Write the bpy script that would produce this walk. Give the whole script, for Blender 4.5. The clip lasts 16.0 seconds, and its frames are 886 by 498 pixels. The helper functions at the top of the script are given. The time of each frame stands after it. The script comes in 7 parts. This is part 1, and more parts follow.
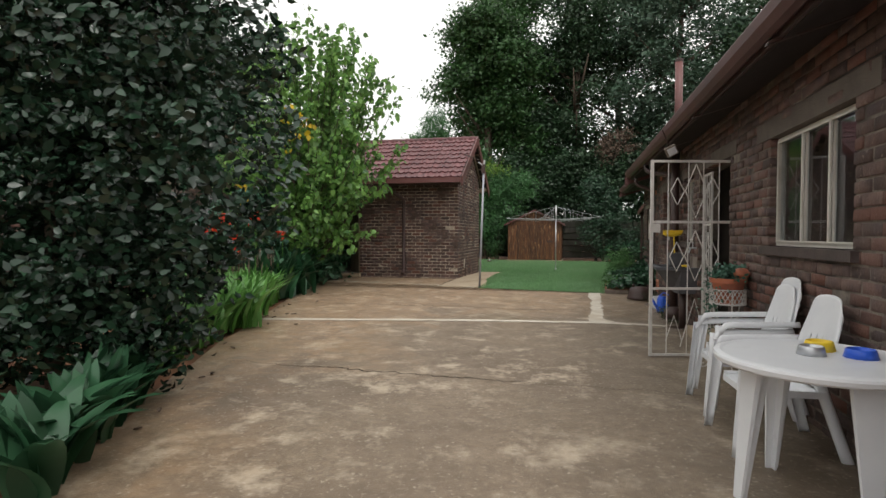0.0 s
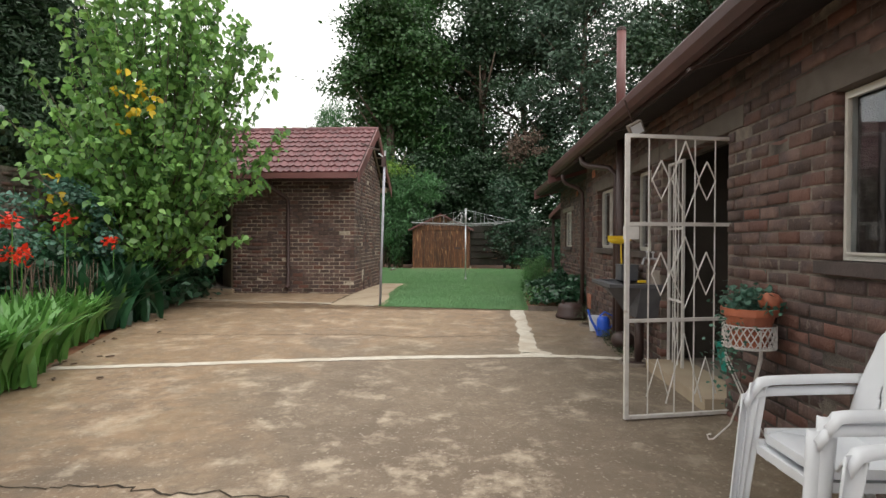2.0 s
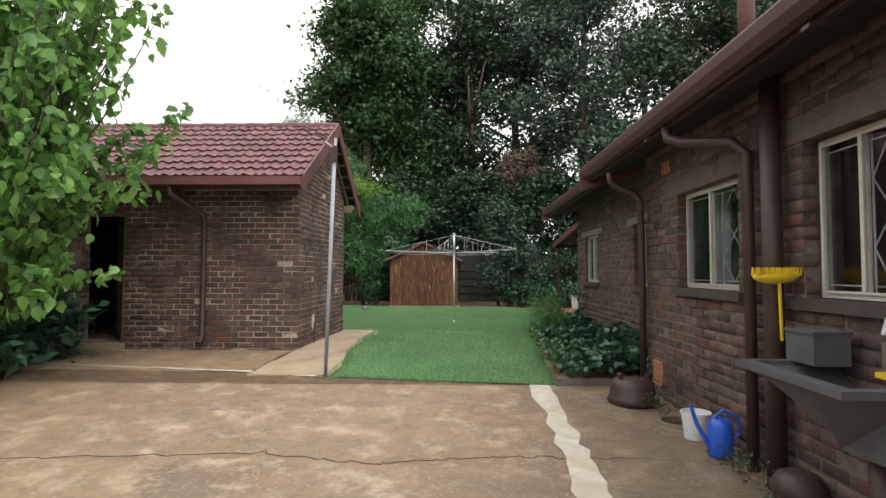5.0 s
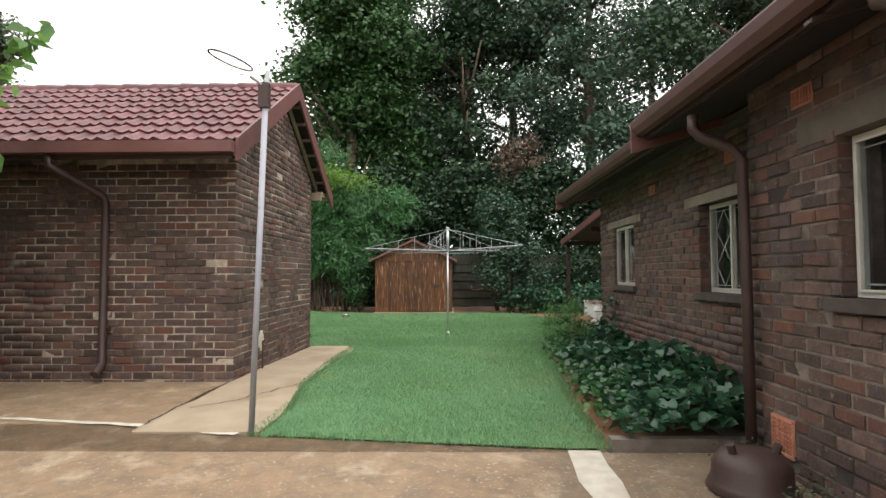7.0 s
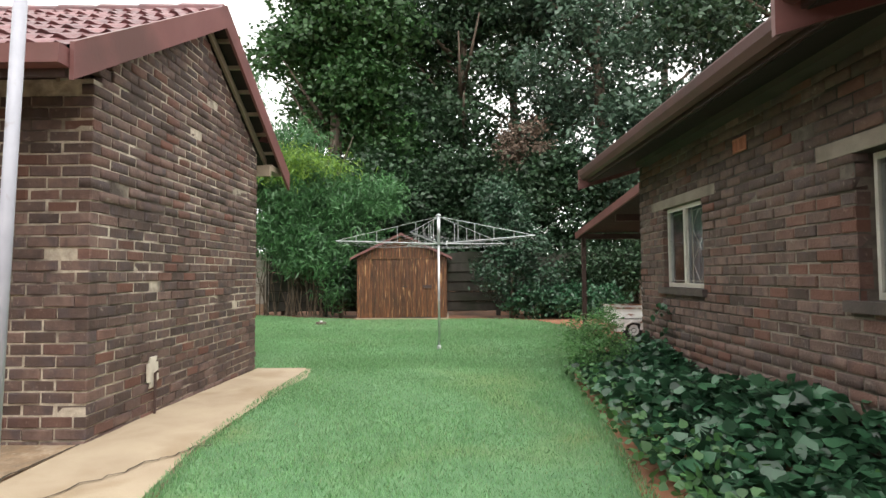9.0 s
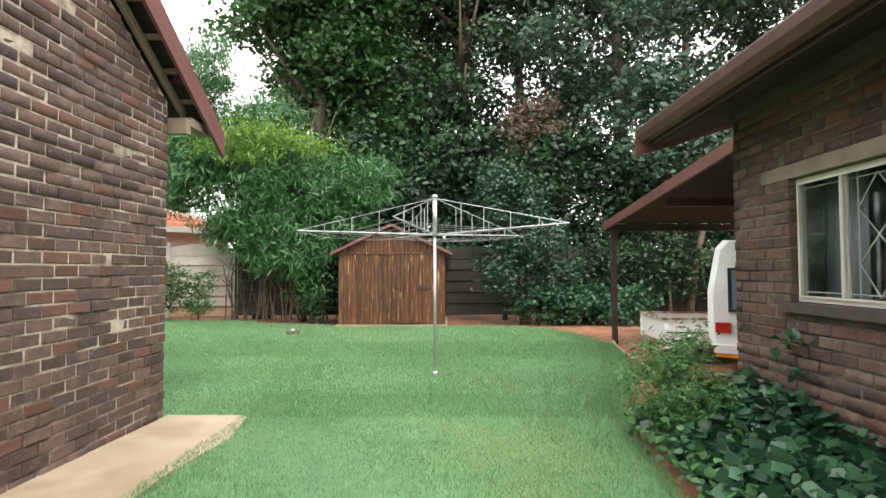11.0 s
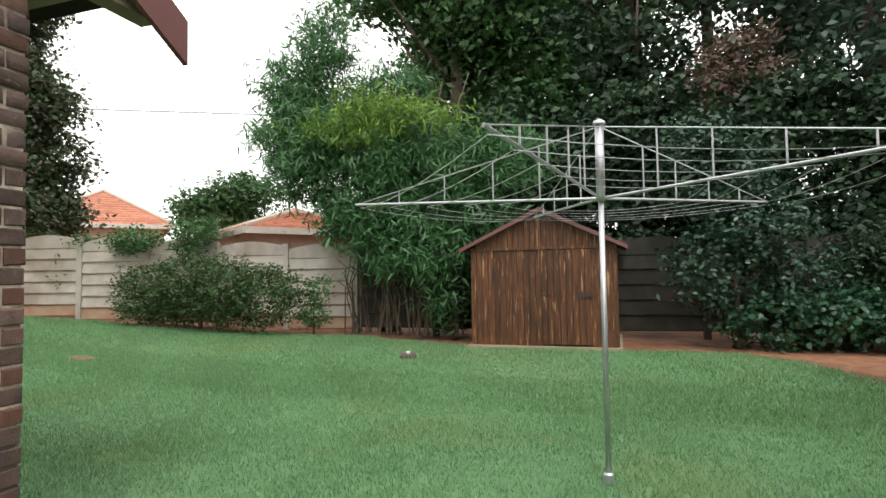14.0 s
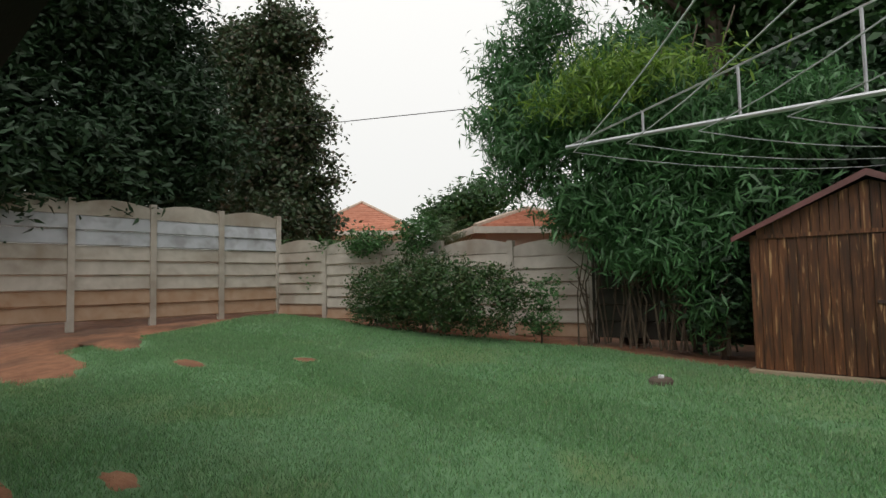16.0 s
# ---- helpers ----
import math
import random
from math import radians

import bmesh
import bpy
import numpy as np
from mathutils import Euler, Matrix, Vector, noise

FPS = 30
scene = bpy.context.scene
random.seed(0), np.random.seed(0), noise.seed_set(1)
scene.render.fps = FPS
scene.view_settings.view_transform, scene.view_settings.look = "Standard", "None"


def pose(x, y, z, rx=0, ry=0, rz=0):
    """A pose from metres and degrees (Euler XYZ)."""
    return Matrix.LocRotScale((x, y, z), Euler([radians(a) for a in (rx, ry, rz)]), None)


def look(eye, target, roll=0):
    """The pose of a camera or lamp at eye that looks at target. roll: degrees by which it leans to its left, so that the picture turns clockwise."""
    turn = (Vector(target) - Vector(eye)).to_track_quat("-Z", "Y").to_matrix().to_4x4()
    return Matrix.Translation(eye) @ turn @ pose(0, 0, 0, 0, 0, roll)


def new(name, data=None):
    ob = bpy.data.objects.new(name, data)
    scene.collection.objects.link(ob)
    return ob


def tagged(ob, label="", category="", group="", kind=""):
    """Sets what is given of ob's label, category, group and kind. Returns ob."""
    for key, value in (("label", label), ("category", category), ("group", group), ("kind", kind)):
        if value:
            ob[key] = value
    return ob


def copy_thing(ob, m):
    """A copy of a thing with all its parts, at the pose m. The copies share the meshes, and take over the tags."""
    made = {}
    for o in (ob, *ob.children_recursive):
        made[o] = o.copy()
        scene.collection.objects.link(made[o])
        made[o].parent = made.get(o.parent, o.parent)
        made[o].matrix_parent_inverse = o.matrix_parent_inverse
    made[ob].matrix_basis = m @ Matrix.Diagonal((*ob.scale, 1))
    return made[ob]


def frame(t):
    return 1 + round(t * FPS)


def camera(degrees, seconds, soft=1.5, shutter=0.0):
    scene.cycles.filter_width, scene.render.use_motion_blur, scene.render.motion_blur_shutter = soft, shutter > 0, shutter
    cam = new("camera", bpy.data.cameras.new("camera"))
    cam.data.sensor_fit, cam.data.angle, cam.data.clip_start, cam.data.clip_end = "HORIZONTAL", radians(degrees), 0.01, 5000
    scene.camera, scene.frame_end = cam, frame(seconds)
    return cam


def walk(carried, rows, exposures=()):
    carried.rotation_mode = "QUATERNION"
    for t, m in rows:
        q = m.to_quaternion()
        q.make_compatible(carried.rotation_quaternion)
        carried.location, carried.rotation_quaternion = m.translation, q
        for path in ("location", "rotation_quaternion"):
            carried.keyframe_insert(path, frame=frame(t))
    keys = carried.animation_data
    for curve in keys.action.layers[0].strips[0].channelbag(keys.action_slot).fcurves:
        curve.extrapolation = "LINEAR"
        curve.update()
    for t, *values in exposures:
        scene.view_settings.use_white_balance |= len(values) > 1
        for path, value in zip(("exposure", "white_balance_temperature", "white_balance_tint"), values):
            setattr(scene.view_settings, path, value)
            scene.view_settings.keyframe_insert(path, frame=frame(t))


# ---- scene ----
cam = camera(78.0, 16.0)
PATH = [
    (0, (0.554, -4.824, 1.167), (0.092, -2.878, 1.115), 0.2),
    (0.5, (0.405, -4.382, 1.145), (0.117, -2.403, 1.093), 0.5),
    (1, (0.309, -3.868, 1.143), (0.126, -1.877, 1.094), 0.4),
    (1.5, (0.271, -3.249, 1.172), (0.139, -1.253, 1.13), 0.3),
    (2, (0.25, -2.674, 1.188), (0.136, -0.677, 1.157), 0.1),
    (2.5, (0.258, -2.098, 1.198), (0.157, -0.1, 1.177), -0.1),
    (3, (0.23, -1.537, 1.205), (0.134, 0.461, 1.187), -0.1),
    (3.5, (0.213, -0.988, 1.208), (0.125, 1.01, 1.215), 0.0),
    (4, (0.177, -0.43, 1.223), (0.099, 1.568, 1.275), 0.0),
    (6.3, (0.059, 2.337, 1.206), (0.021, 4.335, 1.299), 0.1),
    (6.5, (0.065, 2.518, 1.21), (0.025, 4.515, 1.301), -0.1),
    (7, (0.081, 3.103, 1.213), (0.046, 5.101, 1.305), -0.2),
    (7.5, (0.133, 3.664, 1.213), (0.099, 5.661, 1.308), -0.2),
    (8, (0.159, 4.227, 1.193), (0.125, 6.225, 1.288), -0.1),
    (8.5, (0.172, 4.826, 1.194), (0.147, 6.824, 1.286), -0.3),
    (9, (0.172, 5.435, 1.187), (0.145, 7.433, 1.281), -0.3),
    (9.2, (0.144, 5.68, 1.182), (0.125, 7.678, 1.273), 0.4),
    (11.3, (0.152, 8.083, 1.276), (0.125, 10.081, 1.351), -0.3),
    (11.5, (0.153, 8.317, 1.271), (0.116, 10.316, 1.348), -0.4),
    (12, (0.177, 8.888, 1.259), (0.107, 10.885, 1.338), -0.4),
    (12.5, (0.182, 9.448, 1.277), (0.016, 11.439, 1.354), -0.7),
    (13, (0.158, 9.963, 1.267), (-0.138, 11.939, 1.35), -0.6),
    (13.5, (0.143, 10.451, 1.267), (-0.296, 12.4, 1.354), -0.7),
    (14, (0.067, 10.925, 1.251), (-0.54, 12.829, 1.34), -0.9),
    (14.5, (-0.039, 11.407, 1.218), (-0.82, 13.246, 1.317), -0.7),
    (15, (-0.171, 11.803, 1.231), (-1.156, 13.541, 1.328), -1.1),
    (15.5, (-0.397, 12.18, 1.221), (-1.576, 13.792, 1.325), -1.3),
    (16, (-0.567, 12.435, 1.202), (-1.913, 13.91, 1.315), -1.2),
]
walk(cam, [(t, look(eye, target, roll)) for t, eye, target, roll in PATH],
     [(0, 0.0), (1.5, 0.3), (3.5, 0.45), (7, 0.67), (9, 1.05), (11.5, 1.32), (12.5, 1.18), (14, 0.58), (15, 0.1), (16, -0.3)])

# ---- world and light ----
world = bpy.data.worlds.new("world")
scene.world = world
world.use_nodes = True
wn, wl = world.node_tree.nodes, world.node_tree.links
wn.clear()
sky = wn.new("ShaderNodeTexSky")
sky.sky_type, sky.sun_disc = "NISHITA", False
sky.sun_elevation, sky.sun_rotation = radians(58), radians(150)
sky_gain = wn.new("ShaderNodeVectorMath")
sky_gain.operation = "SCALE"
sky_gain.inputs["Scale"].default_value = 0.10
cloud = wn.new("ShaderNodeMix")
cloud.data_type = "RGBA"
cloud.inputs["Factor"].default_value = 0.88
cloud.inputs["B"].default_value = (1.0, 0.985, 0.94, 1)
back = wn.new("ShaderNodeBackground")
out = wn.new("ShaderNodeOutputWorld")
wl.new(sky.outputs[0], sky_gain.inputs[0])
wl.new(sky_gain.outputs[0], cloud.inputs["A"])
# an overcast dome: brighter overhead than at the horizon
way = wn.new("ShaderNodeTexCoord")
up = wn.new("ShaderNodeSeparateXYZ")
wl.new(way.outputs["Generated"], up.inputs[0])
dome = wn.new("ShaderNodeMapRange")
dome.inputs["From Min"].default_value, dome.inputs["From Max"].default_value = 0.0, 1.0
dome.inputs["To Min"].default_value, dome.inputs["To Max"].default_value = 0.78, 1.16
wl.new(up.outputs[2], dome.inputs[0])
lit = wn.new("ShaderNodeVectorMath")
lit.operation = "SCALE"
wl.new(cloud.outputs["Result"], lit.inputs[0])
wl.new(dome.outputs[0], lit.inputs["Scale"])
wl.new(lit.outputs[0], back.inputs["Color"])
back.inputs["Strength"].default_value = 1.45
wl.new(back.outputs[0], out.inputs[0])
sun_data = bpy.data.lights.new("sun", "SUN")
sun_data.energy, sun_data.angle, sun_data.color = 0.9, radians(25), (1.0, 0.97, 0.92)
sun = new("sun", sun_data)
sun.matrix_world = look((0, 0, 0), (-math.sin(radians(150)) * math.cos(radians(58)), -math.cos(radians(150)) * math.cos(radians(58)), -math.sin(radians(58))))

# ---- materials ----
def material(name, c1, c2=None, scale=6.0, rough=0.8, bump=0.2, bscale=60.0, c3=None, scale3=1.2, cut3=(0.5, 0.65),
             metal=0.0, vary=0.0, by="", rough2=None, stretch=(1, 1, 1), c4=None, scale4=2.5, cut4=(0.55, 0.6), thin=0.0, distort=0.5, grit=0.5):
    """Grain between c1 and c2, patches of c3 and c4, fine relief; vary by 'object' or 'island'."""
    m = bpy.data.materials.new(name)
    m.use_nodes = True
    n, l = m.node_tree.nodes, m.node_tree.links
    bsdf = n["Principled BSDF"]
    co = n.new("ShaderNodeTexCoord")
    mp = n.new("ShaderNodeMapping")
    mp.inputs["Scale"].default_value = stretch
    l.new(co.outputs["Object"], mp.inputs[0])
    rnd = None
    if by == "object":
        rnd = n.new("ShaderNodeObjectInfo").outputs["Random"]
    if by == "island":
        rnd = n.new("ShaderNodeNewGeometry").outputs["Random Per Island"]

    def tex(s, detail=6.0):
        t = n.new("ShaderNodeTexNoise")
        t.noise_dimensions = "4D"
        t.inputs["Scale"].default_value, t.inputs["Detail"].default_value = s, detail
        t.inputs["Distortion"].default_value = distort
        l.new(mp.outputs[0], t.inputs["Vector"])
        t.inputs["Roughness"].default_value = grit
        if rnd is not None:
            k = n.new("ShaderNodeMath")
            k.operation = "MULTIPLY"
            k.inputs[1].default_value = 37.0
            l.new(rnd, k.inputs[0])
            l.new(k.outputs[0], t.inputs["W"])
        return t.outputs[0]

    def ramp(sock, a, b):
        r = n.new("ShaderNodeMapRange")
        r.inputs["From Min"].default_value, r.inputs["From Max"].default_value = a, b
        l.new(sock, r.inputs[0])
        return r.outputs[0]

    def mix(f, a, b):
        x = n.new("ShaderNodeMix")
        x.data_type = "RGBA"
        if isinstance(f, float):
            x.inputs["Factor"].default_value = f
        else:
            l.new(f, x.inputs["Factor"])
        for s, v in (("A", a), ("B", b)):
            if isinstance(v, tuple):
                x.inputs[s].default_value = (*v, 1)
            else:
                l.new(v, x.inputs[s])
        return x.outputs["Result"]

    c2 = c2 or tuple(min(1, 1.25 * v) for v in c1)
    col = mix(ramp(tex(scale), 0.3, 0.7), c1, c2)
    if by and vary:
        hsv = n.new("ShaderNodeHueSaturation")
        v = n.new("ShaderNodeMapRange")
        v.inputs["To Min"].default_value, v.inputs["To Max"].default_value = 1 - vary, 1 + vary
        l.new(rnd, v.inputs[0])
        l.new(v.outputs[0], hsv.inputs["Value"])
        l.new(col, hsv.inputs["Color"])
        col = hsv.outputs[0]
    if c3:
        col = mix(ramp(tex(scale3), *cut3), col, c3)
    if c4:
        col = mix(ramp(tex(scale4, 8.0), *cut4), col, c4)
    l.new(col, bsdf.inputs["Base Color"])
    if rough2 is None:
        bsdf.inputs["Roughness"].default_value = rough
    else:
        r = n.new("ShaderNodeMapRange")
        r.inputs["From Min"].default_value, r.inputs["From Max"].default_value = 0.35, 0.65
        r.inputs["To Min"].default_value, r.inputs["To Max"].default_value = rough, rough2
        l.new(tex(scale3), r.inputs[0])
        l.new(r.outputs[0], bsdf.inputs["Roughness"])
    bsdf.inputs["Metallic"].default_value = metal
    if bump:
        b = n.new("ShaderNodeBump")
        b.inputs["Strength"].default_value, b.inputs["Distance"].default_value = bump, 0.01
        l.new(tex(bscale), b.inputs["Height"])
        l.new(b.outputs[0], bsdf.inputs["Normal"])
    if thin:
        tr = n.new("ShaderNodeBsdfTranslucent")
        l.new(col, tr.inputs[0])
        mx = n.new("ShaderNodeMixShader")
        mx.inputs[0].default_value = thin
        l.new(bsdf.outputs[0], mx.inputs[1])
        l.new(tr.outputs[0], mx.inputs[2])
        l.new(mx.outputs[0], n["Material Output"].inputs[0])
    return m


def brick_material(name, by):
    """Dark clinker brick: brown to purple-grey, some red ones, scorched and pale smears."""
    m = material(name, (0.070, 0.043, 0.037), (0.145, 0.090, 0.073), 9.0, 0.78, 0.7, 55.0, c3=(0.070, 0.050, 0.052), scale3=5.0,
                 cut3=(0.48, 0.7), vary=0.45, by=by, c4=(0.25, 0.20, 0.165), scale4=24.0, cut4=(0.61, 0.78))
    n, l = m.node_tree.nodes, m.node_tree.links
    bsdf = n["Principled BSDF"]
    old = bsdf.inputs["Base Color"].links[0].from_socket
    rnd = (n.new("ShaderNodeObjectInfo").outputs["Random"] if by == "object" else n.new("ShaderNodeNewGeometry").outputs["Random Per Island"])
    k = n.new("ShaderNodeMath")
    k.operation = "MULTIPLY"
    k.inputs[1].default_value = 7.31
    fr = n.new("ShaderNodeMath")
    fr.operation = "FRACT"
    l.new(rnd, k.inputs[0])
    l.new(k.outputs[0], fr.inputs[0])
    r = n.new("ShaderNodeMapRange")
    r.inputs["From Min"].default_value, r.inputs["From Max"].default_value, r.inputs["To Max"].default_value = 0.72, 1.0, 0.70
    l.new(fr.outputs[0], r.inputs[0])
    x = n.new("ShaderNodeMix")
    x.data_type = "RGBA"
    l.new(r.outputs[0], x.inputs["Factor"])
    l.new(old, x.inputs["A"])
    x.inputs["B"].default_value = (0.15, 0.055, 0.035, 1)
    l.new(x.outputs["Result"], bsdf.inputs["Base Color"])
    return m


BRICK = brick_material("clinker brick", "object")
BRICK_J = brick_material("clinker brick run", "island")
MORTAR = material("dark mortar", (0.12, 0.100, 0.082), (0.27, 0.225, 0.185), 14, 0.95, 0.8, 90, c3=(0.04, 0.032, 0.028), scale3=1.3, cut3=(0.42, 0.6))
MORTAR_P = material("pale mortar", (0.30, 0.245, 0.19), (0.60, 0.52, 0.42), 16, 0.95, 0.8, 90, c3=(0.08, 0.06, 0.05), scale3=2.2, cut3=(0.46, 0.6))
def patio_material():
    """Worn concrete: damp brown with pale scuffs, stained tan by soil towards the bed and beyond the joint."""
    m = material("patio concrete", (0.155, 0.112, 0.076), (0.34, 0.255, 0.175), 15.0, 0.32, 0.6, 60, c3=(0.165, 0.122, 0.085), scale3=0.7,
                 cut3=(0.36, 0.62), rough2=0.75, c4=(0.48, 0.39, 0.29), scale4=3.2, cut4=(0.52, 0.66), distort=0.0, grit=0.68)
    n, l = m.node_tree.nodes, m.node_tree.links
    bsdf = n["Principled BSDF"]
    old = bsdf.inputs["Base Color"].links[0].from_socket
    co = n.new("ShaderNodeTexCoord")
    sp = n.new("ShaderNodeSeparateXYZ")
    l.new(co.outputs["Object"], sp.inputs[0])

    def noise(scale, detail, distort):
        t = n.new("ShaderNodeTexNoise")
        t.inputs["Scale"].default_value, t.inputs["Detail"].default_value, t.inputs["Distortion"].default_value = scale, detail, distort
        l.new(co.outputs["Object"], t.inputs["Vector"])
        return t.outputs[0]

    def calc(op, a, b, clamp=False):
        k = n.new("ShaderNodeMath")
        k.operation, k.use_clamp = op, clamp
        for i, v in enumerate((a, b)):
            if isinstance(v, float):
                k.inputs[i].default_value = v
            else:
                l.new(v, k.inputs[i])
        return k.outputs[0]

    big, fine = noise(0.9, 5.0, 1.0), noise(7.0, 8.0, 0.6)
    wander = calc("MULTIPLY", calc("SUBTRACT", big, 0.5), 5.0)
    left = calc("MULTIPLY", calc("SUBTRACT", calc("ADD", calc("MULTIPLY", sp.outputs[0], -1.0), wander), 1.3), 0.9, True)
    past = calc("MULTIPLY", calc("SUBTRACT", calc("ADD", sp.outputs[1], wander), 3.8), 0.7, True)
    stain = calc("MULTIPLY", calc("MAXIMUM", left, past), calc("MULTIPLY", calc("SUBTRACT", fine, 0.25), 2.6, True))
    x = n.new("ShaderNodeMix")
    x.data_type = "RGBA"
    l.new(calc("MULTIPLY", stain, 0.50), x.inputs["Factor"])
    l.new(old, x.inputs["A"])
    x.inputs["B"].default_value = (0.42, 0.265, 0.15, 1)
    # darker brown mixed in with growing x, towards the house wall
    darker = calc("MULTIPLY", calc("ADD", sp.outputs[0], calc("MULTIPLY", wander, 0.5)), 0.6, True)
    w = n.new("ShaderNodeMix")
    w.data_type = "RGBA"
    l.new(calc("MULTIPLY", darker, 0.50), w.inputs["Factor"])
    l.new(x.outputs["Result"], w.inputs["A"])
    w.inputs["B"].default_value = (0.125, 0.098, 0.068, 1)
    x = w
    y = n.new("ShaderNodeMix")
    y.data_type = "RGBA"
    l.new(calc("MULTIPLY", calc("MULTIPLY", calc("SUBTRACT", noise(38.0, 9.0, 0.3), 0.60), 9.0, True), 0.55), y.inputs["Factor"])
    l.new(x.outputs["Result"], y.inputs["A"])
    y.inputs["B"].default_value = (0.60, 0.52, 0.42, 1)
    l.new(y.outputs["Result"], bsdf.inputs["Base Color"])
    return m


CONC = patio_material()
CONC_PALE = material("pale slab", (0.34, 0.26, 0.18), (0.43, 0.345, 0.245), 3, 0.7, 0.4, 70, c3=(0.30, 0.22, 0.14), scale3=1.6, cut3=(0.5, 0.7))
STRIP = material("mortar strip", (0.50, 0.445, 0.365), (0.64, 0.59, 0.505), 9, 0.8, 0.4, 90, c3=(0.46, 0.38, 0.29), scale3=3, cut3=(0.5, 0.75))
CRACK = material("crack", (0.03, 0.022, 0.015), (0.05, 0.035, 0.02), 9, 0.95, 0.0)
SOIL = material("red soil", (0.19, 0.082, 0.042), (0.33, 0.155, 0.085), 5.0, 0.95, 0.8, 45, c3=(0.11, 0.055, 0.032), scale3=0.8)
TURF = material("turf", (0.080, 0.18, 0.078), (0.14, 0.27, 0.125), 5, 0.9, 0.9, 120, c3=(0.15, 0.22, 0.085), scale3=0.75, c4=(0.17, 0.17, 0.07), scale4=1.6, cut4=(0.64, 0.76))
GRASS = material("grass blade", (0.112, 0.265, 0.102), (0.21, 0.40, 0.170), 0.9, 0.6, 0.0, c3=(0.26, 0.37, 0.22), scale3=0.6, cut3=(0.48, 0.64), c4=(0.34, 0.33, 0.16), scale4=2.2, cut4=(0.60, 0.72), vary=0.40, by="island", thin=0.3)
TILE = material("concrete roof tile", (0.125, 0.044, 0.046), (0.185, 0.070, 0.073), 7, 0.5, 0.4, 80, c3=(0.09, 0.036, 0.04), scale3=3.0, vary=0.14, by="object")
FASCIA = material("brown fascia paint", (0.155, 0.062, 0.058), (0.19, 0.08, 0.075), 3, 0.45, 0.12, 40, c3=(0.11, 0.05, 0.045), scale3=1.1)
DARKBROWN = material("dark brown paint", (0.045, 0.024, 0.021), (0.066, 0.037, 0.032), 4, 0.5, 0.2, 40)
# near-black underside for the eaves, the carport and the outbuilding roof
SOFFIT = material("near-black soffit board", (0.016, 0.011, 0.010), (0.028, 0.019, 0.017), 3, 0.8, 0.3, 40, stretch=(0.3, 3, 3))
RAFTER = material("weathered rafter", (0.20, 0.155, 0.11), (0.28, 0.22, 0.16), 5, 0.85, 0.3, 50)
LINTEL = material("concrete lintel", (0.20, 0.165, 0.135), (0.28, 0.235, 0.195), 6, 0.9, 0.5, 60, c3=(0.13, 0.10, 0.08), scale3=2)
# darker copy of the lintel concrete, used on the near wall only
LINTEL_D = material("dark lintel concrete", (0.095, 0.078, 0.064), (0.145, 0.12, 0.10), 6, 0.9, 0.5, 60)
GUTTER = material("dull brown gutter paint", (0.075, 0.032, 0.030), (0.10, 0.046, 0.042), 3, 0.5, 0.12, 40, c3=(0.06, 0.032, 0.03), scale3=1.3)
# fence concrete darkened: the shade under the back trees is in its colour
FENCE_SHADED = material("shade-darkened fence concrete", (0.030, 0.028, 0.022), (0.060, 0.054, 0.044), 4, 0.95, 0.5, 50, c3=(0.03, 0.036, 0.022), scale3=1.4)
DOORPAINT = material("faded grey-brown door paint", (0.17, 0.145, 0.11), (0.24, 0.21, 0.165), 4, 0.7, 0.3, 40, stretch=(3, 3, 0.4))
SILL = material("dark sill tile", (0.05, 0.038, 0.036), (0.085, 0.062, 0.058), 8, 0.6, 0.3, 60)
FRAME = material("cream window paint", (0.55, 0.52, 0.46), (0.66, 0.63, 0.56), 6, 0.45, 0.15, 60, c3=(0.35, 0.31, 0.26), scale3=4, cut3=(0.6, 0.8))
GATEP = material("old white gate paint", (0.56, 0.53, 0.50), (0.68, 0.65, 0.62), 14, 0.45, 0.35, 70, c3=(0.34, 0.27, 0.22), scale3=18, cut3=(0.62, 0.75))
PLASTIC = material("white plastic", (0.72, 0.73, 0.76), (0.78, 0.79, 0.81), 5, 0.35, 0.05, 80, c3=(0.60, 0.59, 0.58), scale3=3, cut3=(0.6, 0.85))
# near-black so rooms read as unlit: their dimness sits in the colour
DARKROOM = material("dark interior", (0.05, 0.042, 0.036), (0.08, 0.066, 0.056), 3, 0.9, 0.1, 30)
WOOD = material("stained shed plank", (0.036, 0.014, 0.007), (0.19, 0.070, 0.024), 5, 0.6, 0.5, 40, stretch=(7, 7, 0.6), c3=(0.050, 0.022, 0.010), scale3=4,
                cut3=(0.52, 0.68), vary=0.3, by="object", c4=(0.46, 0.27, 0.13), scale4=5, cut4=(0.60, 0.68))
FENCE = material("precast fence concrete", (0.38, 0.34, 0.29), (0.52, 0.48, 0.42), 3.5, 0.9, 0.5, 50, c3=(0.27, 0.22, 0.17), scale3=0.9, cut3=(0.48, 0.7))
FENCE_RED = material("soil splashed fence concrete", (0.33, 0.20, 0.12), (0.42, 0.30, 0.21), 4, 0.9, 0.5, 50)
FENCE_BLUE = material("pale painted fence concrete", (0.42, 0.44, 0.47), (0.50, 0.52, 0.55), 4, 0.8, 0.3, 50, c3=(0.30, 0.30, 0.31), scale3=2.0)
STEEL = material("galvanised steel", (0.48, 0.49, 0.51), (0.60, 0.61, 0.63), 12, 0.38, 0.1, 90, metal=0.75)
POLE = material("grey pole paint", (0.34, 0.34, 0.39), (0.42, 0.42, 0.47), 7, 0.5, 0.2, 60, c3=(0.26, 0.22, 0.20), scale3=9, cut3=(0.62, 0.72))
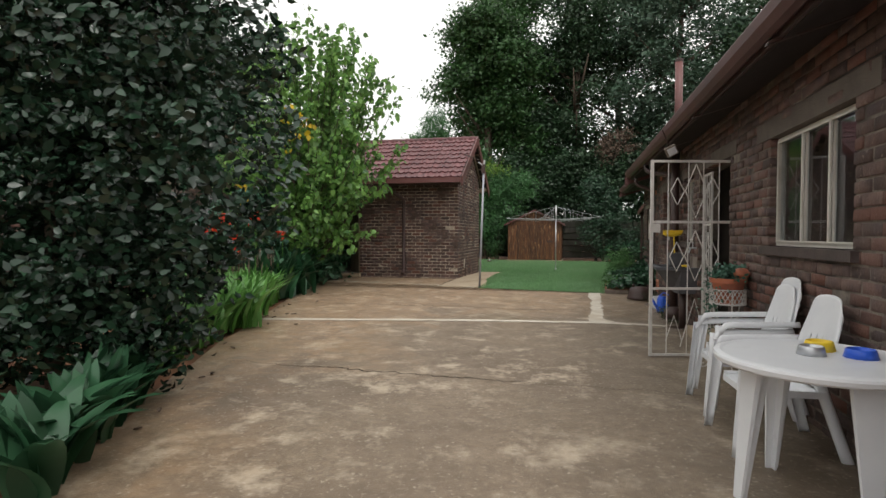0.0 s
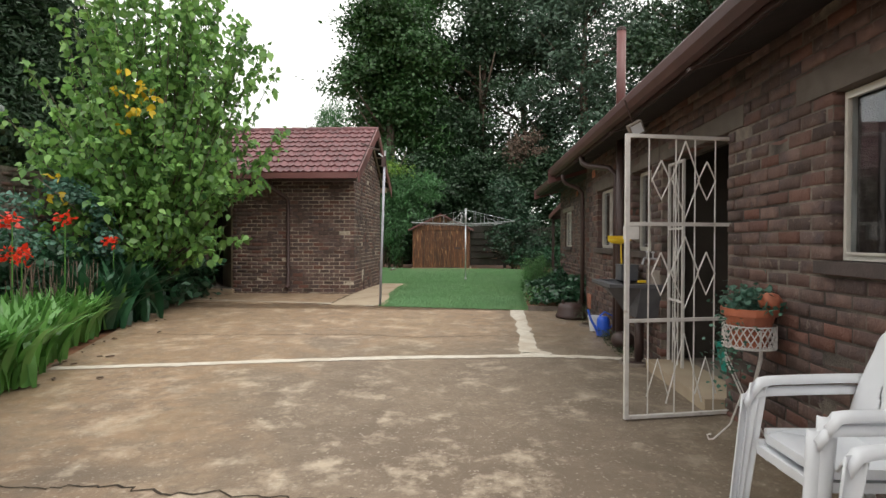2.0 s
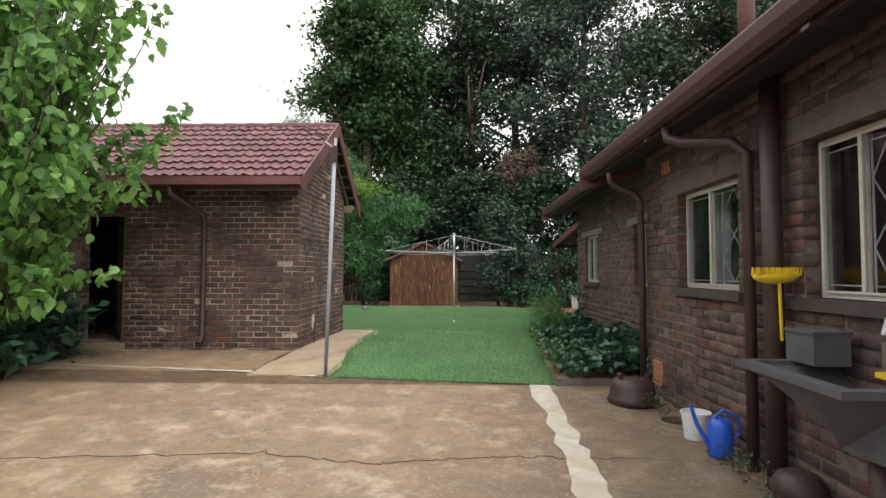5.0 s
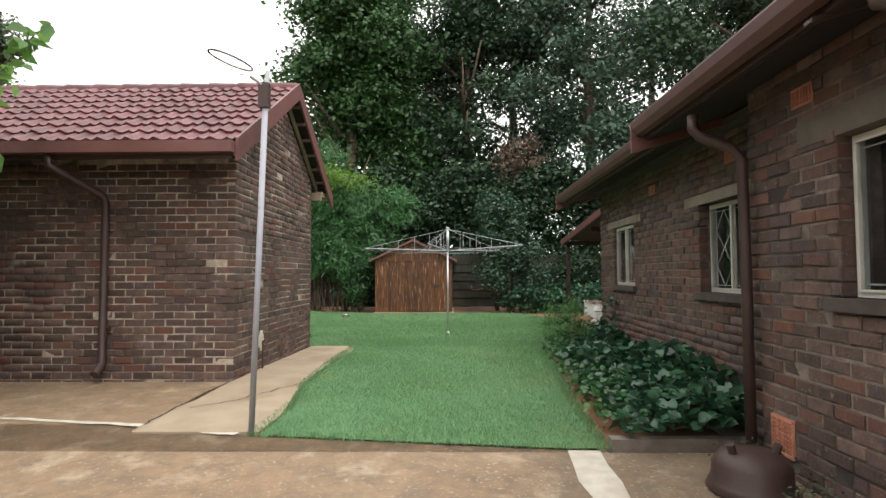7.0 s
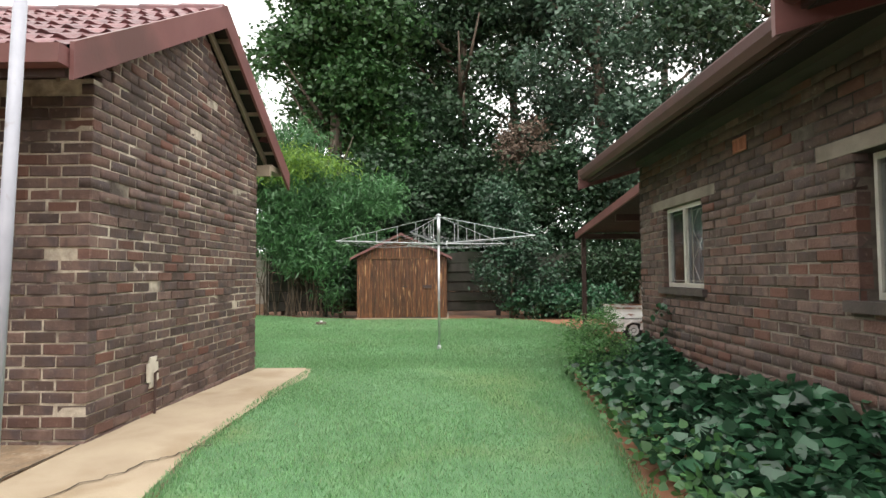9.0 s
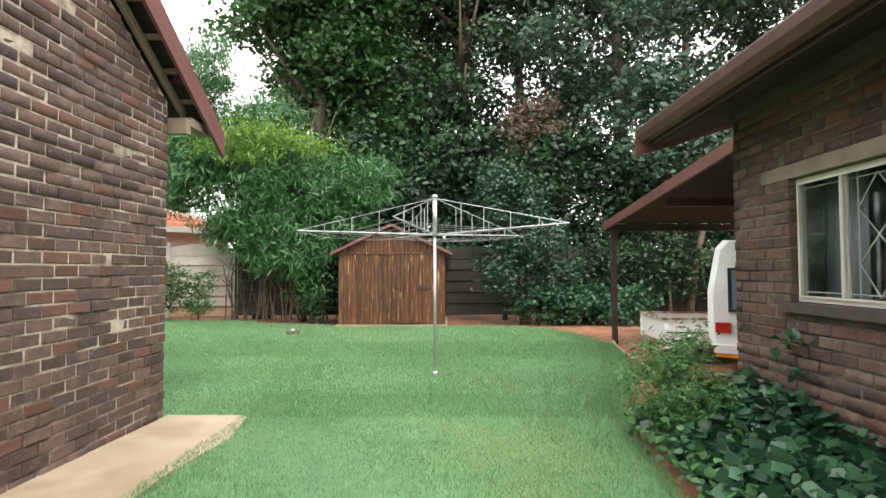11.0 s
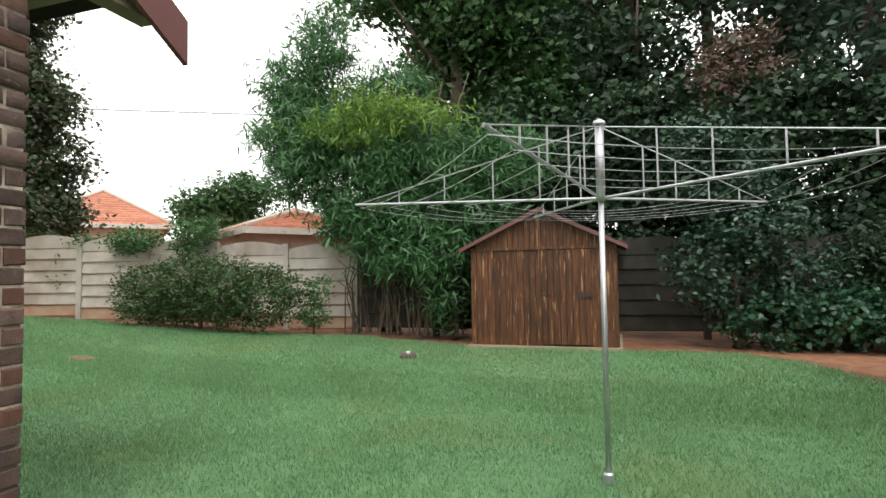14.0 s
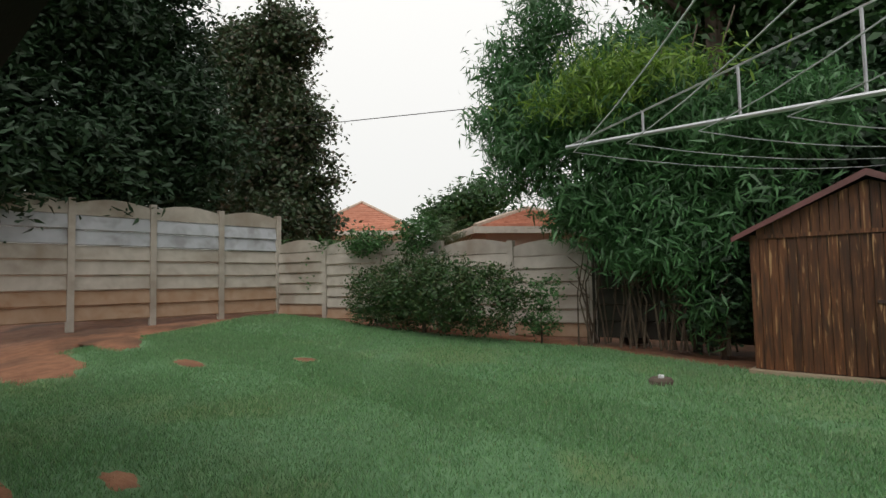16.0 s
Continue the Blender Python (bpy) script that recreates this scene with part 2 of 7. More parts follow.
TERRA = material("terracotta", (0.42, 0.12, 0.06), (0.50, 0.17, 0.09), 6, 0.6, 0.2, 60, c3=(0.30, 0.10, 0.06), scale3=5)
BARK = material("bark", (0.075, 0.055, 0.040), (0.14, 0.11, 0.085), 9, 0.95, 0.9, 30, stretch=(1, 1, 0.25))
BLUE = material("blue plastic", (0.02, 0.09, 0.55), (0.03, 0.12, 0.65), 5, 0.35, 0.05)
YELLOW = material("yellow plastic", (0.75, 0.52, 0.02), (0.85, 0.60, 0.04), 5, 0.4, 0.05)
TEAL = material("green plastic", (0.01, 0.28, 0.22), (0.02, 0.36, 0.28), 5, 0.4, 0.05)
GREYPL = material("grey sink cement", (0.075, 0.075, 0.085), (0.11, 0.11, 0.12), 7, 0.6, 0.25, 60)
WHITECAR = material("white van body", (0.86, 0.87, 0.88), (0.90, 0.90, 0.90), 3, 0.25, 0.0, c3=(0.74, 0.72, 0.70), scale3=3, cut3=(0.6, 0.8))
RUSTY = material("rusting white paint", (0.78, 0.76, 0.73), (0.86, 0.84, 0.82), 6, 0.5, 0.2, 60, c4=(0.22, 0.07, 0.03), scale4=5, cut4=(0.62, 0.66))
TYRE = material("tyre rubber", (0.02, 0.02, 0.02), (0.035, 0.033, 0.03), 9, 0.85, 0.4, 60)
REDLENS = material("red lamp lens", (0.42, 0.02, 0.015), (0.5, 0.03, 0.02), 9, 0.2, 0.0)
AMBER = material("amber lens", (0.7, 0.25, 0.02), (0.75, 0.3, 0.03), 9, 0.25, 0.0)
CLAYROOF = material("orange clay tile", (0.45, 0.17, 0.10), (0.58, 0.26, 0.17), 7, 0.8, 0.4, 60, c3=(0.36, 0.13, 0.08), scale3=1.5, vary=0.15, by="island")
PALEWALL = material("plastered wall", (0.48, 0.38, 0.30), (0.56, 0.46, 0.37), 3, 0.9, 0.3, 30)


def leaf_material(name, dark, light, rough=0.5, thin=0.25, vary=0.35, c3=None, scale3=0.6):
    return material(name, dark, light, 2.2, rough, 0.0, c3=c3, scale3=scale3, vary=vary, by="island", thin=thin)


L_HEDGE = leaf_material("camellia leaf", (0.009, 0.027, 0.014), (0.028, 0.064, 0.036), 0.27, 0.08, 0.45)
L_MULB = leaf_material("mulberry leaf", (0.090, 0.23, 0.050), (0.29, 0.49, 0.135), 0.42, 0.42, 0.4, c3=(0.045, 0.13, 0.040), scale3=1.1)
L_YEL = leaf_material("yellowed leaf", (0.55, 0.38, 0.02), (0.65, 0.48, 0.04), 0.5, 0.4)
L_STRAP = leaf_material("strap leaf", (0.070, 0.20, 0.042), (0.16, 0.36, 0.085), 0.38, 0.28)
L_CANNA = leaf_material("calla leaf", (0.020, 0.075, 0.035), (0.05, 0.135, 0.065), 0.35, 0.2)
L_BROAD = material("broad calla leaf", (0.020, 0.075, 0.035), (0.055, 0.145, 0.07), 2.2, 0.35, 0.0, vary=0.35, by="object", thin=0.2)
L_DARK = leaf_material("dark tree leaf", (0.016, 0.042, 0.018), (0.042, 0.092, 0.040), 0.5, 0.2)
L_MID = leaf_material("green tree leaf", (0.022, 0.070, 0.018), (0.055, 0.135, 0.038), 0.5, 0.25)
L_BAMB = leaf_material("bamboo leaf", (0.034, 0.105, 0.038), (0.105, 0.25, 0.088), 0.45, 0.3)
L_GOLD = leaf_material("lime bamboo leaf", (0.11, 0.22, 0.030), (0.28, 0.43, 0.075), 0.45, 0.4, c3=(0.05, 0.13, 0.04), scale3=1.5)
L_DEAD = leaf_material("dead leaf", (0.13, 0.090, 0.066), (0.25, 0.185, 0.145), 0.8, 0.15)
L_IVY = leaf_material("ivy leaf", (0.018, 0.058, 0.030), (0.055, 0.145, 0.072), 0.30, 0.15, 0.5)
L_SHRUB = leaf_material("shrub leaf", (0.045, 0.12, 0.035), (0.095, 0.215, 0.07), 0.45, 0.25)
L_BLUISH = leaf_material("blue-green leaf", (0.045, 0.12, 0.085), (0.09, 0.20, 0.14), 0.5, 0.2)
REDFL = leaf_material("red petal", (0.75, 0.03, 0.015), (0.85, 0.08, 0.03), 0.4, 0.4, 0.15)


def glass_material(name, tint=(0.9, 0.95, 1.0), rough=0.02):
    m = bpy.data.materials.new(name)
    m.use_nodes = True
    n, l = m.node_tree.nodes, m.node_tree.links
    b = n["Principled BSDF"]
    b.inputs["Base Color"].default_value = (*tint, 1)
    b.inputs["Roughness"].default_value = rough
    b.inputs["Transmission Weight"].default_value = 1.0
    b.inputs["IOR"].default_value = 1.45
    return m


GLASS = glass_material("window glass")
OBSCURE = glass_material("obscure glass", (0.75, 0.8, 0.82), 0.25)


# ---- mesh helpers ----
def ss(t):
    t = min(1, max(0, t))
    return t * t * (3 - 2 * t)


def G(x, y):
    """Height of the ground."""
    dip = ss((y - 10) / 2.5) * (1 - ss((y - 16) / 3))
    return -0.15 * (1 - ss((y - 4) / 5)) + 0.050 * max(0, -x - 4) * ss((y - 12) / 4) - dip * (0.045 + 0.04 * ss((x - 1.3) / 1.5))


def GV(x, y):
    """The same height for arrays."""
    def s(t):
        t = np.clip(t, 0, 1)
        return t * t * (3 - 2 * t)
    dip = s((y - 10) / 2.5) * (1 - s((y - 16) / 3))
    return -0.15 * (1 - s((y - 4) / 5)) + 0.050 * np.maximum(0, -x - 4) * s((y - 12) / 4) - dip * (0.045 + 0.04 * s((x - 1.3) / 1.5))


def thing(name, label="", category="", at=(0, 0, 0), rz=0, group="", kind=""):
    ob = new(name)
    ob.empty_display_size = 0.1
    ob.matrix_basis = pose(*at, 0, 0, rz)
    return tagged(ob, label, category, group, kind)


def part(name, bm, mat, parent=None, label="", bevel=0.0, smooth=False, category="", group="", kind=""):
    if bevel:
        bmesh.ops.bevel(bm, geom=[e for e in bm.edges if len(e.link_faces) == 2 and e.calc_face_angle(0) > 0.6], offset=bevel, segments=1, affect="EDGES")
    me = bpy.data.meshes.new(name)
    bm.to_mesh(me)
    bm.free()
    me.materials.append(mat)
    if smooth:
        me.shade_smooth()
    ob = new(name, me)
    ob.parent = parent
    return tagged(ob, label, category, group, kind)


def array_mesh(name, verts, faces, mat, parent=None, label="", category="", kind="", smooth=False, group=""):
    """Vertices (n, 3) and faces (m, k) of one size, joined in one mesh."""
    verts, faces = np.asarray(verts, np.float32), np.asarray(faces, np.int32)
    me = bpy.data.meshes.new(name)
    me.vertices.add(len(verts))
    me.vertices.foreach_set("co", verts.ravel())
    k = faces.shape[1]
    me.loops.add(faces.size)
    me.loops.foreach_set("vertex_index", faces.ravel())
    me.polygons.add(len(faces))
    me.polygons.foreach_set("loop_start", np.arange(0, faces.size, k, dtype=np.int32))
    me.polygons.foreach_set("loop_total", np.full(len(faces), k, np.int32))
    me.update(calc_edges=True)
    me.materials.append(mat)
    if smooth:
        me.shade_smooth()
    ob = new(name, me)
    ob.parent = parent
    return tagged(ob, label, category, group, kind)


def box(bm, lo, hi, m=None):
    x0, y0, z0 = lo
    x1, y1, z1 = hi
    v = [bm.verts.new((m @ Vector(p)) if m else p) for p in ((x0, y0, z0), (x1, y0, z0), (x1, y1, z0), (x0, y1, z0), (x0, y0, z1), (x1, y0, z1), (x1, y1, z1), (x0, y1, z1))]
    for f in ((0, 3, 2, 1), (4, 5, 6, 7), (0, 1, 5, 4), (1, 2, 6, 5), (2, 3, 7, 6), (3, 0, 4, 7)):
        bm.faces.new([v[i] for i in f])
    return bm


def boxes(*pairs):
    bm = bmesh.new()
    for lo, hi in pairs:
        box(bm, lo, hi)
    return bm


def tube(bm, pts, radii, n=8, cap=True):
    """A tube through pts with a radius at each."""
    pts = [Vector(p) for p in pts]
    if not hasattr(radii, "__len__"):
        radii = [radii] * len(pts)
    rings, side = [], None
    for i, p in enumerate(pts):
        d = (pts[min(i + 1, len(pts) - 1)] - pts[max(i - 1, 0)]).normalized()
        if side is None:
            side = d.orthogonal().normalized()
        side = (side - d * side.dot(d)).normalized()
        up = d.cross(side)
        rings.append([bm.verts.new(p + (side * math.cos(2 * math.pi * k / n) + up * math.sin(2 * math.pi * k / n)) * radii[i]) for k in range(n)])
    for a, b in zip(rings, rings[1:]):
        for k in range(n):
            bm.faces.new((a[k], a[(k + 1) % n], b[(k + 1) % n], b[k]))
    if cap:
        bm.faces.new(rings[0][::-1])
        bm.faces.new(rings[-1])
    return bm


def plate(bm, pts, off):
    """A flat board: an outline, pushed through by the vector off."""
    off = Vector(off)
    a = [bm.verts.new(p) for p in pts]
    b = [bm.verts.new(Vector(p) + off) for p in pts]
    n = len(pts)
    fs = [bm.faces.new(a), bm.faces.new(b[::-1])] + [bm.faces.new((a[(i + 1) % n], a[i], b[i], b[(i + 1) % n])) for i in range(n)]
    bmesh.ops.recalc_face_normals(bm, faces=fs)
    return bm


def rods(*runs, n=6):
    """Straight or bent round bars: each run is (radius, p, q, ...)."""
    bm = bmesh.new()
    for r, *pts in runs:
        tube(bm, pts, r, n)
    return bm


def lathe(profile, n=24, cap=True):
    """A turned body from (radius, z) pairs."""
    bm = bmesh.new()
    rings = [[bm.verts.new((r * math.cos(2 * math.pi * k / n), r * math.sin(2 * math.pi * k / n), z)) for k in range(n)] for r, z in profile]
    for a, b in zip(rings, rings[1:]):
        for k in range(n):
            bm.faces.new((a[k], a[(k + 1) % n], b[(k + 1) % n], b[k]))
    if cap:
        bm.faces.new(rings[0][::-1])
        bm.faces.new(rings[-1])
    return bm


def sheet(fn, nu, nv, thick, skip=lambda u, v: False):
    """A curved plate: fn(u, v) over 0..1, given a thickness, without the cells for which skip holds."""
    bm = bmesh.new()
    v = [[bm.verts.new(fn(i / nu, j / nv)) for j in range(nv + 1)] for i in range(nu + 1)]
    for i in range(nu):
        for j in range(nv):
            if not skip((i + 0.5) / nu, (j + 0.5) / nv):
                bm.faces.new((v[i][j], v[i + 1][j], v[i + 1][j + 1], v[i][j + 1]))
    for w in [w for w in bm.verts if not w.link_faces]:
        bm.verts.remove(w)
    bmesh.ops.recalc_face_normals(bm, faces=bm.faces)
    bmesh.ops.solidify(bm, geom=bm.faces[:], thickness=thick)
    return bm


def prism(outline, z0, z1):
    """An upright prism over an outline of (x, y)."""
    bm = bmesh.new()
    a, b = [bm.verts.new((x, y, z0)) for x, y in outline], [bm.verts.new((x, y, z1)) for x, y in outline]
    bm.faces.new(a[::-1])
    bm.faces.new(b)
    for i in range(len(a)):
        j = (i + 1) % len(a)
        bm.faces.new((a[i], a[j], b[j], b[i]))
    bmesh.ops.recalc_face_normals(bm, faces=bm.faces)
    return bm


# ---- leaves ----
def leaf_mesh(rng, centres, size, shape="oval", droop=0.0, up=0.0, spread=1.0, normals=None, width=0.45):
    """Leaves at centres: a folded six-sided blade each. Returns verts and faces of four corners."""
    n = len(centres)
    a = rng.uniform(0, 2 * np.pi, n)
    tilt = rng.normal(0, 0.55, n) * spread - droop
    d = np.stack([np.cos(a) * np.cos(tilt), np.sin(a) * np.cos(tilt), np.sin(tilt)], 1)
    nn = rng.normal(0, 1, (n, 3)) * 0.8 + np.array([0, 0, 0.6 + up])
    if normals is not None:
        nn += normals * 1.2
    s = np.cross(d, nn)
    s /= np.linalg.norm(s, axis=1, keepdims=True) + 1e-6
    nn = np.cross(s, d)
    L = (size * rng.uniform(0.65, 1.3, n))[:, None]
    W = L * width
    if shape == "oval":
        pts = [(0, 0, 0), (0.45, -0.5, 0.10), (1, 0, -0.08), (0.45, 0.5, 0.10)]
        quads = [(0, 1, 2, 3)]
    elif shape == "long":
        pts = [(0, 0, 0), (0.35, -0.5, 0.02), (1, 0, -0.22), (0.35, 0.5, 0.02)]
        quads = [(0, 1, 2, 3)]
    else:
        pts = [(0, 0, 0), (0.12, -0.42, 0.03), (0.45, -0.52, 0.06), (1, 0, -0.10), (0.45, 0.52, 0.06), (0.12, 0.42, 0.03), (0.5, 0, -0.03), (0.02, 0, 0)]
        quads = [(0, 1, 2, 6), (6, 2, 3, 4), (0, 6, 4, 5)]
    k = len(pts)
    v = np.empty((n, k, 3))
    for i, (u, w, h) in enumerate(pts):
        v[:, i] = centres + d * L * u + s * W * w + nn * L * h
    f = (np.arange(n)[:, None, None] * k + np.array(quads)[None]).reshape(-1, 4)
    return v.reshape(-1, 3), f


def crown_points(rng, blobs, clumps, per, clump_r, shell=0.55):
    """Points in clumps that fill and fringe a set of ellipsoids (x, y, z, rx, ry, rz)."""
    b = np.array(blobs, float)
    vol = b[:, 3] * b[:, 4] * b[:, 5]
    pick = rng.choice(len(b), clumps, p=vol / vol.sum())
    d = rng.normal(0, 1, (clumps, 3))
    d /= np.linalg.norm(d, axis=1, keepdims=True)
    r = rng.uniform(shell ** 3, 1, clumps) ** (1 / 3) * rng.uniform(0.85, 1.1, clumps)
    c = b[pick, :3] + d * b[pick, 3:] * r[:, None]
    p = np.repeat(c, per, 0) + rng.normal(0, 1, (clumps * per, 3)) * clump_r * np.array([1, 1, 0.6]) * np.repeat(rng.uniform(0.6, 1.3, clumps), per)[:, None]
    return p, np.repeat(d, per, 0)


def tree(name, label, category, at, trunk, limbs, blobs, mat, clumps, per, clump_r, leaf, shape="oval", seed=1, droop=0.0, shell=0.5,
         width=0.45, extra=(), crown_label="", group=""):
    """trunk: list of (dx, dy, z, radius); limbs: lists of the same; blobs in metres from the base."""
    t = thing(name, label, category, at, group=group)
    rng = np.random.default_rng(seed)
    if trunk:
        bm = bmesh.new()
        for run in [trunk, *limbs]:
            tube(bm, [p[:3] for p in run], [p[3] for p in run], 9)
        part("trunk", bm, BARK, t, smooth=True)
    p, nrm = crown_points(rng, blobs, clumps, per, clump_r, shell)
    v, f = leaf_mesh(rng, p, leaf, shape, droop, normals=nrm, width=width)
    array_mesh("crown", v, f, mat, t, crown_label)
    for nm, lab, bl, m2, cl, pr, cr, lf in extra:
        p, nrm = crown_points(rng, bl, cl, pr, cr, 0.2)
        v, f = leaf_mesh(rng, p, lf, shape, droop, normals=nrm, width=width)
        array_mesh(nm, v, f, m2, t, lab)
    return t

# ---- ground ----
def grid_sheet(name, xs, ys, mat, lift, label="", kind="structure", edge=None, category=""):
    verts = [(x, y, G(x, y) + lift) for y in ys for x in xs]
    nx = len(xs)
    faces = [(j * nx + i, j * nx + i + 1, (j + 1) * nx + i + 1, (j + 1) * nx + i) for j in range(len(ys) - 1) for i in range(nx - 1)]
    return array_mesh(name, verts, faces, mat, None, label, category, kind, smooth=True)


far = [30, 45, 70, 120, 250, 600]
gx = sorted([-v for v in far] + [-24 + i * 1.0 for i in range(0, 40)] + far)
gy = sorted([-v for v in far] + [-20 + i * 1.0 for i in range(0, 50)] + far)
grid_sheet("ground", gx, gy, SOIL, -0.05, "damp red soil ground of the yard")


def ribbon(name, rows, mat, top, label, thick=0.1, cross=8, wob=0.0, seed=3):
    """A slab between rows of (y, x left, x right), its top lift above the ground."""
    rng = np.random.default_rng(seed)
    bm = bmesh.new()
    T, B = [], []
    for y, xl, xr in rows:
        a, b = rng.normal(0, wob, 2) if wob else (0, 0)
        xs = [xl + a + (xr + b - xl - a) * i / cross for i in range(cross + 1)]
        T.append([bm.verts.new((x, y, G(x, y) + top)) for x in xs])
        B.append([bm.verts.new((x, y, G(x, y) + top - thick)) for x in xs])
    for j in range(len(rows) - 1):
        for i in range(cross):
            bm.faces.new((T[j][i], T[j][i + 1], T[j + 1][i + 1], T[j + 1][i]))
        bm.faces.new((T[j][0], T[j + 1][0], B[j + 1][0], B[j][0]))
        bm.faces.new((T[j][-1], B[j][-1], B[j + 1][-1], T[j + 1][-1]))
    for R0, R1 in ((T[0], B[0]), (B[-1], T[-1])):
        for i in range(cross):
            bm.faces.new((R0[i], R1[i], R1[i + 1], R0[i + 1]))
    return part(name, bm, mat, None, label, kind="structure")


def bed_edge(y):
    """Where the concrete ends at the planting bed."""
    return float(np.interp(y, [-8, -2.6, -1.6, -0.7, 0.5, 1.4, 2.8, 6.75, 9.5], [-1.5, -2.07, -2.55, -2.95, -3.42, -3.72, -4.25, -5.55, -5.95]))


def front_edge(x):
    return float(np.interp(x, [-6.6, -2.5, -1.48, 0.92, 1.2, 2.3], [8.2, 7.62, 7.38, 7.1, 7.1, 7.18]))


ys = [-8 + 0.5 * i for i in range(30)]
rows = [(y, bed_edge(y), 2.32) for y in ys] + [(7.05, bed_edge(7.05), 2.32)]
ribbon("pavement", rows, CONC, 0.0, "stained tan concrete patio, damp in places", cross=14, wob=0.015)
# the strip between the last joint and the lawn
bm = bmesh.new()
xs = list(np.linspace(-6.0, 1.18, 24))
T = [[bm.verts.new((x, y, G(x, y) - 0.001)) for y in (7.052, front_edge(x))] for x in xs]
for a, b in zip(T, T[1:]):
    bm.faces.new((a[0], b[0], b[1], a[1]))
bmesh.ops.solidify(bm, geom=bm.faces[:], thickness=0.08)
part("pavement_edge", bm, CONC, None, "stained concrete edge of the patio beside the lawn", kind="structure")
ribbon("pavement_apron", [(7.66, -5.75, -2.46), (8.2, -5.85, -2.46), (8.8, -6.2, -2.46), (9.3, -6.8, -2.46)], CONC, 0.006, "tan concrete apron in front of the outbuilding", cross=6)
rows = [(7.44, -2.44, -1.46), (7.9, -2.44, -1.44), (8.4, -2.44, -1.47), (9.28, -2.44, -1.60), (10.2, -2.40, -1.57), (11.2, -2.40, -1.66), (12.0, -2.40, -1.62), (12.68, -2.40, -1.66)]
ribbon("pavement_slab", rows, CONC_PALE, 0.015, "pale broken concrete slab along the outbuilding", cross=5, wob=0.03, seed=9)


def strip(name, mat, label, pts, w, lift, wob=0.01, seed=1, n=40):
    """A flat line on the ground along pts of (x, y, width factor)."""
    rng = np.random.default_rng(seed)
    P = np.array(pts, float)
    s = np.linspace(0, len(P) - 1, n)
    X, Y, W = (np.interp(s, range(len(P)), P[:, k]) for k in range(3))
    X, Y = X + rng.normal(0, wob, n), Y + rng.normal(0, wob, n)
    v, dx, dy = [], np.gradient(X), np.gradient(Y)
    L = np.hypot(dx, dy)
    for i in range(n):
        for sgn in (-1, 1):
            h = w * W[i] * 0.5 * (1 + rng.normal(0, 0.12))
            x, y = X[i] - sgn * dy[i] / L[i] * h, Y[i] + sgn * dx[i] / L[i] * h
            v.append((x, y, G(x, y) + lift))
    f = [(2 * i, 2 * i + 2, 2 * i + 3, 2 * i + 1) for i in range(n - 1)]
    return array_mesh(name, v, f, mat, None, label, kind="structure")


strip("trim_joint", STRIP, "pale mortar joint across the patio", [(-4.15, 2.74, 1), (-2.82, 3.02, 1), (-1.11, 3.42, 1.1), (0.93, 3.70, 1.1), (1.5, 3.68, 1), (2.2, 3.56, 0.9)], 0.15, 0.006, 0.006, n=70)
strip("trim_trench", STRIP, "pale mortar strip running to the lawn", [(0.97, 3.70, 1.5), (0.93, 4.2, 0.85), (0.98, 5.2, 0.75), (1.02, 7.08, 0.95)], 0.25, 0.007, 0.014, 4, 22)
strip("trim_joint_far", STRIP, "pale joint before the outbuilding apron", [(-6.0, 8.16, 1), (-4.3, 7.86, 1), (-2.5, 7.62, 1.3), (-1.6, 7.40, 1.5)], 0.05, 0.012, 0.008, 5)
strip("trim_slab_joint", CRACK, "dark joint beside the pale slab", [(-2.46, 7.62, 1), (-2.45, 8.5, 1), (-2.43, 9.28, 1)], 0.02, 0.018, 0.006, 6)
strip("trim_crack", CRACK, "jagged crack in the patio", [(-3.0, 0.20, 0.2), (-2.2, 0.12, 0.7), (-1.7, 0.16, 1.2), (-1.0, 0.10, 1.0), (-0.5, 0.09, 1.1), (0.25, 0.08, 0.4), (1.7, 0.02, 0.3)], 0.016, 0.003, 0.022, 7, 70)
strip("trim_crack", CRACK, "jagged crack in the patio", [(-4.6, 4.75, 0.7), (-3, 4.8, 1), (-1.4, 4.95, 1), (-0.5, 4.75, 1.2), (0.2, 4.9, 1), (1.0, 4.95, 0.8), (2.0, 4.85, 0.4)], 0.013, 0.003, 0.025, 8, 80)
strip("trim_slab_crack", CRACK, "crack across the pale slab", [(-2.3, 8.1, 1), (-1.95, 8.45, 1), (-1.75, 8.9, 1.2), (-1.5, 9.3, 1)], 0.012, 0.022, 0.02, 9, 25)

# ---- lawn ----
def lawn_left(y):
    return float(np.interp(y, [7.1, 7.4, 8.4, 9.3, 11.2, 12.68, 12.72, 14, 15.5, 17, 19, 22], [-1.4, -1.5, -1.45, -1.6, -1.66, -1.68, -10.2, -10.4, -10.8, -11.6, -12.6, -12.6]))


LAWN_R = ([7.1, 8.6, 11.7, 13, 14.4, 16, 17.3, 18.2, 19.2, 20], [1.2, 1.25, 1.55, 1.8, 2.4, 2.8, 3.0, 2.75, 2.3, 1.75])


def lawn_right(y):
    return float(np.interp(y, *LAWN_R))


def lawn_back(x):
    return float(np.interp(x, [-13, -11, -8.9, -5.6, -4.6, -2.4, 0.2, 1.8, 3], [19.6, 19.9, 19.7, 20.4, 20.7, 20.0, 19.85, 19.9, 18.5]))


